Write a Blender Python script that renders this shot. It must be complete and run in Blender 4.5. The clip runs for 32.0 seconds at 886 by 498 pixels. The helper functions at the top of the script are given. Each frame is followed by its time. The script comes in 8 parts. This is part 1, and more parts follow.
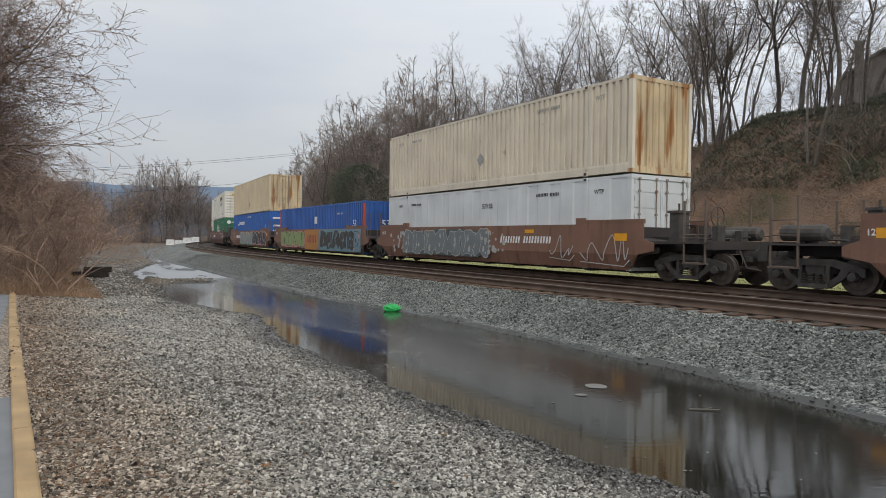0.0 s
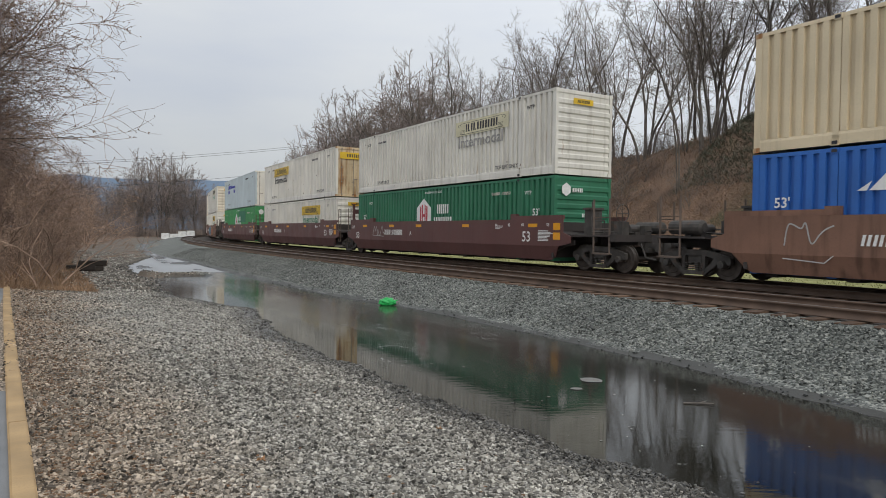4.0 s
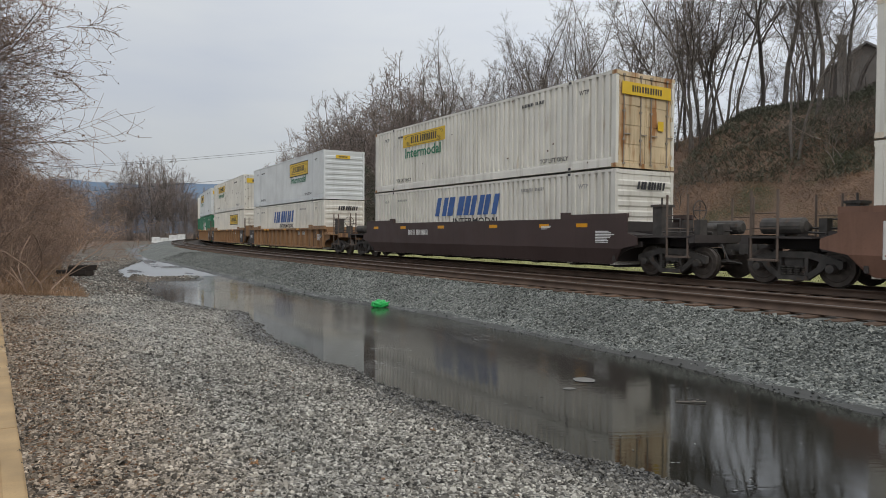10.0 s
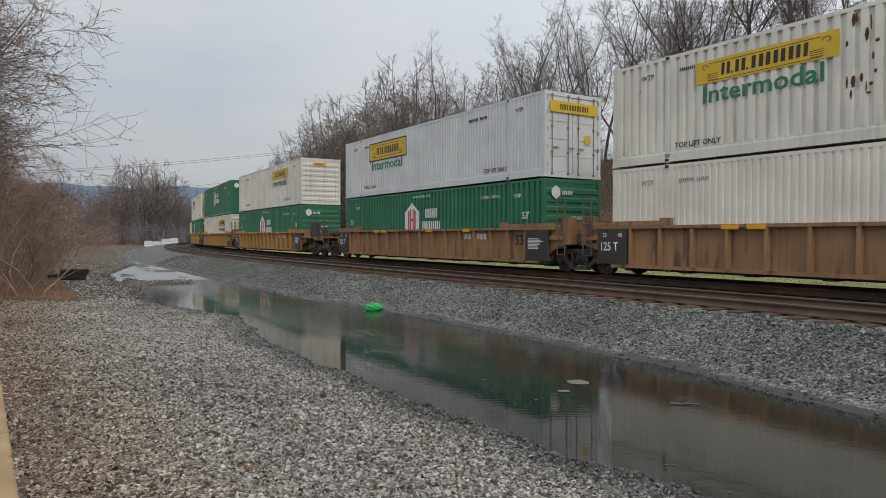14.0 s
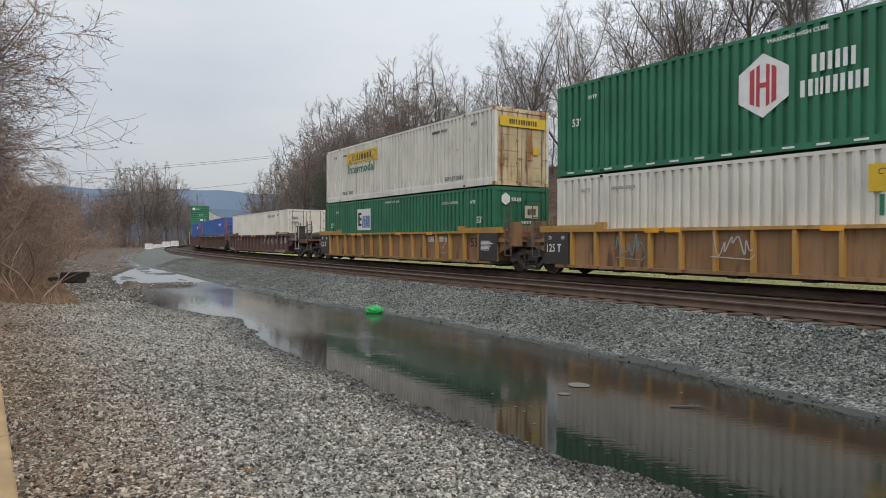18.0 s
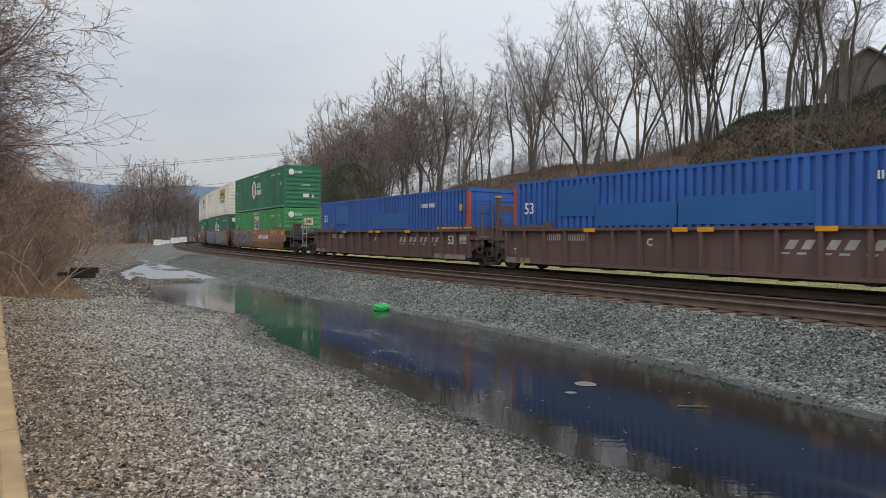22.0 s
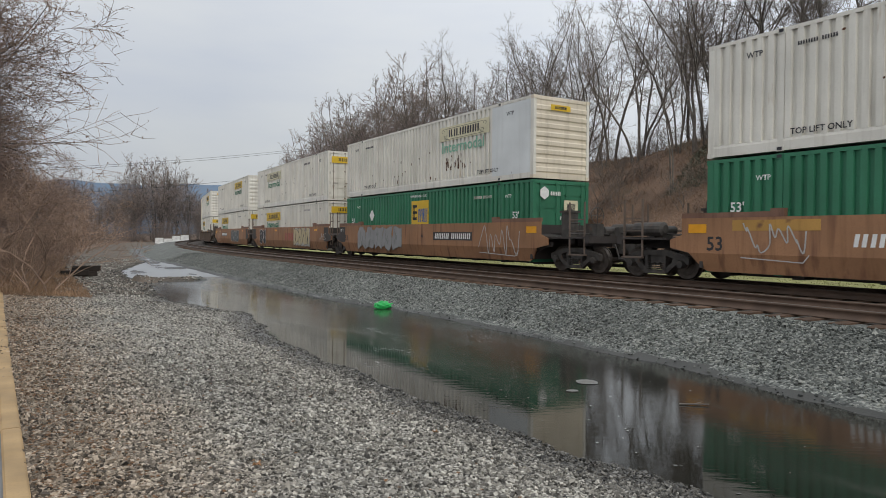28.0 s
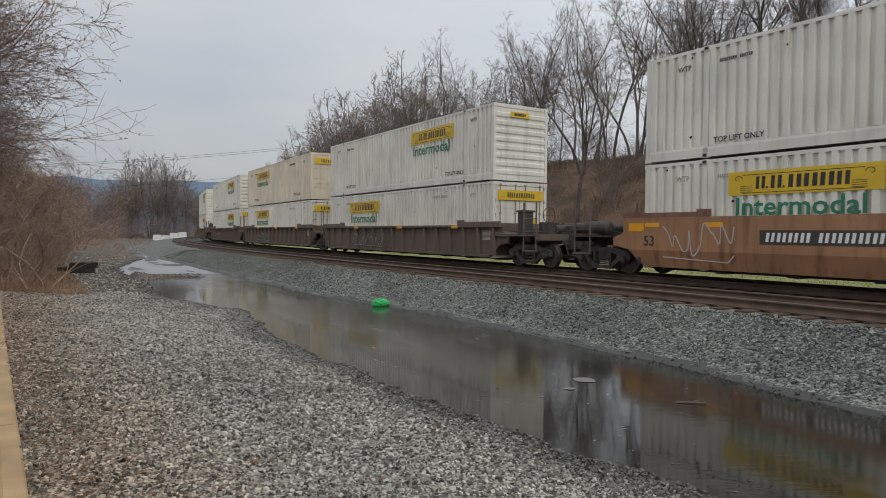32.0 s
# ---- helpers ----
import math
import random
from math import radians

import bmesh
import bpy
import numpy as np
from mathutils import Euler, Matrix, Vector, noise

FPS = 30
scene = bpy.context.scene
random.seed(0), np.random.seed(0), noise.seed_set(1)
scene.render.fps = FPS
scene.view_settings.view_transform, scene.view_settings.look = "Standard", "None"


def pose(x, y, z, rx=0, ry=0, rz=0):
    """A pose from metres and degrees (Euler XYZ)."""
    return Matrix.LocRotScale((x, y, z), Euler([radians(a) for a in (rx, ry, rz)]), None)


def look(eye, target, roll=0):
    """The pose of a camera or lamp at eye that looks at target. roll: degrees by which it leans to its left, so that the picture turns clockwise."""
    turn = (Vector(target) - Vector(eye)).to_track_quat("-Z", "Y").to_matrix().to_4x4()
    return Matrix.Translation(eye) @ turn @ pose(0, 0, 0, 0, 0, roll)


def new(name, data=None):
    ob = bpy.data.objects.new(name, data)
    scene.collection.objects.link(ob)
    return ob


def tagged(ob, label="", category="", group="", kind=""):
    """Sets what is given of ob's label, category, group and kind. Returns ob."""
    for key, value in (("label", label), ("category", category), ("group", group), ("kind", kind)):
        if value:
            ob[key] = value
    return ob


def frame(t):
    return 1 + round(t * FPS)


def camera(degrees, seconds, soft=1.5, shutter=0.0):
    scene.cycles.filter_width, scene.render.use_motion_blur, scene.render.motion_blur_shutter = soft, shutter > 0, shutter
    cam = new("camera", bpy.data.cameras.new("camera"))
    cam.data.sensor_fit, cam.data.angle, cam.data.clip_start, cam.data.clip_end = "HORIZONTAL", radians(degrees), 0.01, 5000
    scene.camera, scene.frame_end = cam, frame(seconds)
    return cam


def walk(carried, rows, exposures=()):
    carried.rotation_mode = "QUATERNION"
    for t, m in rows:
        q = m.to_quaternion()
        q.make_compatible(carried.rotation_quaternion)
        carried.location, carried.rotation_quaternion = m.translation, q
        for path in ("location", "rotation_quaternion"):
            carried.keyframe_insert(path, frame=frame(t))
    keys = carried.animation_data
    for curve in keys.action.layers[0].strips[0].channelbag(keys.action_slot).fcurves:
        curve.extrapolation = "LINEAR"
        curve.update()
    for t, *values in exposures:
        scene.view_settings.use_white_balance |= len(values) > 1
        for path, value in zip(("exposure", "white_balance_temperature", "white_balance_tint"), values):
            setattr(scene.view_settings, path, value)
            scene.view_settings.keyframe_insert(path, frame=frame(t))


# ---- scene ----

# The eye stands still at the edge of the gravel and is turned freehand: seconds, degrees to the right, up, lean.
PATH = [
    (0, -0.9, -0.85, 0.74), (0.5, -0.82, -0.92, 0.66), (1, -0.8, -0.99, 0.78), (1.5, -0.78, -1.1, 0.69),
    (2, -0.78, -1.19, 0.73), (2.5, -0.78, -1.24, 0.7), (3, -0.72, -1.28, 0.76), (3.5, -0.63, -1.35, 0.81),
    (5.5, -0.31, -1.17, 0.73), (6, -0.29, -1.09, 0.64), (6.5, -0.23, -1.09, 0.69), (7, -0.17, -1.13, 0.68),
    (7.5, -0.09, -1.14, 0.66), (8, -0.06, -1.13, 0.57), (8.5, -0.05, -1.16, 0.52), (9, 0, -1.16, 0.34),
    (9.5, 0.08, -1.22, 0.39), (10, 0.13, -1.22, 0.32), (10.5, 0.17, -1.21, 0.35), (11, 0.23, -1.17, 0.32),
    (11.5, 0.34, -1.15, 0.34), (12, 0.4, -1.17, 0.44), (12.5, 0.49, -1.11, 0.37), (13, 0.57, -1.06, 0.39),
    (13.5, 0.62, -1.02, 0.33), (14, 0.65, -0.97, 0.15), (14.5, 0.64, -0.95, -0.06), (16.5, 0.61, -0.8, 0.14),
    (17, 0.64, -0.76, 0.13), (17.5, 0.67, -0.77, 0.14), (18, 0.62, -0.75, 0.13), (18.5, 0.52, -0.74, 0.13),
    (19, 0.43, -0.67, 0.03), (19.5, 0.35, -0.64, 0.23), (20, 0.34, -0.69, 0.27), (20.5, 0.28, -0.8, 0.26),
    (21, 0.2, -0.83, 0.41), (21.5, 0.09, -0.84, 0.56), (22, 0, -0.93, 0.5), (22.5, -0.06, -1, 0.5),
    (23, -0.11, -1.09, 0.44), (23.5, -0.09, -1.08, 0.38), (24, -0.07, -1.07, 0.44), (24.5, -0.08, -1.06, 0.89),
    (25, -0.08, -1.05, 0.79), (25.5, -0.08, -1.09, 0.49), (27.5, -0.23, -1, 0.36), (28, -0.12, -1.09, 0.46),
    (28.5, -0.07, -1.14, 0.5), (29, -0.04, -1.15, 0.62), (29.5, -0.03, -1.14, 0.54), (30, -0.11, -1.14, 0.53),
    (30.5, -0.05, -1.2, 0.52), (31, -0.05, -1.26, 0.71), (31.5, 0, -1.26, 0.6), (32, 0.05, -1.28, 0.64),
]
EYE = Vector((0, 0, 2.05))


def aim(turn, tilt, lean):
    way = Vector((math.sin(radians(turn)), math.cos(radians(turn)), math.tan(radians(tilt))))
    return look(EYE, EYE + 10 * way, lean)


cam = camera(66.0, 32.0, soft=0.5, shutter=0.04)
walk(cam, [(t, aim(turn, tilt, lean)) for t, turn, tilt, lean in PATH], exposures=[(0, 0.0, 6750, 8), (1, -0.14, 6750, 8), (2, -0.06, 6750, 8), (6, 0.0, 6750, 8), (9, -0.12, 6750, 8), (12, -0.06, 6750, 8), (13, -0.2, 6750, 8), (17, -0.02, 6750, 8), (20, 0.06, 6750, 8), (22, -0.04, 6750, 8), (25, 0.02, 6750, 8), (28, -0.05, 6750, 8), (30, -0.1, 6750, 8), (32, -0.22, 6750, 8)])

# ---- overcast daylight ----
SUN_TURN, SUN_UP = 168.0, 42.0   # compass of the veiled sun, clockwise from +y, and its height
world = bpy.data.worlds.new("overcast_sky")
scene.world = world
world.use_nodes = True


def sky_nodes():
    nt = world.node_tree
    n, l = nt.nodes, nt.links
    n.clear()
    out, bg = n.new("ShaderNodeOutputWorld"), n.new("ShaderNodeBackground")
    sky = n.new("ShaderNodeTexSky")
    sky.sky_type, sky.sun_disc = "NISHITA", False
    sky.sun_elevation, sky.sun_rotation = radians(SUN_UP), radians(SUN_TURN)
    sky.air_density, sky.dust_density = 1.0, 3.0
    co, sep = n.new("ShaderNodeTexCoord"), n.new("ShaderNodeSeparateXYZ")
    l.new(co.outputs["Generated"], sep.inputs[0])
    # cloud deck: brighter towards the zenith, as under any overcast
    up = n.new("ShaderNodeMapRange")
    up.inputs["From Min"].default_value, up.inputs["From Max"].default_value = 0.0, 0.5
    up.inputs["To Min"].default_value, up.inputs["To Max"].default_value = 0.54, 0.93
    l.new(sep.outputs["Z"], up.inputs["Value"])
    stretch = n.new("ShaderNodeMapping")
    stretch.inputs["Scale"].default_value = (1.0, 1.0, 4.0)
    l.new(co.outputs["Generated"], stretch.inputs["Vector"])
    noise_a = n.new("ShaderNodeTexNoise")
    noise_a.inputs["Scale"].default_value, noise_a.inputs["Detail"].default_value = 2.2, 5.0
    noise_a.inputs["Roughness"].default_value = 0.5
    l.new(stretch.outputs[0], noise_a.inputs["Vector"])
    shade = n.new("ShaderNodeValToRGB")
    shade.color_ramp.elements[0].position, shade.color_ramp.elements[1].position = 0.36, 0.66
    shade.color_ramp.elements[0].color = (0.86, 0.925, 1.07, 1)
    shade.color_ramp.elements[1].color = (1.0, 1.045, 1.12, 1)
    l.new(noise_a.outputs["Fac"], shade.inputs["Fac"])
    deck = n.new("ShaderNodeVectorMath")
    deck.operation = "SCALE"
    l.new(shade.outputs["Color"], deck.inputs[0])
    # the deck is thinner and paler towards the east
    east = n.new("ShaderNodeMapRange")
    east.inputs["From Min"].default_value, east.inputs["From Max"].default_value = -0.3, 0.6
    east.inputs["To Min"].default_value, east.inputs["To Max"].default_value = 0.99, 1.32
    l.new(sep.outputs["X"], east.inputs["Value"])
    lit = n.new("ShaderNodeMath")
    lit.operation = "MULTIPLY"
    l.new(up.outputs["Result"], lit.inputs[0])
    l.new(east.outputs["Result"], lit.inputs[1])
    l.new(lit.outputs[0], deck.inputs["Scale"])
    blue = n.new("ShaderNodeVectorMath")
    blue.operation = "SCALE"
    blue.inputs["Scale"].default_value = 0.1
    l.new(sky.outputs["Color"], blue.inputs[0])
    mix = n.new("ShaderNodeMix")
    mix.data_type = "RGBA"
    mix.inputs["Factor"].default_value = 0.88
    l.new(blue.outputs[0], mix.inputs["A"])
    l.new(deck.outputs[0], mix.inputs["B"])
    l.new(mix.outputs["Result"], bg.inputs["Color"])
    bg.inputs["Strength"].default_value = 1.0
    l.new(bg.outputs[0], out.inputs[0])


sky_nodes()
sun = new("veiled_sun", bpy.data.lights.new("veiled_sun", "SUN"))
sun.data.energy, sun.data.angle, sun.data.color = 0.8, radians(24), (1.0, 0.96, 0.9)
_a, _e = radians(SUN_TURN), radians(SUN_UP)
sun.matrix_world = look((math.sin(_a) * math.cos(_e) * 50, math.cos(_a) * math.cos(_e) * 50, math.sin(_e) * 50), (0, 0, 0))

# ---- the line of the track ----
# s runs along the side of the train away from the eye, d across it towards the eye; the train's centre is at d = -1.3.
RAIL_TOP, TRAIN_D, NEAR_D, GAUGE = 0.88, -1.3, 2.75, 1.435
S_GRID = np.concatenate([np.arange(-400, 300, 0.5), np.arange(300, 2601, 25.0)])


def _line():
    c = np.clip(S_GRID, -12, 120)
    bend = np.where(S_GRID > 210, 0.0, -0.00045 - 0.000065 * c + 4.0e-7 * c * c)
    bend = np.where(S_GRID < -12, 0.0, bend)
    step = np.diff(S_GRID)
    ang = np.concatenate([[0], np.cumsum((bend[1:] + bend[:-1]) / 2 * step)])
    ang += 2.13164 - np.interp(0, S_GRID, ang)
    cx, sy = np.cos(ang), np.sin(ang)
    x = np.concatenate([[0], np.cumsum((cx[1:] + cx[:-1]) / 2 * step)])
    y = np.concatenate([[0], np.cumsum((sy[1:] + sy[:-1]) / 2 * step)])
    return x - np.interp(0, S_GRID, x) + 5.931, y - np.interp(0, S_GRID, y) + 19.270, ang


LX, LY, LA = _line()


def spot(s, d):
    """x, y of a place s along and d across the line; works on arrays."""
    a = np.interp(s, S_GRID, LA)
    return np.interp(s, S_GRID, LX) - d * np.sin(a), np.interp(s, S_GRID, LY) + d * np.cos(a)


def rig(s, d, z=0.0, turn=0.0):
    """Pose of a thing on the line whose +x points the way the train goes."""
    x, y = spot(s, d)
    a = float(np.interp(s, S_GRID, LA))
    return pose(float(x), float(y), z, 0, 0, math.degrees(a) + 180 + turn)


# banks of the puddle, across the line, by s
NEAR_BANK = ([-60, -10, -7, -5, -1, 0.5, 2.4, 4.6, 5.4, 8.4, 10.5, 14.5, 20.6, 26.7, 33.4, 41, 60],
             [10.4, 10.6, 10.9, 10.95, 10.95, 10.83, 10.5, 10.1, 10.48, 11.2, 11.44, 10.9, 11.1, 10.8, 9.5, 7.9, 7.6])
FAR_BANK = ([-60, -9, -6, 0.5, 3.4, 5, 8, 15, 27, 35, 41, 60], [7.0, 6.95, 6.5, 6.4, 6.4, 6.75, 7.0, 7.15, 7.1, 7.2, 7.7, 7.6])


def wob(u, v, k):
    """Cheap smooth noise, -1 to 1."""
    return (np.sin(u * k * 1.0 + v * k * 0.7 + 1.3) + np.sin(u * k * 2.3 - v * k * 1.9 + 4.1) * 0.6 + np.sin(-u * k * 3.7 + v * k * 4.3 + 0.4) * 0.4) / 2.0


def near_bank(s):
    return np.interp(s, *NEAR_BANK) + 0.10 * wob(s, s * 0.3, 1.9) + 0.04 * wob(s, 3.0, 7.0)


def far_bank(s):
    return np.interp(s, *FAR_BANK) + 0.07 * wob(s, 1.0, 1.7) + 0.03 * wob(s, 5.0, 8.0)


def smooth(x):
    x = np.clip(x, 0, 1)
    return x * x * (3 - 2 * x)


def crest(s):
    return np.interp(s, [-60, -10, 3, 9, 15.3, 17.5, 25, 46, 61, 91, 120, 300], [12.4, 12.2, 11.3, 10.7, 10.7, 9.2, 8.7, 8.7, 7.9, 7.0, 6.0, 4.0])


def height(s, d):
    """Ground height everywhere, from the plan."""
    s, d = np.asarray(s, float), np.asarray(d, float)
    nb, fb = near_bank(s), far_bank(s)
    inside = np.minimum(d - fb, nb - d)
    bar = 0.3 * np.exp(-((s - 18.3) / 1.0) ** 2) * smooth((d - 7.7) / 0.9)
    z = -0.03 - 0.16 * np.clip(inside, 0, 0.8) + bar
    gravel = (d - nb) * 0.088
    gravel = np.where(gravel > 0.40, 0.40, gravel) + 0.012 * wob(s, d, 2.1)
    z = np.where(d >= nb, gravel * smooth((d - nb) / 0.3) + 0.02 * (1 - smooth((d - nb) / 0.3)) - 0.03 * (1 - smooth((d - nb) / 0.12)), z)
    bank = np.minimum((fb - d) * 0.33, 0.665)
    z = np.where(d <= fb, bank - 0.02, z)
    ballast = 0.665 - 0.03 * np.exp(-((d - 0.75) / 0.8) ** 2)
    z = np.where(d < fb - 2.05, ballast, z)
    z = np.where(d < -3.6, 0.665 - smooth((-3.6 - d) / 2.2) * 0.265, z)
    hill = 0.4 + (crest(s) - 0.4) * smooth((-13.0 - d) / 15.0) + 0.35 * wob(s, d, 0.35) * smooth((-13 - d) / 5)
    z = np.where(d < -8.5, hill, z)
    z = np.where(d < -32, hill + 0.02 * (-32 - np.maximum(d, -120)), z)
    # the wooded side beyond the gravel rises a little
    z = np.where(d > 16.5, 0.40 + 0.9 * smooth((d - 16.5) / 12) * smooth((s - 6) / 10) + 0.06 * wob(s, d, 0.8) * smooth((s - 8) / 6), z)
    return z


# ---- mesh helpers ----
def link_mesh(name, verts, faces, mats=(), parent=None, label="", index=None):
    me = bpy.data.meshes.new(name)
    me.from_pydata(verts if isinstance(verts, list) else verts.tolist(), [], faces if isinstance(faces, list) else faces.tolist())
    for m in mats:
        me.materials.append(m)
    if index is not None:
        me.polygons.foreach_set("material_index", np.asarray(index, dtype=np.int32))
    me.update()
    ob = new(name, me)
    if parent is not None:
        ob.parent = parent
    if label:
        ob["label"] = label
    return ob


def bulk(name, verts, quads, mats, flat=False):
    """A large mesh straight from arrays of corners and four- or three-cornered faces."""
    me = bpy.data.meshes.new(name)
    k = quads.shape[1]
    me.vertices.add(len(verts))
    me.vertices.foreach_set("co", np.ascontiguousarray(verts, dtype=np.float32).ravel())
    me.loops.add(quads.size)
    me.loops.foreach_set("vertex_index", np.ascontiguousarray(quads, dtype=np.int32).ravel())
    me.polygons.add(len(quads))
    me.polygons.foreach_set("loop_start", np.arange(0, quads.size, k, dtype=np.int32))
    if flat:
        me.polygons.foreach_set("use_smooth", np.zeros(len(quads), bool))
    me.update(calc_edges=True)
    for m in mats:
        me.materials.append(m)
    return me


class Build:
    """Collects boxes, bars, slabs and tubes into one mesh."""

    def __init__(self):
        self.v, self.f = [], []

    def box(self, x0, x1, y0, y1, z0, z1):
        k = len(self.v)
        self.v += [(x, y, z) for x in (x0, x1) for y in (y0, y1) for z in (z0, z1)]
        self.f += [tuple(k + i for i in q) for q in ((0, 1, 3, 2), (4, 6, 7, 5), (0, 4, 5, 1), (2, 3, 7, 6), (0, 2, 6, 4), (1, 5, 7, 3))]
        return self

    def slab(self, outline, y0, y1):
        """An outline in x, z given thickness from y0 to y1."""
        k, n = len(self.v), len(outline)
        self.v += [(x, y0, z) for x, z in outline] + [(x, y1, z) for x, z in outline]
        self.f += [tuple(range(k, k + n)), tuple(range(k + 2 * n - 1, k + n - 1, -1))]
        self.f += [(k + i, k + n + i, k + n + (i + 1) % n, k + (i + 1) % n) for i in range(n)]
        return self

    def beam(self, outline, x0, x1):
        """An outline in y, z drawn out along x."""
        k, n = len(self.v), len(outline)
        self.v += [(x0, y, z) for y, z in outline] + [(x1, y, z) for y, z in outline]
        self.f += [tuple(range(k, k + n)), tuple(range(k + 2 * n - 1, k + n - 1, -1))]
        self.f += [(k + i, k + (i + 1) % n, k + n + (i + 1) % n, k + n + i) for i in range(n)]
        return self

    def tube(self, a, b, r0, r1=None, n=8, caps=True):
        a, b = Vector(a), Vector(b)
        r1 = r0 if r1 is None else r1
        w = (b - a).normalized()
        u = w.cross(Vector((0, 0, 1)) if abs(w.z) < 0.9 else Vector((1, 0, 0))).normalized()
        t = w.cross(u)
        k = len(self.v)
        for p, r in ((a, r0), (b, r1)):
            self.v += [tuple(p + (u * math.cos(2 * math.pi * i / n) + t * math.sin(2 * math.pi * i / n)) * r) for i in range(n)]
        self.f += [(k + i, k + (i + 1) % n, k + n + (i + 1) % n, k + n + i) for i in range(n)]
        if caps:
            self.f += [tuple(range(k + n - 1, k - 1, -1)), tuple(range(k + n, k + 2 * n))]
        return self

    def data(self, name, *mats, flip=True):
        me = bpy.data.meshes.new(name)
        me.from_pydata(self.v, [], self.f)
        if flip:
            bm = bmesh.new()
            bm.from_mesh(me)
            bmesh.ops.recalc_face_normals(bm, faces=bm.faces)
            bm.to_mesh(me)
            bm.free()
        for m in mats:
            me.materials.append(m)
        me.update()
        return me


def hang(name, data, parent, material=None, at=None, label=""):
    """A part: a mesh object under its thing, with a paint of its own where one is given."""
    ob = new(name, data)
    ob.parent = parent
    if at is not None:
        ob.matrix_basis = at
    if material is not None:
        if not data.materials:
            data.materials.append(material)
        ob.material_slots[0].link = "OBJECT"
        ob.material_slots[0].material = material
    if label:
        ob["label"] = label
    return ob


# ---- materials ----
MATS = {}


def surface(name, colour, rough=0.8, metal=0.0, spread=0.25, grain=6.0, fine=60.0, bump=0.3, depth=0.01, stain=None, stain_at=0.6,
            stain_scale=1.5, run=False, streak=0.0, each=0.0, coords="Object", ior=1.5, spec=0.5):
    """A worn surface: base colour varied at two scales, an optional stain colour, relief, and a change from piece to piece."""
    if name in MATS:
        return MATS[name]
    m = MATS[name] = bpy.data.materials.new(name)
    m.use_nodes = True
    n, l = m.node_tree.nodes, m.node_tree.links
    p = n["Principled BSDF"]
    p.inputs["Metallic"].default_value, p.inputs["IOR"].default_value = metal, ior
    p.inputs["Specular IOR Level"].default_value = spec
    co = n.new("ShaderNodeTexCoord")

    def noise_of(scale, detail=5.0, squash=None):
        t = n.new("ShaderNodeTexNoise")
        t.inputs["Scale"].default_value, t.inputs["Detail"].default_value = scale, detail
        v = co.outputs[coords]
        if squash:
            mp = n.new("ShaderNodeMapping")
            mp.inputs["Scale"].default_value = squash
            l.new(v, mp.inputs["Vector"])
            v = mp.outputs[0]
        l.new(v, t.inputs["Vector"])
        return t.outputs["Fac"]

    def mixed(a, b, fac, kind="MIX"):
        x = n.new("ShaderNodeMix")
        x.data_type, x.blend_type = "RGBA", kind
        for key, val in (("A", a), ("B", b)):
            if isinstance(val, tuple):
                x.inputs[key].default_value = (*val, 1)
            else:
                l.new(val, x.inputs[key])
        if isinstance(fac, float):
            x.inputs["Factor"].default_value = fac
        else:
            l.new(fac, x.inputs["Factor"])
        return x.outputs["Result"]

    def ramp(v, lo, hi, a=0.0, b=1.0):
        r = n.new("ShaderNodeMapRange")
        r.inputs["From Min"].default_value, r.inputs["From Max"].default_value = lo, hi
        r.inputs["To Min"].default_value, r.inputs["To Max"].default_value = a, b
        l.new(v, r.inputs["Value"])
        return r.outputs["Result"]

    dark = tuple(max(0.0, c * (1 - spread)) for c in colour)
    light = tuple(min(1.0, c * (1 + spread * 0.6)) for c in colour)
    c = mixed(dark, light, ramp(noise_of(grain), 0.32, 0.68))
    c = mixed(c, tuple(x * 0.72 for x in colour), ramp(noise_of(fine, 3.0), 0.5, 0.75, 0.0, spread * 1.6))
    if streak > 0:
        drip = noise_of(1.0, 4.0, (5.0, 5.0, 0.35))
        c = mixed(c, tuple(x * 0.45 for x in (colour[0] * 0.95, colour[1] * 0.85, colour[2] * 0.72)), ramp(drip, 0.52, 0.78, 0.0, streak))
    if stain is not None:
        c = mixed(c, stain, ramp(noise_of(stain_scale, 8.0, (1.6, 1.6, 0.22) if run else None), stain_at, stain_at + 0.12))
    if each > 0:
        info = n.new("ShaderNodeObjectInfo")
        hsv = n.new("ShaderNodeHueSaturation")
        l.new(c, hsv.inputs["Color"])
        l.new(ramp(info.outputs["Random"], 0, 1, 1 - each, 1 + each), hsv.inputs["Value"])
        c = hsv.outputs["Color"]
    l.new(c, p.inputs["Base Color"])
    l.new(ramp(noise_of(grain * 2.0), 0.3, 0.7, max(0.02, rough - 0.1), min(1.0, rough + 0.1)), p.inputs["Roughness"])
    if bump > 0:
        b = n.new("ShaderNodeBump")
        b.inputs["Strength"].default_value, b.inputs["Distance"].default_value = bump, depth
        l.new(noise_of(fine), b.inputs["Height"])
        l.new(b.outputs[0], p.inputs["Normal"])
    return m


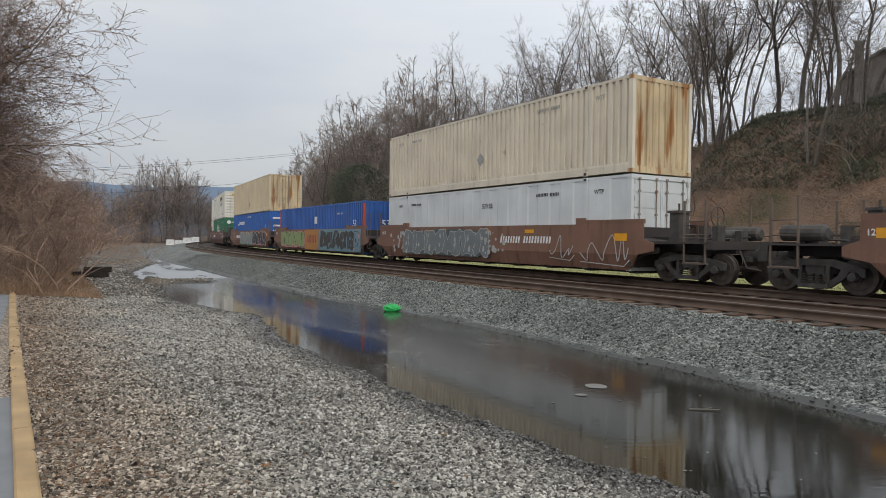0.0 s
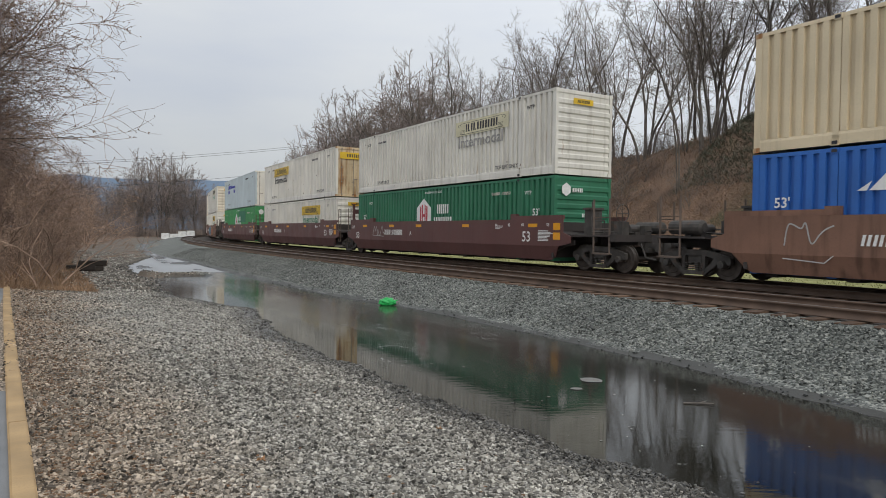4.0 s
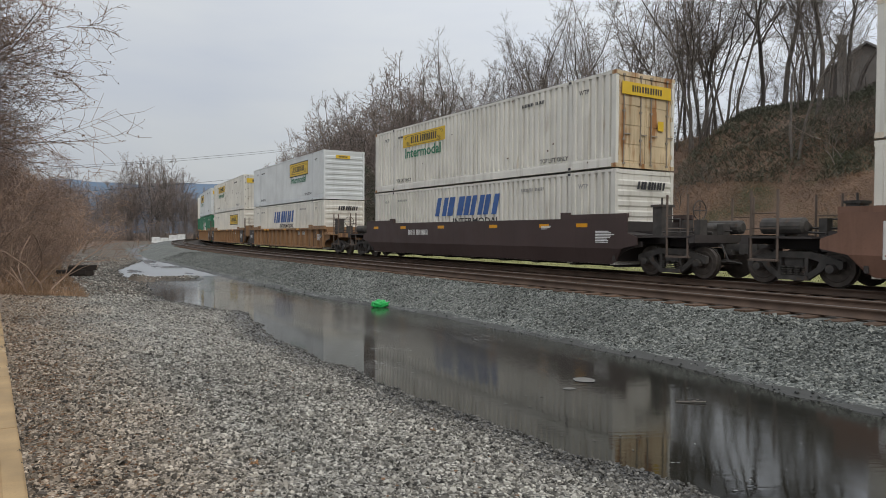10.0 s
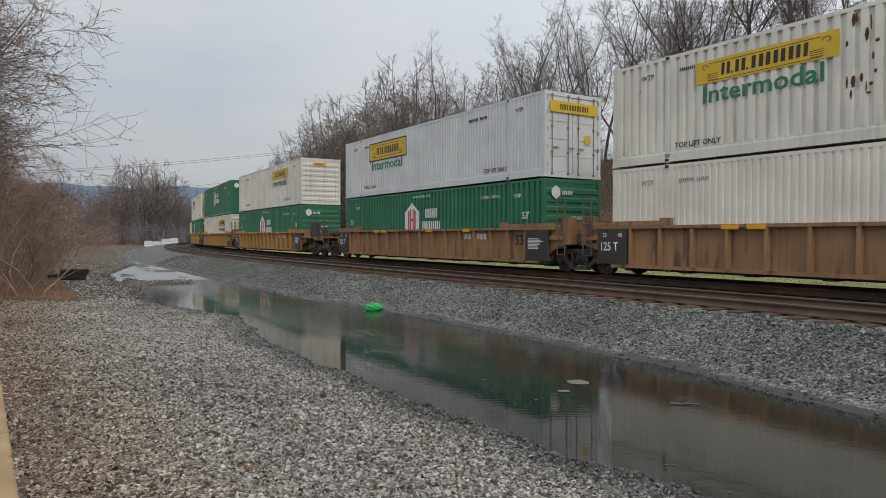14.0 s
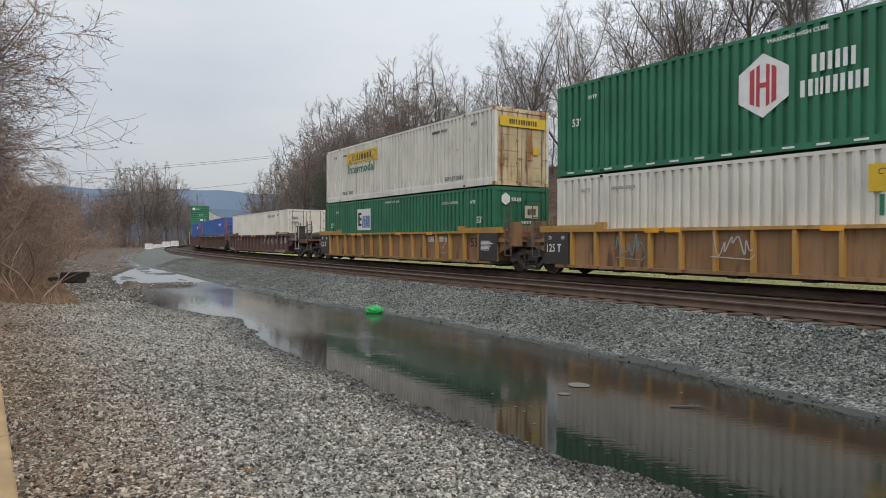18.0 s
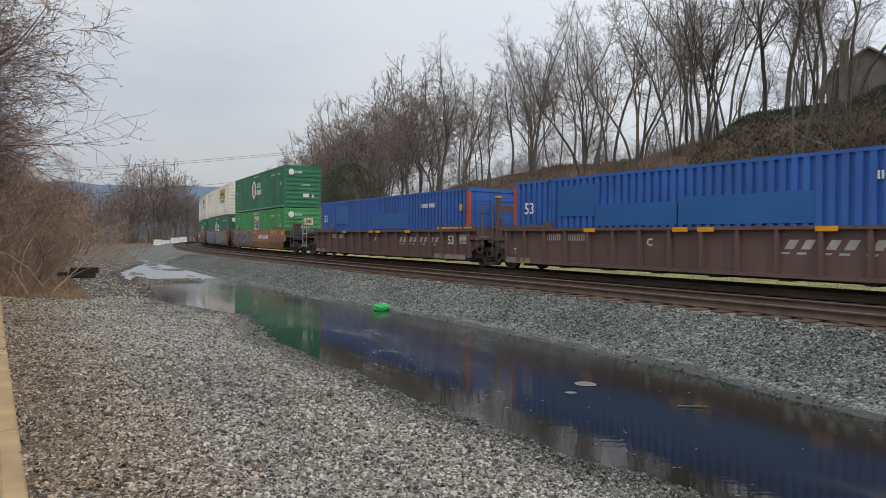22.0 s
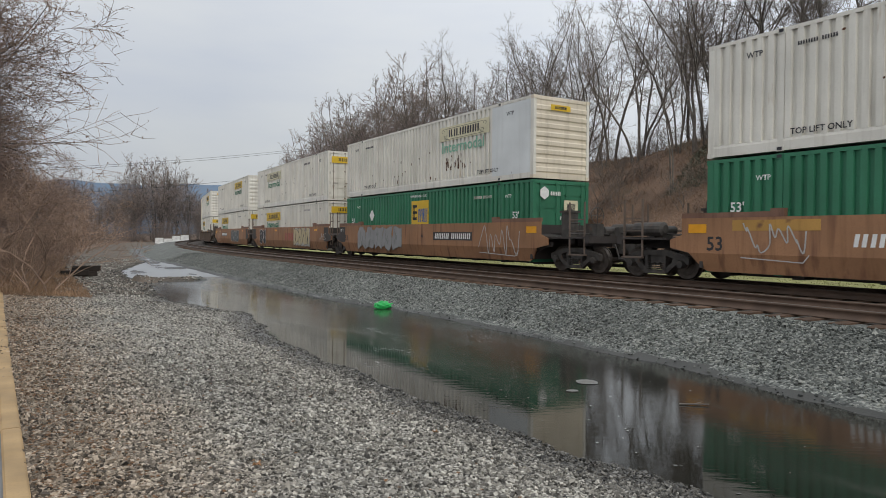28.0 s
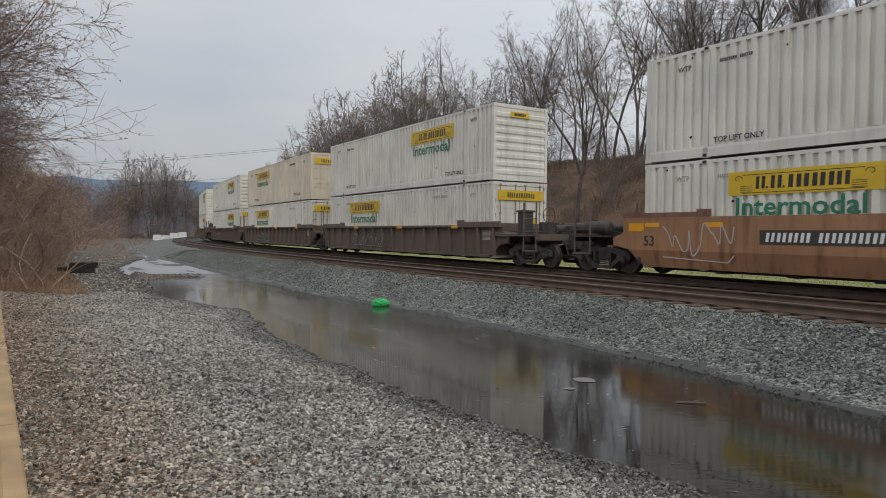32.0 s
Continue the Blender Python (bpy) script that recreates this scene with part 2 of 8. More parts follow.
def stones(name, tones, size, rough=0.9, bump=0.9, island=False, wet=0.0, soil=False):
    """Broken stone: each cell or each loose stone has a tone of its own; below wet metres it is dark with water."""
    if name in MATS:
        return MATS[name]
    m = MATS[name] = bpy.data.materials.new(name)
    m.use_nodes = True
    n, l = m.node_tree.nodes, m.node_tree.links
    p = n["Principled BSDF"]
    co = n.new("ShaderNodeTexCoord")
    cr = n.new("ShaderNodeValToRGB")
    cr.color_ramp.interpolation = "LINEAR"
    el = cr.color_ramp.elements
    while len(el) < len(tones):
        el.new(0.5)
    for i, t in enumerate(tones):
        el[i].position, el[i].color = i / (len(tones) - 1), (*t, 1)
    vo = n.new("ShaderNodeTexVoronoi")
    vo.inputs["Scale"].default_value = 1.0 / size
    l.new(co.outputs["Object"], vo.inputs["Vector"])
    if island:
        geo = n.new("ShaderNodeNewGeometry")
        l.new(geo.outputs["Random Per Island"], cr.inputs["Fac"])
    else:
        sp = n.new("ShaderNodeSeparateColor")
        l.new(vo.outputs["Color"], sp.inputs[0])
        l.new(sp.outputs[0], cr.inputs["Fac"])
    big = n.new("ShaderNodeTexNoise")
    big.inputs["Scale"].default_value, big.inputs["Detail"].default_value = 0.55, 6.0
    l.new(co.outputs["Object"], big.inputs["Vector"])
    mr = n.new("ShaderNodeMapRange")
    mr.inputs["From Min"].default_value, mr.inputs["From Max"].default_value = 0.3, 0.7
    mr.inputs["To Min"].default_value, mr.inputs["To Max"].default_value = 0.74, 1.18
    l.new(big.outputs["Fac"], mr.inputs["Value"])
    hsv = n.new("ShaderNodeHueSaturation")
    l.new(cr.outputs["Color"], hsv.inputs["Color"])
    l.new(mr.outputs["Result"], hsv.inputs["Value"])
    colour = hsv.outputs["Color"]
    if soil:
        # brown leaf mould trodden in along the timber edging
        along = n.new("ShaderNodeMapping")
        a = 2.13164
        along.inputs["Rotation"].default_value = (0, 0, -a)
        along.inputs["Location"].default_value = (-(5.931 * math.cos(a) + 19.27 * math.sin(a)), 5.931 * math.sin(a) - 19.27 * math.cos(a), 0)
        l.new(co.outputs["Object"], along.inputs["Vector"])
        sd = n.new("ShaderNodeSeparateXYZ")
        l.new(along.outputs[0], sd.inputs[0])
        drift, sum_ = n.new("ShaderNodeMath"), n.new("ShaderNodeMapRange")
        drift.operation = "MULTIPLY_ADD"
        l.new(big.outputs["Fac"], drift.inputs[0])
        drift.inputs[1].default_value = 2.4
        l.new(sd.outputs["Y"], drift.inputs[2])
        sum_.inputs["From Min"].default_value, sum_.inputs["From Max"].default_value = 14.6, 16.6
        sum_.inputs["To Min"].default_value, sum_.inputs["To Max"].default_value = 0.0, 0.6
        l.new(drift.outputs[0], sum_.inputs["Value"])
        mould = n.new("ShaderNodeMix")
        mould.data_type, mould.blend_type = "RGBA", "MULTIPLY"
        l.new(sum_.outputs["Result"], mould.inputs["Factor"])
        l.new(colour, mould.inputs["A"])
        mould.inputs["B"].default_value = (0.86, 0.62, 0.43, 1)
        colour = mould.outputs["Result"]
    if wet > 0:
        sx = n.new("ShaderNodeSeparateXYZ")
        l.new(co.outputs["Object"], sx.inputs[0])
        wr = n.new("ShaderNodeMapRange")
        wr.inputs["From Min"].default_value, wr.inputs["From Max"].default_value = wet * 0.4, wet
        wr.inputs["To Min"].default_value, wr.inputs["To Max"].default_value = 0.35, 1.0
        l.new(sx.outputs["Z"], wr.inputs["Value"])
        damp = n.new("ShaderNodeVectorMath")
        damp.operation = "SCALE"
        l.new(colour, damp.inputs[0])
        l.new(wr.outputs["Result"], damp.inputs["Scale"])
        colour = damp.outputs[0]
        rr = n.new("ShaderNodeMapRange")
        rr.inputs["From Min"].default_value, rr.inputs["From Max"].default_value = wet * 0.4, wet
        rr.inputs["To Min"].default_value, rr.inputs["To Max"].default_value = 0.35, rough
        l.new(sx.outputs["Z"], rr.inputs["Value"])
        l.new(rr.outputs["Result"], p.inputs["Roughness"])
    else:
        p.inputs["Roughness"].default_value = rough
    l.new(colour, p.inputs["Base Color"])
    if not island:
        b = n.new("ShaderNodeBump")
        b.inputs["Strength"].default_value, b.inputs["Distance"].default_value = bump, size * 0.6
        b.invert = True
        l.new(vo.outputs["Distance"], b.inputs["Height"])
        l.new(b.outputs[0], p.inputs["Normal"])
    return m


GRAVEL_TONES = ((0.035, 0.033, 0.029), (0.13, 0.122, 0.107), (0.26, 0.245, 0.214), (0.38, 0.36, 0.316), (0.68, 0.65, 0.58))
BALLAST_TONES = ((0.04, 0.043, 0.04), (0.095, 0.102, 0.095), (0.15, 0.16, 0.148), (0.215, 0.225, 0.205), (0.37, 0.375, 0.34))
M_GRAVEL = stones("gravel", GRAVEL_TONES, 0.021, wet=0.075, soil=True)
M_BALLAST = stones("ballast", BALLAST_TONES, 0.036, wet=0.07)
M_GRAVEL_LOOSE = stones("loose_gravel", GRAVEL_TONES, 0.03, island=True, wet=0.075, soil=True)
M_BALLAST_LOOSE = stones("loose_ballast", BALLAST_TONES, 0.05, island=True, wet=0.07)
M_TRACKBED = stones("oily_trackbed", ((0.028, 0.024, 0.021), (0.06, 0.05, 0.043), (0.095, 0.08, 0.068), (0.15, 0.125, 0.105)), 0.045)
M_GRASS = surface("dry_winter_grass", (0.36, 0.36, 0.15), 0.95, spread=0.3, grain=0.8, fine=30, bump=0.8, depth=0.05)
M_SOIL = surface("leaf_littered_soil", (0.2, 0.128, 0.088), 0.95, spread=0.45, grain=0.5, fine=9, bump=0.9, depth=0.15, stain=(0.05, 0.055, 0.025), stain_at=0.55, stain_scale=0.25)
M_LITTER = surface("brown_litter", (0.19, 0.125, 0.085), 0.95, spread=0.4, grain=1.2, fine=26, bump=0.9, depth=0.05)
M_MUD = surface("grey_brown_mud", (0.16, 0.128, 0.098), 0.9, spread=0.35, grain=0.9, fine=24, bump=0.7, depth=0.03, stain=(0.09, 0.08, 0.068), stain_at=0.55, stain_scale=0.6)
M_SILT = surface("grey_wet_silt", (0.06, 0.06, 0.055), 0.6, spread=0.25, grain=1.5, fine=40, bump=0.4, depth=0.01)
M_PAVE = surface("worn_pavement", (0.2, 0.205, 0.21), 0.9, spread=0.2, grain=2.0, fine=90, bump=0.5, depth=0.004)
M_WOOD = surface("weathered_timber", (0.42, 0.285, 0.145), 0.8, spread=0.25, grain=3, fine=70, bump=0.5, depth=0.004)
M_TIE = surface("creosoted_tie", (0.13, 0.078, 0.05), 0.9, spread=0.4, grain=4, fine=40, bump=0.6, depth=0.01, each=0.35)
M_RAIL = surface("rusty_rail_side", (0.12, 0.078, 0.056), 0.75, spread=0.35, grain=3, fine=60, bump=0.3, depth=0.002)
M_RAILTOP = surface("polished_rail_head", (0.21, 0.175, 0.15), 0.45, metal=1.0, spread=0.15, grain=4, fine=60, bump=0.0)


def water_material():
    """Muddy water: a clear mirror by the near bank and in the far pools, a dull skin of ice over the middle."""
    m = bpy.data.materials.new("puddle_water")
    m.use_nodes = True
    n, l = m.node_tree.nodes, m.node_tree.links
    p = n["Principled BSDF"]
    p.inputs["IOR"].default_value = 1.46
    co = n.new("ShaderNodeTexCoord")
    along = n.new("ShaderNodeMapping")
    a = 2.13164
    along.inputs["Rotation"].default_value = (0, 0, -a)
    along.inputs["Location"].default_value = (-(5.931 * math.cos(a) + 19.27 * math.sin(a)), 5.931 * math.sin(a) - 19.27 * math.cos(a), 0)
    l.new(co.outputs["Object"], along.inputs["Vector"])
    sx = n.new("ShaderNodeSeparateXYZ")
    l.new(along.outputs[0], sx.inputs[0])

    def noise_at(scale, squash, detail, distort=0.0):
        mp = n.new("ShaderNodeMapping")
        mp.inputs["Scale"].default_value = squash
        l.new(along.outputs[0], mp.inputs["Vector"])
        t = n.new("ShaderNodeTexNoise")
        t.inputs["Scale"].default_value, t.inputs["Detail"].default_value, t.inputs["Distortion"].default_value = scale, detail, distort
        l.new(mp.outputs[0], t.inputs["Vector"])
        return t.outputs["Fac"]

    def span_of(v, lo, hi, a0=0.0, a1=1.0):
        r = n.new("ShaderNodeMapRange")
        r.interpolation_type = "SMOOTHSTEP"
        for key, val in (("From Min", lo), ("From Max", hi), ("To Min", a0), ("To Max", a1)):
            r.inputs[key].default_value = val
        l.new(v, r.inputs["Value"])
        return r.outputs["Result"]

    def maths(op, x, y):
        k = n.new("ShaderNodeMath")
        k.operation = op
        for i, v in enumerate((x, y)):
            if isinstance(v, float):
                k.inputs[i].default_value = v
            else:
                l.new(v, k.inputs[i])
        return k.outputs[0]

    def tinted(x, y, fac):
        k = n.new("ShaderNodeMix")
        k.data_type = "RGBA"
        for key, v in (("A", x), ("B", y)):
            if isinstance(v, tuple):
                k.inputs[key].default_value = (*v, 1)
            else:
                l.new(v, k.inputs[key])
        l.new(fac, k.inputs["Factor"])
        return k.outputs["Result"]

    drift = noise_at(0.5, (0.6, 1.0, 1.0), 4.0)
    across = maths("ADD", sx.outputs["Y"], maths("MULTIPLY", maths("SUBTRACT", drift, 0.5), 1.6))
    middle = maths("MULTIPLY", span_of(across, 9.3, 10.1, 1.0, 0.0), maths("MULTIPLY", span_of(sx.outputs["X"], 4.0, 9.0, 1.0, 0.45), span_of(sx.outputs["X"], -7.0, -3.0, 0.5, 1.0)))
    wisps = span_of(noise_at(1.3, (0.35, 1.3, 1.0), 8.0, 0.9), 0.56, 0.72)
    scratches = maths("MULTIPLY", span_of(noise_at(7.0, (0.6, 1.2, 1.0), 10.0, 2.2), 0.53, 0.66), span_of(noise_at(0.45, (0.7, 1.2, 1.0), 3.0), 0.46, 0.62))
    scratches = maths("MULTIPLY", scratches, maths("MULTIPLY", span_of(sx.outputs["X"], -6.0, -2.0), span_of(sx.outputs["X"], 7.0, 11.0, 1.0, 0.0)))
    # the far pools are ruffled or skinned with rough ice in patches
    ruffled = maths("MULTIPLY", maths("ADD", span_of(sx.outputs["X"], 19.5, 22.5, 0.0, 0.75), span_of(sx.outputs["X"], 9.0, 15.0, 0.0, 0.25)), span_of(noise_at(0.4, (0.45, 1.2, 1.0), 4.0), 0.34, 0.5, 0.25, 1.0))
    l.new(maths("ADD", maths("ADD", maths("ADD", maths("MULTIPLY", middle, 0.12), 0.025), maths("MULTIPLY", wisps, 0.05)), maths("MULTIPLY", ruffled, 0.4)), p.inputs["Roughness"])
    c = tinted((0.012, 0.0125, 0.009), (0.022, 0.021, 0.017), drift)
    c = tinted(c, (0.03, 0.029, 0.024), middle)
    c = tinted(c, (0.17, 0.165, 0.15), maths("MULTIPLY", wisps, maths("MULTIPLY", middle, 0.25)))
    c = tinted(c, (0.42, 0.43, 0.42), maths("MULTIPLY", scratches, 0.8))
    # sky reflected by the rough far pools, painted in as a pale base colour
    c = tinted(c, (0.56, 0.58, 0.6), maths("MULTIPLY", ruffled, 0.6))
    l.new(c, p.inputs["Base Color"])
    bp = n.new("ShaderNodeBump")
    bp.inputs["Strength"].default_value, bp.inputs["Distance"].default_value = 0.07, 0.01
    ripple, squash = n.new("ShaderNodeTexNoise"), n.new("ShaderNodeMapping")
    squash.inputs["Scale"].default_value = (2.2, 9.0, 1.0)
    ripple.inputs["Scale"].default_value, ripple.inputs["Detail"].default_value = 1.6, 3.0
    l.new(co.outputs["Object"], squash.inputs["Vector"])
    l.new(squash.outputs[0], ripple.inputs["Vector"])
    l.new(ripple.outputs["Fac"], bp.inputs["Height"])
    l.new(bp.outputs[0], p.inputs["Normal"])
    return m


M_WATER = water_material()

# ---- ground ----
def span(*pieces):
    out = []
    for a, b, step in pieces:
        out += list(np.arange(a, b, step))
    return np.array(out + [pieces[-1][1]], float)


def ground():
    s = span((-400, -60, 40), (-60, -16, 2), (-16, 30, 0.25), (30, 62, 0.5), (62, 210, 3), (210, 2500, 60))
    d = span((-250, -40, 10), (-40, -10, 1.2), (-10, 5.5, 0.4), (5.5, 12.5, 0.14), (12.5, 17.5, 0.4), (17.5, 45, 2), (45, 200, 15), (200, 2200, 200))
    S, Dm = np.meshgrid(s, d, indexing="ij")
    Z = height(S, Dm)
    Z = np.where(S > 600, np.minimum(Z, 4), Z)
    X, Y = spot(S, Dm)
    v = np.stack([X, Y, Z], -1).reshape(-1, 3)
    i, j = np.meshgrid(np.arange(len(s) - 1), np.arange(len(d) - 1), indexing="ij")
    k = len(d)
    q = np.stack([i * k + j, i * k + j + 1, (i + 1) * k + j + 1, (i + 1) * k + j], -1).reshape(-1, 4)[:, ::-1]
    me = bulk("ground", v, q, [M_GRAVEL, M_BALLAST, M_TRACKBED, M_GRASS, M_SOIL, M_LITTER, M_PAVE, M_MUD, M_SILT])
    sc = ((S[1:, 1:] + S[:-1, :-1]) / 2).ravel()
    dc = ((Dm[1:, 1:] + Dm[:-1, :-1]) / 2).ravel()
    e = dc + 0.35 * wob(sc, dc, 1.3)
    zone = np.zeros(len(sc), np.int32)
    zone[e < 8.8] = 1
    shore = far_bank(sc) - 0.2 - 0.12 * wob(sc, 0.0, 1.1)
    zone[(zone == 1) & (dc > shore) & (dc < far_bank(sc) + 0.5) & (sc < 38)] = 8
    zone[dc < 3.5] = 2
    zone[e < -4.6] = 3
    zone[e < -14.0] = 4
    zone[(e > 14.2) & (sc > 8.5)] = 5
    zone[(e > 13.0 + 0.0 * sc) & (sc > 12)] = 5
    zone[(e > 12.3) & (sc > 26)] = 5
    zone[(dc > 15.42 + 0.024 * (sc + 8.3)) & (sc < 9)] = 6
    zone[(sc > 11.5) & (e > 9.0) & (zone == 0)] = 7
    zone[(sc > 40) & (e > 8.6) & (e < 12.6)] = 7
    zone[(sc > 9.5) & (sc < 12.5) & (e > 11.2) & (e < 13.4)] = 7
    me.polygons.foreach_set("material_index", zone)
    me.polygons.foreach_set("use_smooth", np.ones(len(zone), bool))
    tagged(new("ground", me), "grey gravel, ballast and brown wooded slopes beside the railway", "ground", kind="structure")


ground()


def puddle():
    s = span((-40, 46, 1.0))
    d = np.array([5.8, 8, 10, 12.2])
    S, Dm = np.meshgrid(s, d, indexing="ij")
    X, Y = spot(S, Dm)
    v = np.stack([X, Y, np.zeros_like(X)], -1).reshape(-1, 3)
    i, j = np.meshgrid(np.arange(len(s) - 1), np.arange(len(d) - 1), indexing="ij")
    k = len(d)
    q = np.stack([i * k + j, i * k + j + 1, (i + 1) * k + j + 1, (i + 1) * k + j], -1).reshape(-1, 4)[:, ::-1]
    tagged(new("water", bulk("water", v, q, [M_WATER])), "still muddy puddle water reflecting the train and sky", "water", kind="structure")


puddle()


# ---- railway ----
def sweep(name, outline, d, s, mats, pick=None):
    """A profile (across, up) carried along the line at offset d; the outline is closed."""
    n = len(outline)
    pts = []
    for a, b in outline:
        x, y = spot(s, d + a)
        pts.append(np.stack([x, y, np.full(len(s), b)], -1))
    v = np.stack(pts, 1).reshape(-1, 3)
    i, j = np.meshgrid(np.arange(len(s) - 1), np.arange(n), indexing="ij")
    q = np.stack([i * n + j, i * n + (j + 1) % n, (i + 1) * n + (j + 1) % n, (i + 1) * n + j], -1).reshape(-1, 4)
    me = bulk(name, v, q, mats)
    if pick:
        me.polygons.foreach_set("material_index", np.array([pick[x % n] for x in range(len(q))], np.int32))
    return me


def tracks():
    s = span((-120, -30, 6), (-30, 60, 1.0), (60, 220, 2.5), (220, 700, 20))
    prof = [(-0.07, 0), (0.07, 0), (0.07, 0.015), (0.012, 0.035), (0.012, 0.125), (0.037, 0.135), (0.037, 0.168), (0.028, 0.175),
            (-0.028, 0.175), (-0.037, 0.168), (-0.037, 0.135), (-0.012, 0.125), (-0.012, 0.035), (-0.07, 0.015)]
    prof = [(a, RAIL_TOP - 0.175 + b) for a, b in prof]
    for d, name, lab in ((NEAR_D, "empty_track", "empty railway track with rusty rails on ballast"), (TRAIN_D, "train_track", "railway track in dark oily ballast under the train")):
        top = tagged(new(name), lab, "railway track", kind="structure")
        for side in (-1, 1):
            hang("rail", sweep("rail", prof, d + side * (GAUGE / 2 + 0.035), s, [M_RAIL, M_RAILTOP], [0, 0, 0, 0, 0, 0, 1, 1, 1, 0, 0, 0, 0, 0]), top)
        tie = Build().box(-0.115, 0.115, -1.3, 1.3, -0.17, 0.0).data("tie", M_TIE)
        plate = Build()
        for y in (-GAUGE / 2 - 0.035, GAUGE / 2 + 0.035):
            plate.box(-0.09, 0.09, y - 0.17, y + 0.17, 0.0, 0.012)
        if d == NEAR_D:
            for k in range(150):
                q = -24 + k * 0.56
                z = RAIL_TOP - 0.185 + 0.006 * math.sin(k * 7.1)
                hang("tie", tie, top, at=rig(q + 0.03 * math.sin(k * 3.3), d + 0.05 * math.sin(k * 5.7), z, 1.2 * math.sin(k * 2.9)))
        else:
            bv, bf = [], []
            for k in range(180):
                m = rig(-30 + k * 0.56, d, RAIL_TOP - 0.185)
                b = len(bv)
                bv += [tuple(m @ v.co) for v in tie.vertices]
                bf += [tuple(b + i for i in f.vertices) for f in tie.polygons]
            ob = link_mesh("ties", bv, bf, [M_TIE], top)
            ob["kind"] = "stuff"


tracks()


# ---- the train ----
CAR_Y = 1.47          # half width of a well car over its sides
SIDE_TOP, SIDE_LOW = 1.69, 0.31
RIB_TOP = 1.52        # the ribbed cars are a little lower
BOX_L, BOX_W, BOX_H = 16.15, 2.59, 2.896
FLOOR = 0.285         # the lower container's base over the rail


def paint(name, colour, rough=0.55, rust=None, streak=0.35, rust_at=0.68, spread=0.12, run=False):
    return surface(name, colour, rough, spread=spread, grain=0.7, fine=22, bump=0.12, depth=0.004, stain=rust, stain_at=rust_at, stain_scale=2.2, run=run, streak=streak, each=0.05)


RUST = (0.16, 0.062, 0.025)
P_WHITE = paint("off_white_paint", (0.76, 0.735, 0.665), rust=(0.42, 0.30, 0.19), rust_at=0.68, streak=0.45, run=True)
P_CLEAN = paint("clean_white_paint", (0.80, 0.765, 0.68), streak=0.15)
P_GREY = paint("cool_white_panel", (0.70, 0.725, 0.725), streak=0.12)
P_CREAM = paint("cream_paint", (0.70, 0.585, 0.40), rust=(0.36, 0.22, 0.10), rust_at=0.74)
P_CREAM2 = paint("pale_cream_paint", (0.74, 0.66, 0.53), rust=(0.40, 0.22, 0.09), rust_at=0.70)
P_RUSTY = paint("rust_streaked_door", (0.66, 0.52, 0.33), rust=(0.33, 0.15, 0.05), rust_at=0.52, streak=0.85, run=True, spread=0.22)
P_GREEN = paint("green_paint", (0.034, 0.19, 0.103), streak=0.25, spread=0.2)
P_LEAF = paint("bright_green_paint", (0.07, 0.33, 0.118), streak=0.25, spread=0.2)
P_BLUE = paint("blue_paint", (0.038, 0.135, 0.45), streak=0.25, spread=0.2)
P_BLUE2 = paint("deep_blue_paint", (0.028, 0.14, 0.47), streak=0.2, spread=0.15)
P_BLUEDARK = paint("repainted_blue", (0.02, 0.125, 0.37), streak=0.1)
P_GREENDARK = paint("repainted_green", (0.025, 0.19, 0.10), streak=0.1)
P_RED = paint("red_post_paint", (0.52, 0.085, 0.05), streak=0.15)
P_MAROON = paint("maroon_car_paint", (0.135, 0.06, 0.055), 0.5, streak=0.3, spread=0.18)
P_BROWN = paint("rust_brown_car_paint", (0.225, 0.118, 0.08), 0.65, rust=(0.13, 0.068, 0.045), rust_at=0.56, streak=0.6, run=True, spread=0.25)
P_ORANGE = paint("faded_orange_car_paint", (0.36, 0.185, 0.095), 0.65, rust=(0.21, 0.10, 0.055), rust_at=0.55, streak=0.75, run=True, spread=0.25)
P_TAN = paint("tan_car_paint", (0.33, 0.19, 0.095), 0.7, rust=(0.14, 0.075, 0.045), rust_at=0.55, streak=0.75, run=True, spread=0.25)
P_TANTRIM = paint("yellow_tan_trim", (0.50, 0.28, 0.075), 0.7, rust=(0.2, 0.1, 0.05), rust_at=0.62, streak=0.4, spread=0.2)
P_BNSF = paint("dusty_brown_car_paint", (0.15, 0.092, 0.082), 0.75, streak=0.4, spread=0.2)
P_DARK = paint("black_car_paint", (0.055, 0.046, 0.043), 0.6, streak=0.3, spread=0.25)
P_UMBER = paint("dark_umber_car_paint", (0.072, 0.046, 0.042), 0.55, streak=0.3, spread=0.2)
P_ICE = paint("pale_ice_blue_paint", (0.55, 0.63, 0.65), streak=0.15)
P_ROD = paint("dull_rusted_rod", (0.32, 0.28, 0.23), rust=(0.2, 0.1, 0.05), rust_at=0.55)
P_DUST = paint("dusty_grey_car_paint", (0.15, 0.112, 0.09), 0.75, streak=0.4, spread=0.25)
P_PRIMER = paint("bare_tan_primer", (0.32, 0.25, 0.18), 0.8, rust=(0.16, 0.10, 0.08), rust_at=0.55)
P_IRON = surface("oily_black_iron", (0.07, 0.063, 0.057), 0.65, spread=0.4, grain=6, fine=50, bump=0.3, depth=0.004, stain=(0.09, 0.06, 0.045), stain_at=0.6, stain_scale=5)
P_TREAD = surface("worn_wheel_steel", (0.09, 0.075, 0.065), 0.5, metal=0.4, spread=0.3, grain=8, fine=60, bump=0.1, depth=0.002)
P_GALV = surface("galvanised_steel", (0.5, 0.49, 0.47), 0.45, metal=0.7, spread=0.2, grain=10, fine=60, bump=0.1, depth=0.002)
P_YELLOW = surface("yellow_panel", (0.72, 0.47, 0.03), 0.5, spread=0.1, grain=2, fine=40, bump=0.0)
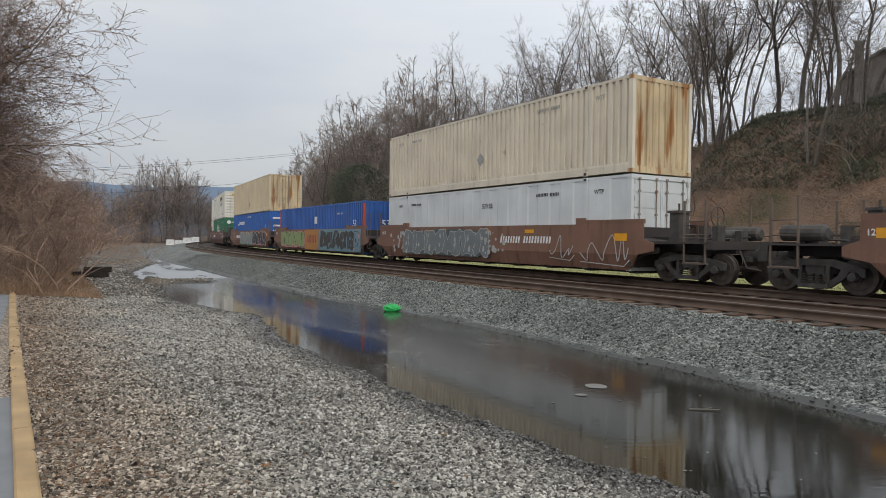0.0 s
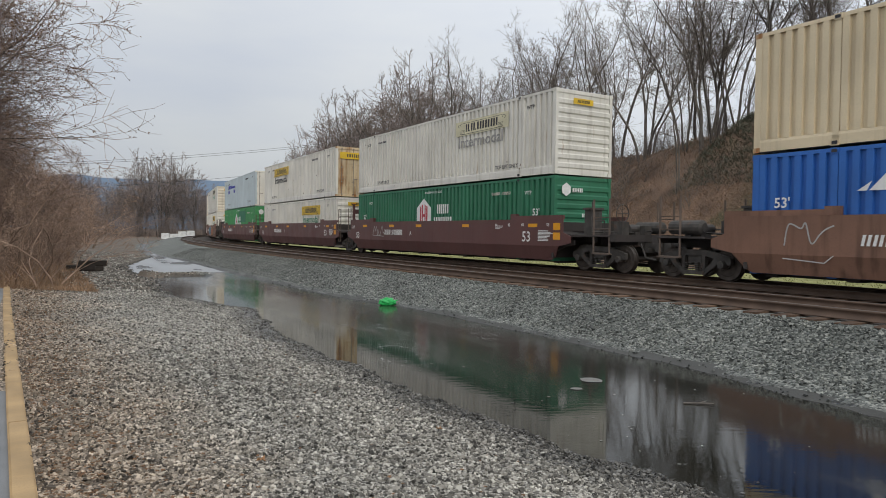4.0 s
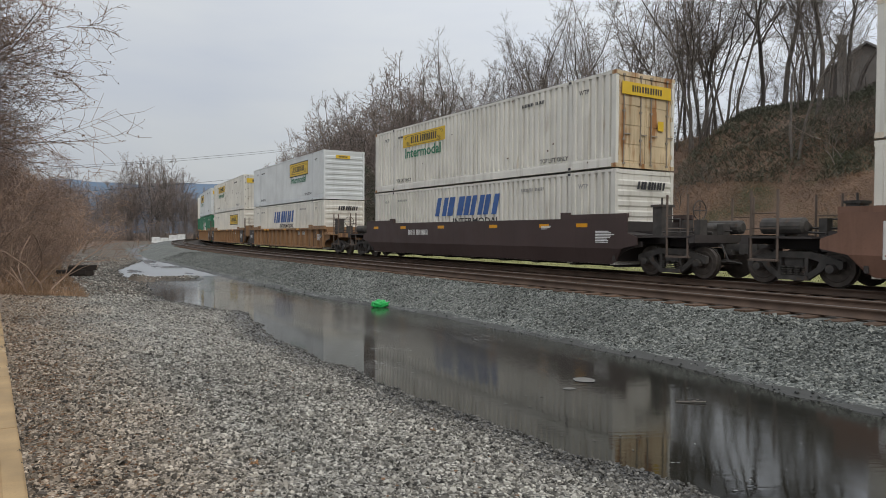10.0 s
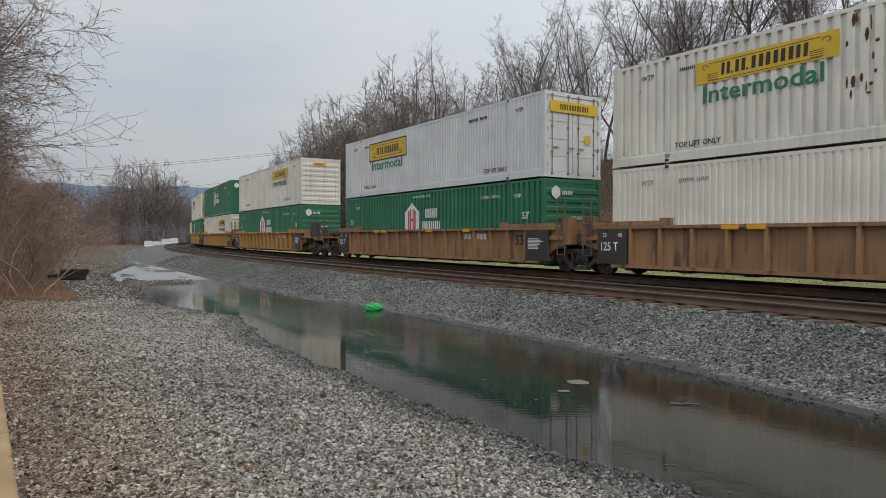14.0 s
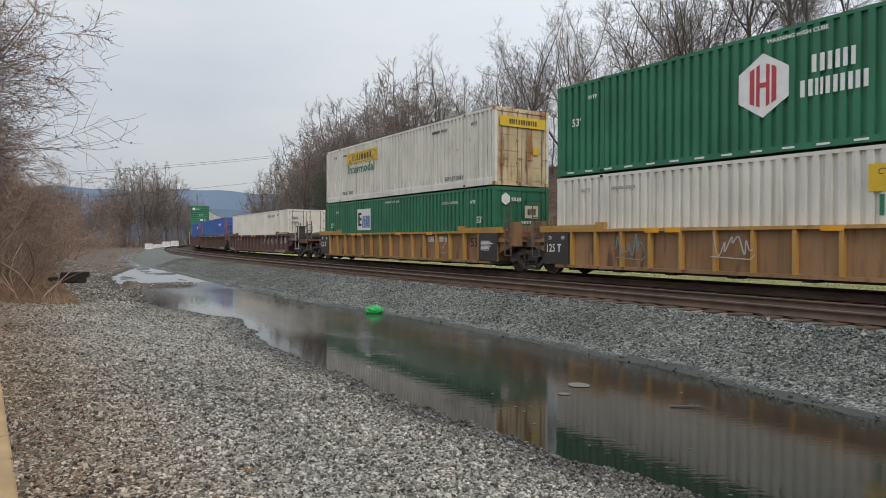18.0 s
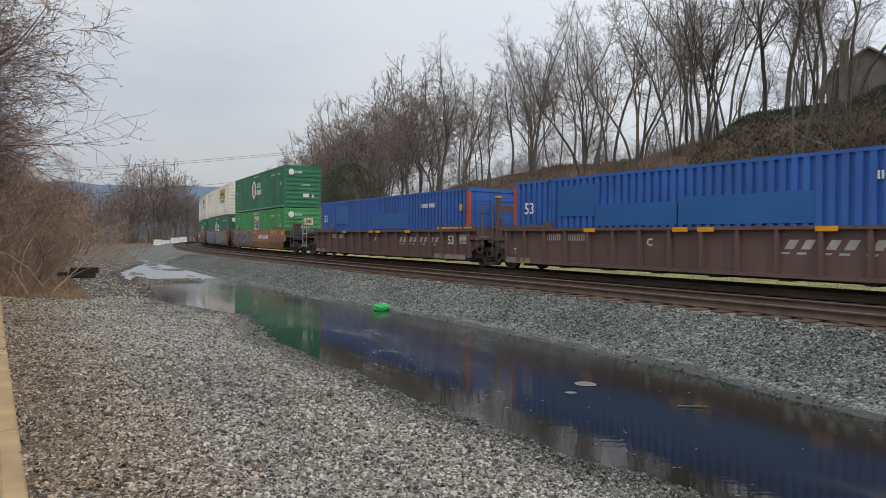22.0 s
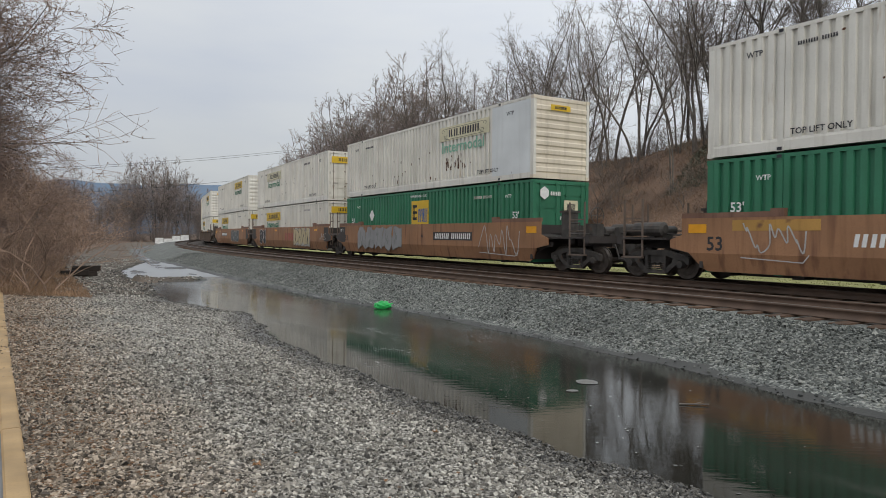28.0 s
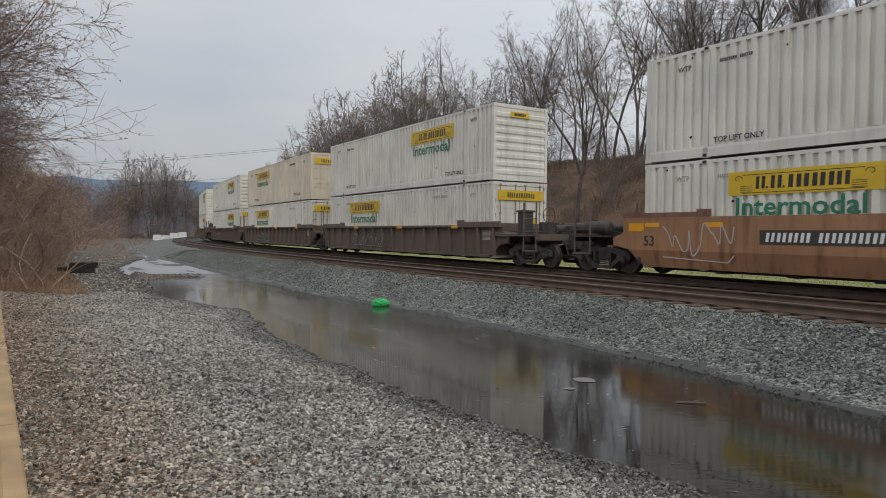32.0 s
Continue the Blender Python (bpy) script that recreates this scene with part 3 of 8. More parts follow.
P_FADED = surface("faded_yellow_panel", (0.68, 0.63, 0.44), 0.6, spread=0.15, grain=2, fine=40, bump=0.0)
P_ORANGEREF = surface("orange_reflector", (0.80, 0.36, 0.02), 0.4, spread=0.1, grain=4, fine=40, bump=0.0)
P_INK = surface("black_lettering", (0.03, 0.03, 0.035), 0.6, spread=0.1, grain=4, fine=40, bump=0.0)
P_INKG = surface("green_lettering", (0.03, 0.20, 0.11), 0.6, spread=0.15, grain=2, fine=40, bump=0.0)
P_INKGF = surface("faded_green_lettering", (0.22, 0.45, 0.33), 0.6, spread=0.15, grain=2, fine=40, bump=0.0)
P_INKB = surface("blue_lettering", (0.05, 0.13, 0.36), 0.6, spread=0.15, grain=2, fine=40, bump=0.0)
P_INKV = surface("violet_lettering", (0.06, 0.07, 0.42), 0.6, spread=0.15, grain=2, fine=40, bump=0.0)
P_INKW = surface("white_lettering", (0.80, 0.80, 0.78), 0.6, spread=0.1, grain=3, fine=40, bump=0.0)
P_INKWD = surface("dusty_white_lettering", (0.52, 0.48, 0.43), 0.7, spread=0.2, grain=3, fine=40, bump=0.0)
P_INKR = surface("red_lettering", (0.50, 0.06, 0.08), 0.6, spread=0.1, grain=3, fine=40, bump=0.0)
P_FADE = surface("worn_grey_lettering", (0.36, 0.35, 0.33), 0.7, spread=0.2, grain=3, fine=40, bump=0.0)
P_SCAR = surface("bare_rust_scar", (0.10, 0.042, 0.02), 0.9, spread=0.4, grain=9, fine=50, bump=0.4, depth=0.004)
SPRAY = {k: surface("spray_" + k, c, 0.55, spread=0.12, grain=2.5, fine=40, bump=0.0) for k, c in dict(
    white=(0.74, 0.72, 0.70), black=(0.03, 0.028, 0.035), grey=(0.30, 0.30, 0.30), sky=(0.16, 0.29, 0.35), blue=(0.085, 0.16, 0.30), mint=(0.26, 0.50, 0.42),
    lime=(0.28, 0.37, 0.15), orange=(0.48, 0.21, 0.05), pink=(0.60, 0.28, 0.28), red=(0.33, 0.075, 0.06), violet=(0.10, 0.06, 0.16), yellow=(0.55, 0.46, 0.28), teal=(0.12, 0.235, 0.235), slate=(0.10, 0.115, 0.12), steel=(0.19, 0.215, 0.225), pale=(0.46, 0.45, 0.43), haze=(0.22, 0.23, 0.22), umber=(0.06, 0.052, 0.045), azure=(0.11, 0.24, 0.33)).items()}

_text = {}


def letters(word, size):
    """Raised lettering in the built-in font: a mesh that faces -y, its lower left corner at the origin."""
    key = (word, size)
    if key not in _text:
        cu = bpy.data.curves.new("lettering", "FONT")
        cu.body, cu.size, cu.resolution_u = word, size, 2
        cu.offset = size * 0.018
        tmp = new("lettering", cu)
        me = bpy.data.meshes.new_from_object(tmp.evaluated_get(bpy.context.evaluated_depsgraph_get()))
        bpy.data.objects.remove(tmp)
        me.transform(Matrix.Rotation(radians(90), 4, "X"))
        _text[key] = me
    return _text[key]


def width_of(me):
    xs = [v.co.x for v in me.vertices]
    return max(xs) - min(xs)


def word_on(parent, word, x, z, size, y, ink, stretch=1.0, facing=0.0, label=""):
    """Lettering on a side (facing -y) or, turned, on an end."""
    me = letters(word, size)
    m = pose(x, y, z) if not facing else pose(x, y, z, 0, 0, facing)
    return hang("lettering", me, parent, ink, m @ Matrix.Diagonal((stretch, 1, 1, 1)), label)


_blocks = {}


def glyphs(parent, widths, x0, x1, z0, z1, y, ink, slant=0.0, name="lettering", facing=0.0, at=None):
    """A maker's mark as plain blocks of its size and colour."""
    key = (tuple(widths), round(x1 - x0, 3), round(z1 - z0, 3), slant)
    if key not in _blocks:
        b = Build()
        total = sum(abs(w) for w in widths)
        x, h = 0.0, z1 - z0
        k = (x1 - x0) / total
        for w in widths:
            if w > 0:
                a, c = x, x + w * k
                lean = slant * h
                if w < 0.22 * max(widths):
                    b.slab([(a, 0), (c, 0), (c, c - a), (a, c - a)], -0.003, 0.003)
                elif w < 0.4 * max(widths):
                    b.slab([(a, 0), (c, 0), (c + lean, h), (a + lean, h)], -0.003, 0.003)
                else:
                    # two plain upright bars
                    e = (c - a) * 0.36
                    b.slab([(a, 0), (a + e, 0), (a + e + lean, h), (a + lean, h)], -0.003, 0.003)
                    b.slab([(c - e, 0), (c, 0), (c + lean, h), (c - e + lean, h)], -0.003, 0.003)
            x += abs(w) * k
        _blocks[key] = b.data("lettering")
    return hang(name, _blocks[key], parent, ink, at if at is not None else pose(x0, y, z0, 0, 0, facing))


_plates = {}


def plate(parent, name, x0, x1, z0, z1, y, mat, label="", thick=0.004, facing=0.0):
    key = (round(x1 - x0, 3), round(z1 - z0, 3), thick)
    if key not in _plates:
        _plates[key] = Build().box(0, x1 - x0, -thick / 2, thick / 2, 0, z1 - z0).data("plate")
    return hang(name, _plates[key], parent, mat, pose(x0, y, z0, 0, 0, facing), label)


def wavy(x0, x1, pitch, depth, z0, z1, y, outward=-1.0):
    """A corrugated sheet: flat crests, sloped flanks, flat troughs; y is the crest plane."""
    n = max(1, round((x1 - x0) / pitch))
    p = (x1 - x0) / n
    xs, ys = [], []
    for i in range(n):
        a = x0 + i * p
        for f, r in ((0.0, 1.0), (0.06, 0.0), (0.56, 0.0), (0.62, 1.0)):
            xs.append(a + f * p)
            ys.append(y - outward * depth * r)
    xs.append(x1)
    ys.append(y - outward * depth)
    v, f = [], []
    for x, yy in zip(xs, ys):
        v += [(x, yy, z0), (x, yy, z1)]
    for i in range(len(xs) - 1):
        f.append((2 * i, 2 * i + 2, 2 * i + 3, 2 * i + 1) if outward < 0 else (2 * i, 2 * i + 1, 2 * i + 3, 2 * i + 2))
    return v, f


def container_meshes():
    """The shared shapes of a long steel container; x along, its base at z = 0."""
    hl, hw, h = BOX_L / 2, BOX_W / 2, BOX_H
    out = {}
    for kind, pitch, depth in (("wavy", 0.285, 0.075), ("crimp", 0.285, 0.075), ("fine", 0.19, 0.03), ("flat", 1.24, 0.02), ("shallow", 0.62, 0.014)):
        for side in (-1, 1):
            b = Build()
            for a, c in ((-hl + 0.16, -6.17), (-6.02, 6.02), (6.17, hl - 0.16)):
                v, f = wavy(a, c, pitch, depth, 0.31 if kind in ("wavy", "fine") else 0.17, h - 0.09, side * (hw - 0.004), side)
                k = len(b.v)
                b.v += v
                b.f += [tuple(k + i for i in q) for q in f]
            out["side_" + kind, side] = b.data("side_panel", flip=False)
    b = Build()
    for side in (-1, 1):
        out["rail", side] = Build().box(-hl + 0.16, hl - 0.16, min(side * hw, side * (hw - 0.07)), max(side * hw, side * (hw - 0.07)), 0.02, 0.17).data("bottom_rail")
        y0, y1 = side * hw, side * (hw - 0.07)
        out["tall_rail", side] = Build().beam([(y0, 0.02), (y0, 0.24), (side * (hw - 0.012), 0.31), (y1, 0.31), (y1, 0.02)], -hl + 0.16, hl - 0.16).data("bottom_rail")
        out["top", side] = Build().box(-hl + 0.16, hl - 0.16, min(side * hw, side * (hw - 0.06)), max(side * hw, side * (hw - 0.06)), h - 0.09, h - 0.004).data("top_rail")
    b = Build()
    n = 44
    xs = np.linspace(-hl + 0.1, hl - 0.1, n * 2)
    for i, x in enumerate(xs):
        z = h - (0.012 if i % 2 else 0.03)
        b.v += [(x, -hw + 0.05, z), (x, hw - 0.05, z)]
    b.f = [(2 * i, 2 * i + 1, 2 * i + 3, 2 * i + 2) for i in range(len(xs) - 1)]
    out["roof"] = b.data("roof")
    out["floor"] = Build().box(-hl + 0.1, hl - 0.1, -hw + 0.08, hw - 0.08, 0.05, 0.12).data("floor")
    out["post"] = Build().box(-0.085, 0.085, -0.06, 0.06, 0.0, h).data("corner_post")
    out["mid"] = Build().box(-0.075, 0.075, -0.035, 0.012, 0.0, h).box(-0.09, 0.09, -0.06, 0.03, h - 0.13, h + 0.004).box(-0.09, 0.09, -0.06, 0.03, 0.0, 0.13).data("lifting_post")
    # casting with its slot
    out["casting"] = Build().box(-0.09, 0.09, -0.085, 0.085, 0, 0.12).data("corner_casting")
    b = Build()
    v, f = [], []
    zs, xs = [], []
    z = 0.20
    while z < h - 0.3:
        for dz, r in ((0.0, 0.0), (0.05, 0.035), (0.17, 0.035), (0.22, 0.0)):
            zs.append(z + dz)
            xs.append(r)
        z += 0.31
    zs.append(h - 0.1)
    xs.append(0.0)
    for zz, r in zip(zs, xs):
        b.v += [(r - 0.02, -hw + 0.12, zz), (r - 0.02, hw - 0.12, zz)]
    b.f = [(2 * i, 2 * i + 1, 2 * i + 3, 2 * i + 2) for i in range(len(zs) - 1)]
    out["ribbed_end"] = b.data("end_wall")
    out["plain_end"] = Build().box(-0.06, -0.03, -hw + 0.1, hw - 0.1, 0.15, h - 0.1).data("end_wall")
    out["end_swage"] = Build().box(-0.04, -0.012, -hw + 0.14, hw - 0.14, 0.35, 0.72).data("end_swage")
    out["end_sill"] = Build().box(-0.07, 0.0, -hw + 0.1, hw - 0.1, 0.0, 0.2).data("end_sill")
    out["end_header"] = Build().box(-0.07, 0.004, -hw + 0.1, hw - 0.1, h - 0.13, h - 0.004).data("end_header")
    b = Build()
    v, f = wavy(-hw + 0.1, hw - 0.1, 0.26, 0.045, 0.16, h - 0.12, 0.0)
    k = len(b.v)
    b.v += [(-yy - 0.004, x, z) for x, yy, z in v]
    b.f += [tuple(k + i for i in q) for q in f]
    out["wavy_end"] = b.data("end_wall", flip=False)
    out["header"] = Build().box(-0.07, 0.01, -hw + 0.1, hw - 0.1, h - 0.14, h - 0.004).data("door_header")
    out["doorsill"] = Build().box(-0.07, 0.01, -hw + 0.1, hw - 0.1, 0.0, 0.15).data("door_sill")
    for side in (-1, 1):
        b = Build()
        y0, y1 = (0.012, hw - 0.12) if side > 0 else (-hw + 0.12, -0.012)
        b.box(-0.05, -0.022, y0, y1, 0.16, h - 0.15)
        for z0, z1 in ((0.22, 0.62), (0.72, 1.2), (1.3, 1.8), (1.9, 2.3), (2.38, 2.68)):
            b.box(-0.03, -0.006, y0 + 0.05, y1 - 0.05, z0, z1)
        out["door", side] = b.data("door")
        b = Build()
        for y in (y0 + 0.22, y1 - 0.22):
            b.tube((0.025, y, 0.1), (0.025, y, h - 0.08), 0.019, n=6)
            for z in (0.12, 0.85, 1.7, 2.4, h - 0.12):
                b.box(-0.01, 0.045, y - 0.045, y + 0.045, z - 0.03, z + 0.03)
            b.box(0.02, 0.05, y - 0.02, y + 0.26, 1.0, 1.035)
        out["bars", side] = b.data("lock_rods")
        b = Build()
        ye = y1 - 0.01 if side > 0 else y0 + 0.01
        for z in (0.35, 0.95, 1.55, 2.1, 2.6):
            b.box(-0.02, 0.02, ye - 0.02, ye + 0.06 if side > 0 else ye + 0.02, z, z + 0.14)
        out["hinge", side] = b.data("hinges")
    return out


BOXES = container_meshes()


def jb_mark(ob, x0, tone=P_YELLOW, ink=P_INKG, framed=False, word=True, rise=0.0):
    y = -BOX_W / 2 - 0.004
    r = rise
    if framed:
        plate(ob, "mark_frame", x0 - 0.06, x0 + 3.72, 1.66 + r, 2.56 + r, y + 0.001, P_INK)
        plate(ob, "mark_panel", x0, x0 + 3.66, 1.72 + r, 2.5 + r, y - 0.004, tone, "yellow panel with a drawn scroll")
        glyphs(ob, (0.7, -0.1, 0.15, -0.2, 0.8, -0.1, 0.15, -0.25, 0.9, -0.2, 0.9, -0.2, 0.9, -0.2, 0.8), x0 + 0.75, x0 + 2.95, 1.95 + r, 2.3 + r, y - 0.008, P_INK, 0.05)
    else:
        plate(ob, "mark_panel", x0, x0 + 3.66, 1.92 + r, 2.5 + r, y - 0.004, tone, "yellow panel with a drawn scroll")
        glyphs(ob, (0.7, -0.1, 0.15, -0.2, 0.8, -0.1, 0.15, -0.25, 0.9, -0.2, 0.9, -0.2, 0.9, -0.2, 0.8), x0 + 0.75, x0 + 2.95, 2.06 + r, 2.36 + r, y - 0.008, P_INK, 0.05)
    b = "scroll"
    if b not in _blocks:
        k = Build()
        for sx, cx in ((1, 0.0), (-1, 3.66)):
            for i in range(14):
                a0, a1 = i / 14 * 5.2, (i + 1) / 14 * 5.2
                r0, r1 = 0.13 - 0.006 * i, 0.13 - 0.006 * (i + 1)
                c = (cx + sx * 0.27, 2.27)
                q = [(c[0] + sx * r * math.cos(t), c[1] + r * math.sin(t)) for t, r in ((a0, r0), (a1, r1), (a1, r1 - 0.02), (a0, r0 - 0.02))]
                k.slab(q, -0.002, 0.002)
            for z in (1.86, 1.92, 1.98, 2.04):
                k.slab([(cx + sx * 0.34, z), (cx + sx * 0.66, z), (cx + sx * 0.66, z + 0.015), (cx + sx * 0.34, z + 0.015)], -0.002, 0.002)
        for z in (1.83, 2.38):
            k.slab([(0.4, z), (3.26, z), (3.26, z + 0.018), (0.4, z + 0.018)], -0.002, 0.002)
        _blocks[b] = k.data("scroll_lines")
    squat = 1.0 if framed else 0.8
    hang("scroll_ornament", _blocks[b], ob, P_INK, pose(x0, y - 0.008, r + 2.5 * (1 - squat)) @ Matrix.Diagonal((1, 1, squat, 1)))
    if word:
        me = letters("Intermodal", 0.62)
        word_on(ob, "Intermodal", x0 + 0.18, (1.24 if framed else 1.43) + r, 0.62, y - 0.004, ink, 3.1 / width_of(me))


def hub_mark(ob, white=P_INKW):
    y = -BOX_W / 2 - 0.004
    k = "hex"
    if k not in _blocks:
        _blocks[k] = Build().slab([(0, 0.42), (0.64, 0), (1.28, 0.42), (1.28, 1.12), (0.64, 1.54), (0, 1.12)], -0.002, 0.002).data("emblem")
        _blocks["aitch"] = Build().slab([(0.30, 0.38), (0.42, 0.32), (0.42, 1.22), (0.30, 1.16)], -0.002, 0.002).slab([(0.47, 0.30), (0.56, 0.26), (0.56, 0.72), (0.72, 0.72), (0.72, 0.26), (0.81, 0.3), (0.81, 1.24), (0.72, 1.28), (0.72, 0.84), (0.56, 0.84), (0.56, 1.28), (0.47, 1.24)], -0.002, 0.002).slab([(0.86, 0.32), (0.98, 0.38), (0.98, 1.16), (0.86, 1.22)], -0.002, 0.002).data("emblem_bars")
    hang("emblem", _blocks[k], ob, white, pose(-1.53, y - 0.002, 0.88), "white hexagon emblem")
    hang("emblem_mark", _blocks["aitch"], ob, P_INKR, pose(-1.53, y - 0.006, 0.88))
    glyphs(ob, (0.5, -0.12, 0.45, -0.12, 0.45), 0.28, 1.22, 1.72, 2.12, y - 0.002, white)
    glyphs(ob, (0.5, -0.1, 0.3, -0.1, 0.45, -0.1, 0.45, -0.1, 0.45), 0.02, 1.48, 1.2, 1.58, y - 0.002, white)


def swift_mark(ob):
    y = -BOX_W / 2 - 0.006
    glyphs(ob, (1.0, -0.12, 1.3, -0.12, 0.4, -0.12, 0.95, -0.1, 1.0), -2.3, 2.1, 1.66, 2.42, y, P_INKB, 0.3)
    me = letters("INTERMODAL", 0.36)
    word_on(ob, "INTERMODAL", -0.9, 1.3, 0.36, y, P_INK, 3.2 / width_of(me))


def box_mark(ob, x0, w=1.55, ground_tone=P_INKW):
    y = -BOX_W / 2 - 0.004
    plate(ob, "mark_panel", x0, x0 + w, 1.38, 2.46, y - 0.002, ground_tone, "panel with black and blue shapes")
    glyphs(ob, (0.16, -0.3), x0 + 0.12, x0 + 0.62, 1.6, 2.28, y - 0.007, P_INK)
    for z in (1.6, 1.88, 2.16):
        plate(ob, "mark_bar", x0 + 0.12, x0 + 0.5, z, z + 0.12, y - 0.008, P_INK)
    glyphs(ob, (0.2, -0.12, 0.2, -0.12, 0.2), x0 + 0.6, x0 + 1.08, 1.5, 2.1, y - 0.009, P_INKB, 0.1)
    glyphs(ob, (0.2, -0.06, 0.2), x0 + 1.12, x0 + 1.45, 1.5, 2.1, y - 0.009, P_INKB)


def small_print(ob, ink, first=True, lift=True, flip=False):
    """Stencils near the lifting posts and under the roof rail."""
    y = -BOX_W / 2 - 0.006
    if lift:
        for x in (4.6, -5.85):
            word_on(ob, "TOP LIFT ONLY", x, 0.37, 0.2, y, ink)
    word_on(ob, "WTP", 6.5, 2.36, 0.2, y, ink)
    word_on(ob, "WTP", -7.0, 2.36, 0.2, y, ink)
    glyphs(ob, (0.2, -0.06, 0.2, -0.06, 0.2, -0.06, 0.2, -0.2, 0.2, -0.06, 0.2, -0.06, 0.2), 3.6, 4.8, 2.4, 2.51, y, ink)
    glyphs(ob, (0.2, -0.06, 0.2, -0.06, 0.2, -0.06, 0.2, -0.2, 0.2, -0.06, 0.2, -0.06, 0.2), -5.7, -4.8, 2.4, 2.49, y, ink)


def container(label, coat, end="ribs", skin="wavy", posts=None, group="containers", doors_coat=None, ink=P_INK):
    """A 16 m steel container with its doors or its ribbed wall leading."""
    ob = tagged(new("shipping_container"), label, "container", group)
    hl, hw, h = BOX_L / 2, BOX_W / 2, BOX_H
    for side in (-1, 1):
        hang("side_panel", BOXES["side_" + skin, side], ob, coat)
        hang("bottom_rail", BOXES["tall_rail" if skin in ("wavy", "fine") else "rail", side], ob, coat)
        hang("top_rail", BOXES["top", side], ob, coat)
        for x in (-6.095, 6.095):
            hang("lifting_post", BOXES["mid"], ob, coat, pose(x, side * (hw - 0.012 if side > 0 else hw - 0.012), 0, 0, 0, 0 if side > 0 else 180))
        for x in (-hl + 0.085, hl - 0.085):
            hang("corner_post", BOXES["post"], ob, posts or coat, pose(x, side * (hw - 0.06), 0))
            for z in (0.0, h - 0.12):
                hang("corner_casting", BOXES["casting"], ob, doors_coat or coat, pose(x + (0.008 if x > 0 else -0.008), side * (hw - 0.078), z))
    hang("roof", BOXES["roof"], ob, coat)
    hang("floor", BOXES["floor"], ob, coat)
    front, rear = pose(hl - 0.02, 0, 0), pose(-hl + 0.02, 0, 0, 0, 0, 180)
    dm, em = (front, rear) if end == "doors" else (rear, front)
    for x in (-6.155, 6.035):
        for z in (0.03, h - 0.1):
            plate(ob, "casting_slot", x, x + 0.12, z, z + 0.075, -hw - 0.032, P_INK)
    dcoat = doors_coat or coat
    hang("door_header", BOXES["header"], ob, dcoat, dm)
    hang("door_sill", BOXES["doorsill"], ob, dcoat, dm)
    for side in (-1, 1):
        door = hang("door", BOXES["door", side], ob, dcoat, dm)
        hang("locking_gear", BOXES["bars", side], door, P_ROD if dcoat in (P_GREY, P_CLEAN, P_ICE, P_WHITE, P_RUSTY) else dcoat)
        hang("hinge_set", BOXES["hinge", side], door, P_FADE if dcoat in (P_GREY, P_CLEAN, P_ICE, P_WHITE) else dcoat)["kind"] = "stuff"
    hang("end_wall", BOXES["wavy_end" if end == "plain" else ("plain_end" if skin == "flat" else "ribbed_end")], ob, coat if end == "doors" else dcoat, em)
    hang("end_sill", BOXES["end_sill"], ob, coat if end == "doors" else dcoat, em)
    hang("end_header", BOXES["end_header"], ob, coat if end == "doors" else dcoat, em)
    if skin == "flat" and end != "plain":
        for i in range(4):
            hang("end_swage", BOXES["end_swage"], ob, coat, em @ pose(0, 0, i * 0.62))
    return ob


def end_panel(ob, z0, z1, y0, y1, mat, label="", marks=True, off=0.035):
    """A panel on the leading end."""
    x = BOX_L / 2 + off
    plate(ob, "end_panel", x, x + (y1 - y0), z0, z1, y0, mat, label, facing=90.0)
    if marks:
        w = y1 - y0
        glyphs(ob, (0.7, -0.2, 0.8, -0.3, 0.9, -0.2, 0.9, -0.2, 0.9, -0.2, 0.8), 0, w * 0.6, 0, (z1 - z0) * 0.5, 0, P_INK, at=pose(x + 0.005, y0 + w * 0.2, z0 + (z1 - z0) * 0.25, 0, 0, 90))


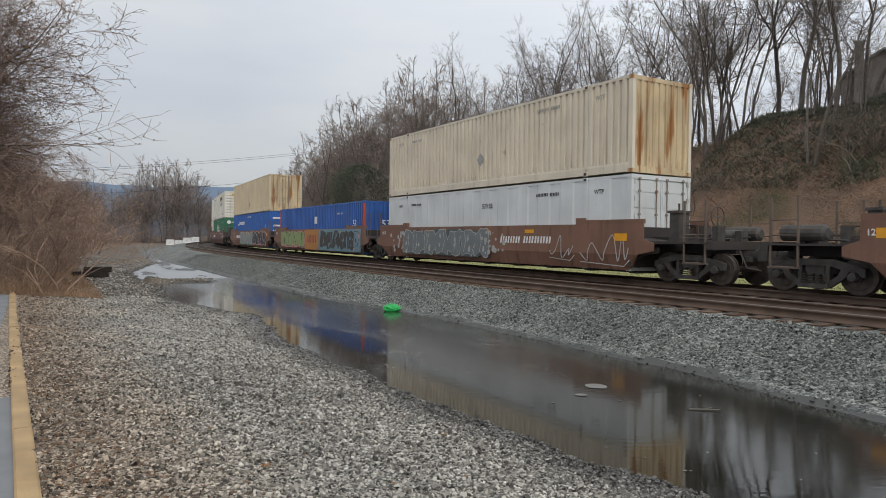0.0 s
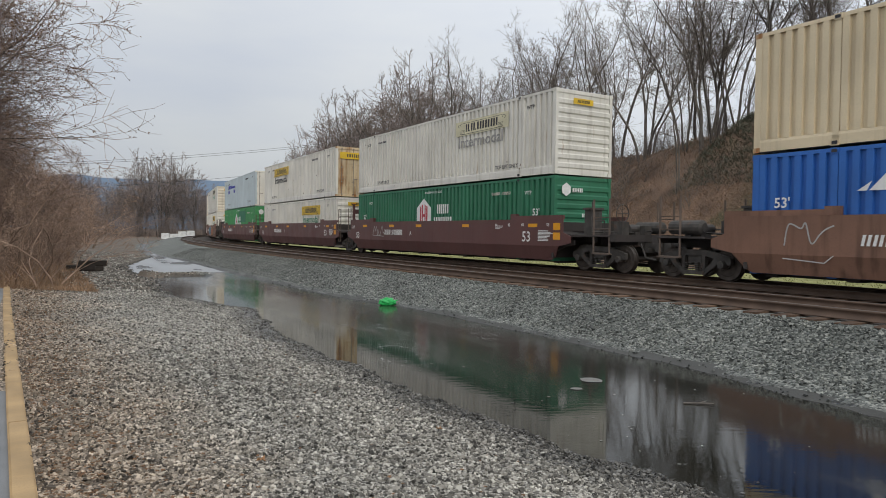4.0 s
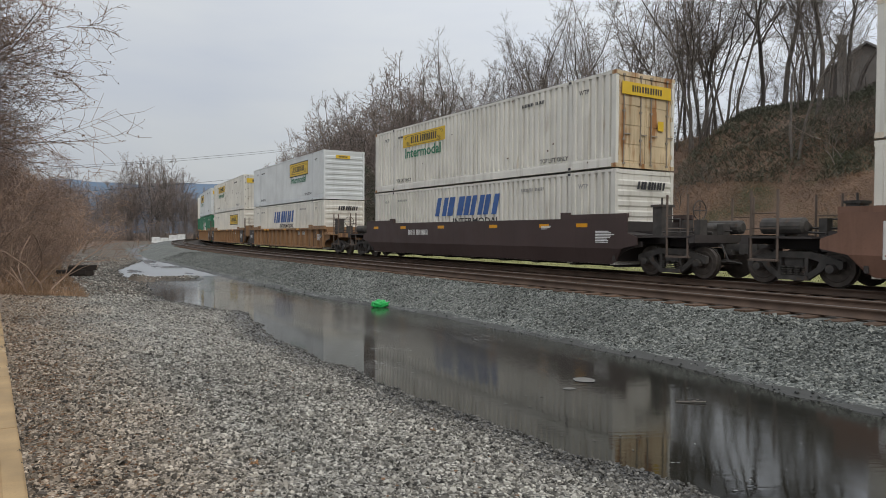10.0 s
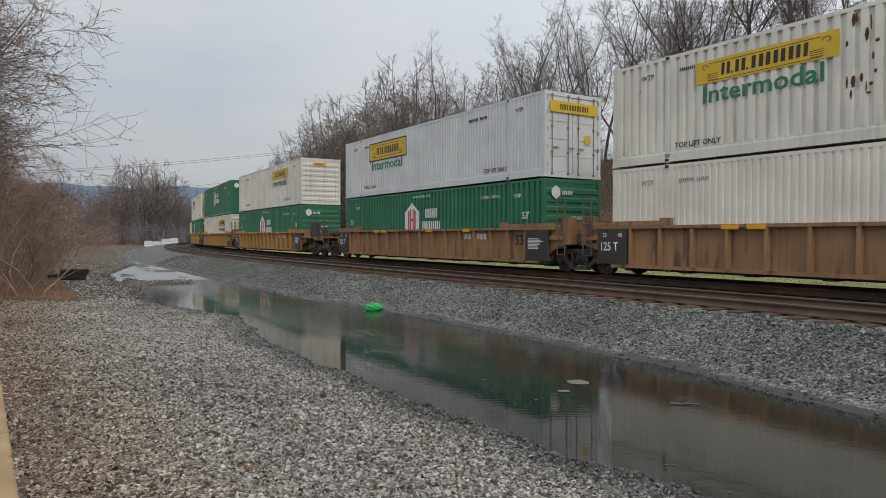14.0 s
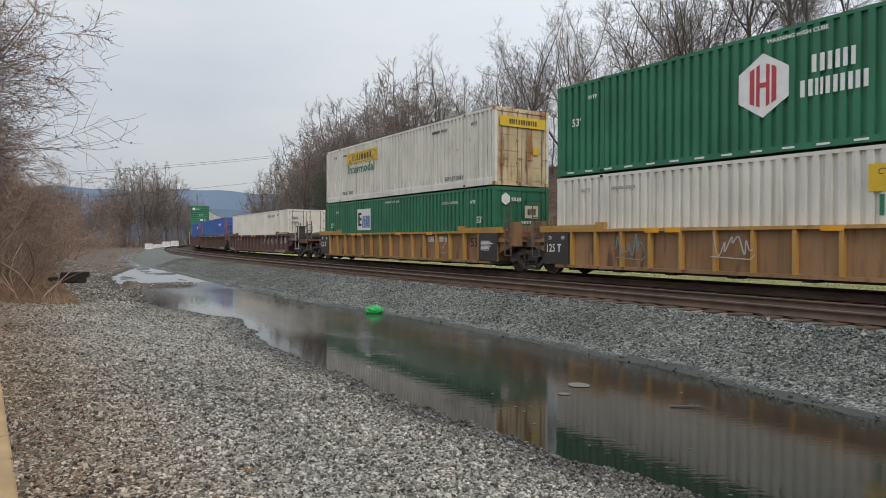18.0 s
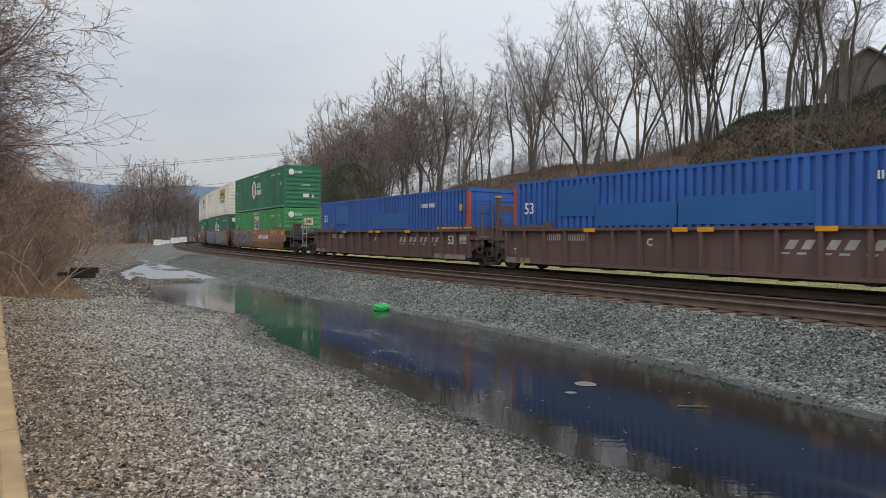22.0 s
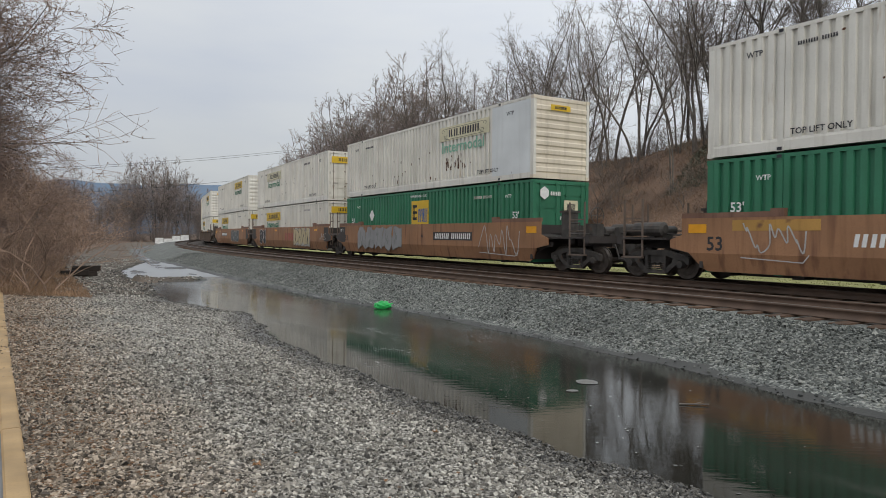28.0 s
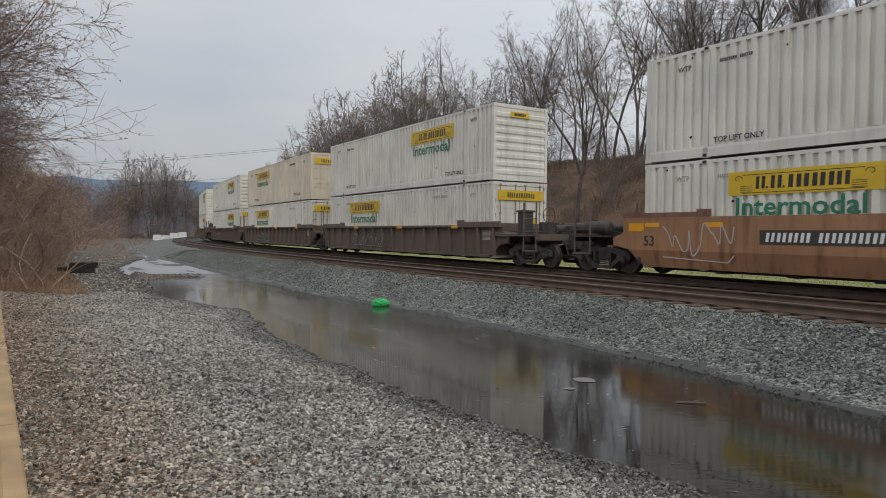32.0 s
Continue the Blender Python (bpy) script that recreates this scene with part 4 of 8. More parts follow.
# ---- well cars ----
def bogie_meshes():
    f = Build()
    for y in (-1.0, 1.0):
        f.slab([(-1.15, 0.44), (-1.15, 0.62), (-0.95, 0.68), (-0.42, 0.82), (0.42, 0.82), (0.95, 0.68), (1.15, 0.62), (1.15, 0.44), (1.06, 0.44), (0.98, 0.55), (0.78, 0.55),
                (0.36, 0.67), (-0.36, 0.67), (-0.78, 0.55), (-0.98, 0.55), (-1.06, 0.44)], y - 0.07, y + 0.07)
        for k in (-1, 1):
            f.slab([(k * 0.80, 0.56), (k * 0.70, 0.40), (k * 0.36, 0.16), (k * 0.30, 0.28), (k * 0.56, 0.46), (k * 0.62, 0.60)], y - 0.06, y + 0.06)
            f.box(min(k * 0.28, k * 0.37), max(k * 0.28, k * 0.37), y - 0.065, y + 0.065, 0.25, 0.70)
        f.box(-0.36, 0.36, y - 0.1, y + 0.1, 0.15, 0.26)
    f.box(-0.22, 0.22, -1.0, 1.0, 0.48, 0.78)
    f.tube((0, 0, 0.78), (0, 0, 0.92), 0.25, n=12)
    s = Build()
    for y in (-1.0, 1.0):
        for x in (-0.26, -0.09, 0.09, 0.26):
            for k in range(4):
                s.tube((x, y - 0.02, 0.28 + k * 0.055), (x, y - 0.02, 0.31 + k * 0.055), 0.075, n=8)
    w = Build()
    for y in (-0.76, 0.76):
        o = -1 if y < 0 else 1
        w.tube((0, y - 0.065, 0), (0, y + 0.065, 0), 0.418, n=24)
        w.tube((0, y - o * 0.09, 0), (0, y - o * 0.06, 0), 0.447, n=24)
        w.tube((0, y + o * 0.06, 0), (0, y + o * 0.075, 0), 0.33, 0.30, n=20)
        w.tube((0, y + o * 0.07, 0), (0, y + o * 0.14, 0), 0.13, n=10)
        for i in range(3):
            a = i * 2.094
            w.box(0.2 * math.cos(a) - 0.03, 0.2 * math.cos(a) + 0.03, y + o * 0.07 - 0.008, y + o * 0.07 + 0.012, 0.2 * math.sin(a) - 0.03, 0.2 * math.sin(a) + 0.03)
    w.tube((0, -1.05, 0), (0, 1.05, 0), 0.08, n=8)
    c = Build().tube((0, 0.03, 0), (0, 0.14, 0), 0.12, 0.1, n=10)
    return {"frame": f.data("bogie_frame", P_IRON), "springs": s.data("springs", P_IRON), "wheel": w.data("wheelset", P_TREAD), "cap": c.data("bearing_cap", P_IRON)}


BOGIE = bogie_meshes()
WHEELS = {-0.89: [], 0.89: []}


def bogie(car, x):
    b = hang("bogie", BOGIE["frame"], car, at=pose(x, 0, 0), label="oily black cast-iron truck")
    hang("spring_nest", BOGIE["springs"], b)["kind"] = "stuff"
    for cx in (-0.89, 0.89):
        hang("bearing_cap", BOGIE["cap"], b, at=pose(cx, 1.0, 0.44))
        hang("bearing_cap", BOGIE["cap"], b, at=pose(cx, -1.0, 0.44, 0, 0, 180))
    for dx in (-0.89, 0.89):
        w = hang("wheelset", BOGIE["wheel"], b, at=pose(dx, 0, 0.445))
        WHEELS[dx].append(w)


def car_meshes():
    out = {}
    for side in (-1, 1):
        y0, y1 = sorted((side * CAR_Y, side * (CAR_Y - 0.05)))
        # smooth type: upright upper sheet, lower sheet leaning inwards
        b = Build()
        o = side * CAR_Y
        inn = side * (CAR_Y - 0.13)
        for xa, xb in ((-7.7, 7.7),):
            b.beam([(o, 0.78), (o, SIDE_TOP), (o - side * 0.05, SIDE_TOP), (o - side * 0.05, 0.78), (inn - side * 0.03, SIDE_LOW), (inn, SIDE_LOW)], xa, xb)
        for sg in (-1, 1):
            k = len(b.v)
            pts = [(7.7, o, SIDE_TOP), (8.72, o, SIDE_TOP), (8.72, o, 1.25), (9.1, o, 1.12), (9.1, o, 0.9), (8.5, o, 0.78), (7.7, o, 0.78)]
            low = [(7.7, o, 0.78), (8.5, o, 0.78), (8.2, inn, SIDE_LOW + 0.1), (8.0, inn, SIDE_LOW), (7.7, inn, SIDE_LOW)]
            for poly in (pts, low):
                k = len(b.v)
                b.v += [(sg * x, y, z) for x, y, z in poly]
                b.v += [(sg * x, y - side * 0.04, z) for x, y, z in poly]
                n = len(poly)
                b.f += [tuple(range(k, k + n)), tuple(range(k + 2 * n - 1, k + n - 1, -1))]
                b.f += [(k + i, k + n + i, k + n + (i + 1) % n, k + (i + 1) % n) for i in range(n)]
        out["smooth", side] = b.data("side_sheet")
        # ribbed type
        b = Build().slab([(-8.0, SIDE_LOW + 0.06), (8.0, SIDE_LOW + 0.06), (8.62, 0.8), (9.1, 0.9), (9.1, 1.12), (8.72, 1.3), (8.72, RIB_TOP - 0.05),
                          (-8.72, RIB_TOP - 0.05), (-8.72, 1.3), (-9.1, 1.12), (-9.1, 0.9), (-8.62, 0.8)], *sorted((side * (CAR_Y - 0.15), side * (CAR_Y - 0.19))))
        out["web", side] = b.data("side_sheet")
        r = Build().slab([(-0.045, SIDE_LOW + 0.08), (0.045, SIDE_LOW + 0.08), (0.045, RIB_TOP - 0.07), (-0.045, RIB_TOP - 0.07)], *sorted((side * (CAR_Y - 0.155), side * (CAR_Y - 0.01))))
        out["rib", side] = r.data("rib")
        out["chord", side] = Build().box(-8.72, 8.72, *sorted((side * CAR_Y, side * (CAR_Y - 0.2))), RIB_TOP - 0.085, RIB_TOP).data("top_chord")
        out["sill", side] = Build().box(-8.0, 8.0, *sorted((side * (CAR_Y - 0.02), side * (CAR_Y - 0.22))), SIDE_LOW, SIDE_LOW + 0.09).data("bottom_sill")
        out["guard", side] = Build().slab([(5.9, SIDE_TOP), (8.72, SIDE_TOP), (8.72, SIDE_TOP + 0.13), (5.98, SIDE_TOP + 0.13)], *sorted((side * (CAR_Y + 0.004), side * (CAR_Y - 0.09)))).box(
            5.86, 6.2, *sorted((side * CAR_Y, side * (CAR_Y - 0.14))), SIDE_TOP + 0.0, SIDE_TOP + 0.2).data("corner_guide")
    b = Build().box(-8.0, 8.0, -0.5, 0.5, 0.2, 0.27)
    for i in range(9):
        b.box(-7.9 + i * 1.95, -7.6 + i * 1.95, -0.95, 0.95, 0.2, 0.28)
    out["well"] = b.data("well_floor")
    # the raised end over the bogie
    b = Build().box(8.1, 8.2, -CAR_Y + 0.06, CAR_Y - 0.06, 0.4, 1.6)
    b.box(8.2, 9.4, -0.55, 0.55, 0.92, 1.3)
    b.slab([(8.2, 1.28), (9.1, 1.18), (9.1, 1.1), (8.2, 1.1)], -CAR_Y + 0.06, CAR_Y - 0.06)
    out["end"] = b.data("end_frame")
    b = Build().box(9.4, 11.0, -0.42, 0.42, 0.86, 1.16).box(9.3, 10.95, -1.45, 1.45, 1.12, 1.17).box(10.85, 11.05, -1.45, 1.45, 0.98, 1.2)
    out["deck"] = b.data("end_platform")
    b = Build().box(10.9, 11.72, -0.1, 0.1, 0.76, 0.96).box(11.45, 11.72, -0.16, 0.16, 0.7, 1.02).box(11.1, 11.3, -0.26, 0.26, 0.66, 0.8)
    out["coupler"] = b.data("coupler")
    for side in (-1, 1):
        out["arch", side] = Build().slab([(7.3, 0.33), (8.05, 0.33), (8.2, 0.5), (8.42, 0.68), (8.75, 0.8), (9.15, 0.84), (9.15, 1.0), (7.3, 1.0)], *sorted((side * (CAR_Y - 0.165), side * (CAR_Y - 0.215)))).data("wheel_arch")
    b = Build()
    for x in (10.12, 10.8):
        b.tube((x, 0, 0.6), (x, 0, 2.28), 0.032, n=6)
    for z in (0.62, 1.36, 1.72):
        b.tube((10.12, 0, z), (10.8, 0, z), 0.016, n=6)
    b.box(10.1, 10.82, -0.06, 0.1, 0.58, 0.62)
    out["ladder"] = b.data("ladder")
    b = Build().tube((10.35, -0.2, 1.38), (10.35, 0.7, 1.38), 0.15, n=14).box(10.2, 10.5, 0.0, 0.45, 1.17, 1.3)
    out["brake"] = b.data("brake_cylinder")
    b = Build()
    for i in range(14):
        a0, a1 = i / 14 * 6.283, (i + 1) / 14 * 6.283
        b.tube((10.62, -0.7 + 0.27 * math.cos(a0), 1.86 + 0.27 * math.sin(a0)), (10.62, -0.7 + 0.27 * math.cos(a1), 1.86 + 0.27 * math.sin(a1)), 0.015, n=5)
    b.tube((10.62, -0.97, 1.86), (10.62, -0.43, 1.86), 0.012, n=5).tube((10.62, -0.7, 1.59), (10.62, -0.7, 2.13), 0.012, n=5).box(10.55, 10.75, -0.85, -0.55, 1.17, 1.6)
    out["handwheel"] = b.data("brake_wheel")
    b = Build().box(9.3, 9.62, -1.05, -0.6, 1.17, 2.0).box(9.26, 9.66, -1.1, -0.55, 1.98, 2.05)
    out["housing"] = b.data("brake_housing")
    b = Build().tube((11.05, -0.35, 0.95), (11.3, -0.38, 0.5), 0.025, n=6).tube((11.3, -0.38, 0.5), (11.7, -0.36, 0.45), 0.025, n=6)
    out["hose"] = b.data("air_hose")
    out["tank"] = Build().tube((9.75, 0.95, 1.42), (10.75, 0.95, 1.42), 0.2, n=14).tube((9.69, 0.95, 1.42), (9.75, 0.95, 1.42), 0.12, 0.2, n=14).tube((10.75, 0.95, 1.42), (10.81, 0.95, 1.42), 0.2, 0.12, n=14).data("air_reservoir")
    b = Build().tube((9.7, -1.1, 1.27), (10.8, -0.4, 1.27), 0.03, n=6).tube((10.35, -0.2, 1.38), (9.5, -0.75, 1.38), 0.025, n=6).tube((10.0, -1.3, 1.2), (10.0, -1.3, 1.62), 0.022, n=6)
    b.tube((10.0, -1.3, 1.62), (10.45, -1.3, 1.62), 0.022, n=6).tube((10.45, -1.3, 1.62), (10.45, -1.3, 1.2), 0.022, n=6).box(9.9, 10.1, -0.55, -0.3, 1.17, 1.62).box(10.5, 10.7, 0.2, 0.5, 1.17, 1.5)
    b.tube((9.6, 0.3, 1.25), (10.9, 0.3, 1.32), 0.03, n=6).tube((9.5, -0.9, 2.0), (9.5, -0.9, 2.25), 0.03, n=6)
    out["rigging"] = b.data("brake_rigging")
    # articulated joint between two units
    b = Build().box(8.7, 10.4, -0.3, 0.3, 0.92, 1.2).tube((9.7, 0, 0.9), (9.7, 0, 1.34), 0.3, n=14)
    for y in (-1.28, 1.28):
        b.box(8.7, 9.55, y - 0.05, y + 0.05, 1.0, 1.2)
    out["joint"] = b.data("articulated_joint")
    b = Build()
    for x in (8.85, 9.2):
        b.tube((x, 0, 0.6), (x, 0, 2.45), 0.02, n=6)
    for z in (0.62, 0.95, 1.28, 1.6, 1.95, 2.42):
        b.tube((8.85, 0, z), (9.2, 0, z), 0.016, n=6)
    out["grab"] = b.data("grab_iron")
    b = Build()
    for y in (-0.62, 0.5):
        b.box(9.0, 9.12, y, y + 0.12, 1.1, 2.75).box(9.12, 9.3, y + 0.03, y + 0.09, 1.1, 1.9)
    b.box(9.01, 9.11, -0.5, 0.5, 2.2, 2.45).box(9.01, 9.11, -0.5, 0.5, 1.5, 1.7)
    out["stop"] = b.data("stop_frame")
    b = Build()
    for y in (-1.34, 0.98):
        b.box(8.95, 9.32, y, y + 0.36, 0.95, 1.82).box(8.72, 8.97, y + 0.06, y + 0.3, 1.2, 1.5)
    b.box(9.0, 9.25, -0.98, 0.98, 1.45, 1.7)
    out["end_post"] = b.data("end_post")
    out["stop_cap"] = Build().box(8.98, 9.14, -0.66, -0.46, 2.752, 2.83).box(8.98, 9.14, 0.46, 0.66, 2.752, 2.83).data("stop_cap")
    for way in (1, -1):
        out["web_end", way] = Build().slab([(way * x, z) for x, z in ((7.92, 0.8), (7.92, 1.62), (8.70, 1.62), (8.70, 1.27), (9.08, 1.13), (9.08, 0.92), (8.5, 0.8))], -CAR_Y - 0.003, -CAR_Y + 0.01).data("end_web")
    return out


CARS = car_meshes()


def well_car(label, coat, style, first, last, trim=None):
    car = tagged(new("well_car"), label, "rail car", "cars of the freight train")
    trim = trim or coat
    for side in (-1, 1):
        if style == "smooth":
            hang("side_sheet", CARS["smooth", side], car, coat)
        else:
            hang("side_sheet", CARS["web", side], car, coat)
            hang("top_chord", CARS["chord", side], car, trim)
            hang("bottom_sill", CARS["sill", side], car, coat)
            for i in range(17):
                hang("rib", CARS["rib", side], car, trim if side < 0 else coat, pose(-8.3 + i * 16.6 / 16, 0, 0))
        guide = P_BROWN if coat is P_ORANGE else trim
        dz = 0.0 if style == "smooth" else RIB_TOP - SIDE_TOP
        hang("corner_guide", CARS["guard", side], car, guide, pose(0, 0, dz))
        hang("corner_guide", CARS["guard", -side], car, guide, pose(0, 0, dz, 0, 0, 180))
    hang("well_floor", CARS["well"], car, P_DARK)
    if coat is P_ORANGE:
        for side, way, free in ((0, 1, first), (0, -1, last), (180, 1, last), (180, -1, first)):
            if not free:
                hang("end_web", CARS["web_end", way], car, P_DARK, pose(0, 0, 0, 0, 0, side), "black painted end over the truck")
    for way, outer in ((0, first), (180, last)):
        m = pose(0, 0, 0, 0, 0, way)
        hang("end_frame", CARS["end"], car, P_DARK if style == "smooth" else coat, m)
        for side in (-1, 1):
            hang("wheel_arch", CARS["arch", side], car, P_DARK, m)
        if outer:
            hang("end_platform", CARS["deck"], car, P_DARK if style == "smooth" else coat, m)
            hang("coupler", CARS["coupler"], car, P_IRON, m)
            for y in (-1.42, 1.42):
                hang("ladder", CARS["ladder"], car, P_GALV if coat is P_BNSF else P_DUST, m @ pose(0, y, 0))
            hang("brake_cylinder", CARS["brake"], car, P_IRON, m)
            hang("brake_housing", CARS["housing"], car, P_IRON, m)
            hang("air_hose", CARS["hose"], car, P_IRON, m)
            hang("air_reservoir", CARS["tank"], car, P_IRON, m)
            hang("brake_rigging", CARS["rigging"], car, P_IRON, m)["kind"] = "stuff"
            if way == 0:
                hang("brake_wheel", CARS["handwheel"], car, P_IRON, m)
        else:
            for y in (-1.4, 1.4):
                hang("grab_iron", CARS["grab"], car, P_DUST, m @ pose(0, y, 0))
            if coat is P_TAN:
                hang("end_post", CARS["end_post"], car, coat, m)
            if coat in (P_MAROON, P_BNSF) and way == 0:
                hang("stop_frame", CARS["stop"], car, coat, m)
                tagged(hang("stop_cap", CARS["stop_cap"], car, P_ORANGEREF, m), kind="stuff")
    if coat is P_ORANGE:
        for x, there in ((7.95, first), (-8.5, last)):
            if there:
                plate(car, "panel", x, x + 0.55, 1.3, 1.53, -CAR_Y - 0.008, P_ORANGEREF, "faded orange panel")
    if first:
        bogie(car, 9.95)
    if not last:
        hang("articulated_joint", CARS["joint"], car, P_IRON, pose(0, 0, 0, 0, 0, 180))
        bogie(car, -9.7)
    else:
        bogie(car, -9.95)
    return car


def reflectors(car, xs, ink=P_ORANGEREF, y=None, top=SIDE_TOP - 0.15):
    for x in xs:
        plate(car, "reflector", x, x + 0.5, top - 0.12, top, y or -CAR_Y - 0.004, ink)


def bars(car, x, z, rows, ink, y, w=0.9, h=0.03):
    """Small print too fine to read, as lines."""
    b = Build()
    rnd = random.Random(int(abs(x) * 97 + rows))
    for i in range(rows):
        b.box(x, x + w * rnd.uniform(0.55, 1.0), y - 0.002, y + 0.002, z - i * h * 1.8, z - i * h * 1.8 + h)
    tagged(hang("stencil_print", b.data("stencil_lines", ink), car), kind="stuff")


def tag(car, x0, x1, z0, z1, fill, line, seed, glow=None, letters_n=4, loose=False):
    """Sprayed shapes: fat rounded forms that lean into one another, with an outline and thin strokes in them."""
    rnd = random.Random(seed)
    if loose and line == "white":
        line = "pale"
    y = -CAR_Y - 0.003
    w, h = (x1 - x0) / letters_n, z1 - z0
    back, front, edge = Build(), Build(), Build()

    def stroke(b, pts, wd, ya, yb):
        for (ax, az), (bx, bz) in zip(pts, pts[1:]):
            k = math.hypot(bx - ax, bz - az)
            if k > 1e-4:
                ox, oz = -(bz - az) / k * wd, (bx - ax) / k * wd
                b.slab([(ax - ox, az - oz), (bx - ox, bz - oz), (bx + ox, bz + oz), (ax + ox, az + oz)], ya, yb)

    def hold(px, pz):
        return min(max(px, x0 + 0.02), x1 - 0.02), min(max(pz, z0 + 0.02), z1 - 0.02)

    if loose:
        knots = []
        for i in range(letters_n * 4):
            knots.append(hold(x0 + (x1 - x0) * (i + 0.5) / (letters_n * 4) + rnd.uniform(-0.16, 0.16) * w, z0 + h * (rnd.uniform(0.55, 0.98) if (i % 2) != (rnd.random() < 0.22) else rnd.uniform(0.03, 0.5))))
        line_pts = []
        for a, b, c, d in zip([knots[0]] + knots, knots, knots[1:], knots[2:] + [knots[-1]]):
            for k in range(5):
                t = k / 5
                line_pts.append(tuple(0.5 * (2 * q1 + (q2 - q0) * t + (2 * q0 - 5 * q1 + 4 * q2 - q3) * t * t + (3 * q1 - q0 - 3 * q2 + q3) * t ** 3) for q0, q1, q2, q3 in zip(a, b, c, d)))
        stroke(edge, line_pts, 0.017, y - 0.011, y - 0.010)
        stroke(edge, [hold(x0 + 0.1 * w, z0 + 0.1 * h), hold(x1 - 0.4 * w, z0 + 0.02 * h), hold(x1 - 0.1 * w, z0 + 0.2 * h)], 0.013, y - 0.013, y - 0.012)
        tagged(hang("graffiti_outline", edge.data("graffiti_outline", SPRAY[line]), car, label="thin sprayed scrawl"), kind="stuff")
        return
    if glow:
        n = 5 * letters_n
        rim = [(x0 + (x1 - x0) * i / n, z1 - 0.02 - 0.2 * h * rnd.random() * (i % 2)) for i in range(n + 1)] + [(x1 - (x1 - x0) * i / n, z0 + 0.02 + 0.15 * h * rnd.random() * (i % 2)) for i in range(n + 1)]
        back.slab(rim, y - 0.001, y + 0.001)
    for i in range(letters_n):
        cx, cz = x0 + (i + 0.5) * w, (z0 + z1) / 2 + rnd.uniform(-0.03, 0.03) * h
        lean = rnd.uniform(-0.15, 0.35)
        pts, m = [], 22
        leg, bite = rnd.choice((0.25, 0.5, 0.75)), rnd.uniform(0.12, 0.3)
        ph = rnd.uniform(0, 6.28)
        for k in range(m):
            t = 6.283 * k / m
            c, s = math.cos(t), math.sin(t)
            r = 0.92 + 0.10 * math.sin(3 * t + ph) + 0.09 * math.sin(5 * t + 2 * ph) + 0.05 * rnd.uniform(-1, 1)
            ex, ez = math.copysign(abs(c) ** 0.6, c), math.copysign(abs(s) ** 0.55, s)
            if s < -0.75 and abs(c - (leg * 2 - 1) * 0.5) < 0.22:
                r -= bite
            px, pz = ex * r * w * 0.56, ez * r * h * 0.5
            pts.append(hold(cx + px + lean * pz * w / h * 0.6, cz + pz))
        inner = [(cx + (a - cx) * (1 - 0.055 * h / w), cz + (b - cz) * 0.94) for a, b in pts]
        off = 0.002 * (i % 2)
        edge.slab(pts, y - 0.0035 - off, y - 0.0025 - off)
        front.slab(inner, y - 0.0075 - off, y - 0.0065 - off)
        # counters and shine lines
        for _ in range(2):
            hx, hz = cx + rnd.uniform(-0.16, 0.16) * w, cz + rnd.uniform(-0.24, 0.28) * h
            hw, hh = rnd.uniform(0.04, 0.09) * w, rnd.uniform(0.06, 0.14) * h
            edge.slab([(hx + hw * math.cos(6.283 * k / 7) + lean * hh * math.sin(6.283 * k / 7), hz + hh * math.sin(6.283 * k / 7)) for k in range(7)], y - 0.0125 - off, y - 0.0115 - off)
        sx = cx + rnd.uniform(-0.3, 0.2) * w
        stroke(edge, [(sx, cz + h * 0.36), (sx + w * 0.10, cz + h * 0.05), (sx - w * 0.06 + lean * 0.1, cz - h * 0.3)], 0.017, y - 0.0125 - off, y - 0.0115 - off)
    if glow:
        hang("spray_ground", back.data("spray_ground", SPRAY[glow]), car)
    tagged(hang("graffiti", front.data("graffiti", SPRAY[fill]), car, label="sprayed graffiti shapes"), kind="stuff")
    tagged(hang("graffiti_outline", edge.data("graffiti_outline", SPRAY[line]), car), kind="stuff")


def bubbles(car, x0, x1, z0, z1, count, seed, tone):
    rnd = random.Random(seed)
    b = Build()
    for i in range(count):
        x, z, r = rnd.uniform(x0, x1), rnd.uniform(z0, z1), rnd.choice((0.03, 0.045, 0.06, 0.1))
        y = -CAR_Y - 0.017 - 0.001 * (i % 3)
        b.slab([(x + r * math.cos(6.283 * k / 10), z + r * math.sin(6.283 * k / 10)) for k in range(10)], y - 0.0003, y)
    tagged(hang("spray_dots", b.data("spray_dots", SPRAY[tone]), car), kind="stuff")


def mouldings(car, ink=P_INKW, num="53", heavy="125 T", x_heavy=None, ribbed=False, dark=False):
    """The stencils that every car carries: lengths over the guides, load figure, size, fine print."""
    y = -CAR_Y - 0.006 if not ribbed else -CAR_Y - 0.012
    plain = -CAR_Y - 0.006 if not ribbed else -CAR_Y + 0.143
    if num:
        word_on(car, num, 6.55, 0.92, 0.5, plain, ink)
        if not ribbed:
            word_on(car, num, -7.95, 0.86, 0.42, plain, ink)
    bars(car, 7.45, 1.28, 8, ink, plain, 0.8, 0.026)
    bars(car, 4.9, 1.45, 3, ink, plain, 0.5, 0.024)
    if heavy:
        word_on(car, heavy, -8.6 if x_heavy is None else x_heavy, 1.36 if not ribbed else 0.72, 0.2 if not ribbed else 0.34, plain if ribbed else y, ink)


TRAIN = []   # (thing, place along the train in metres, height over the rail)


def unit(at, car, lower=None, upper=None):
    TRAIN.append((car, at, 0.0))
    if lower is not None:
        TRAIN.append((lower, at, FLOOR))
    if upper is not None:
        TRAIN.append((upper, at, FLOOR + BOX_H + 0.05))


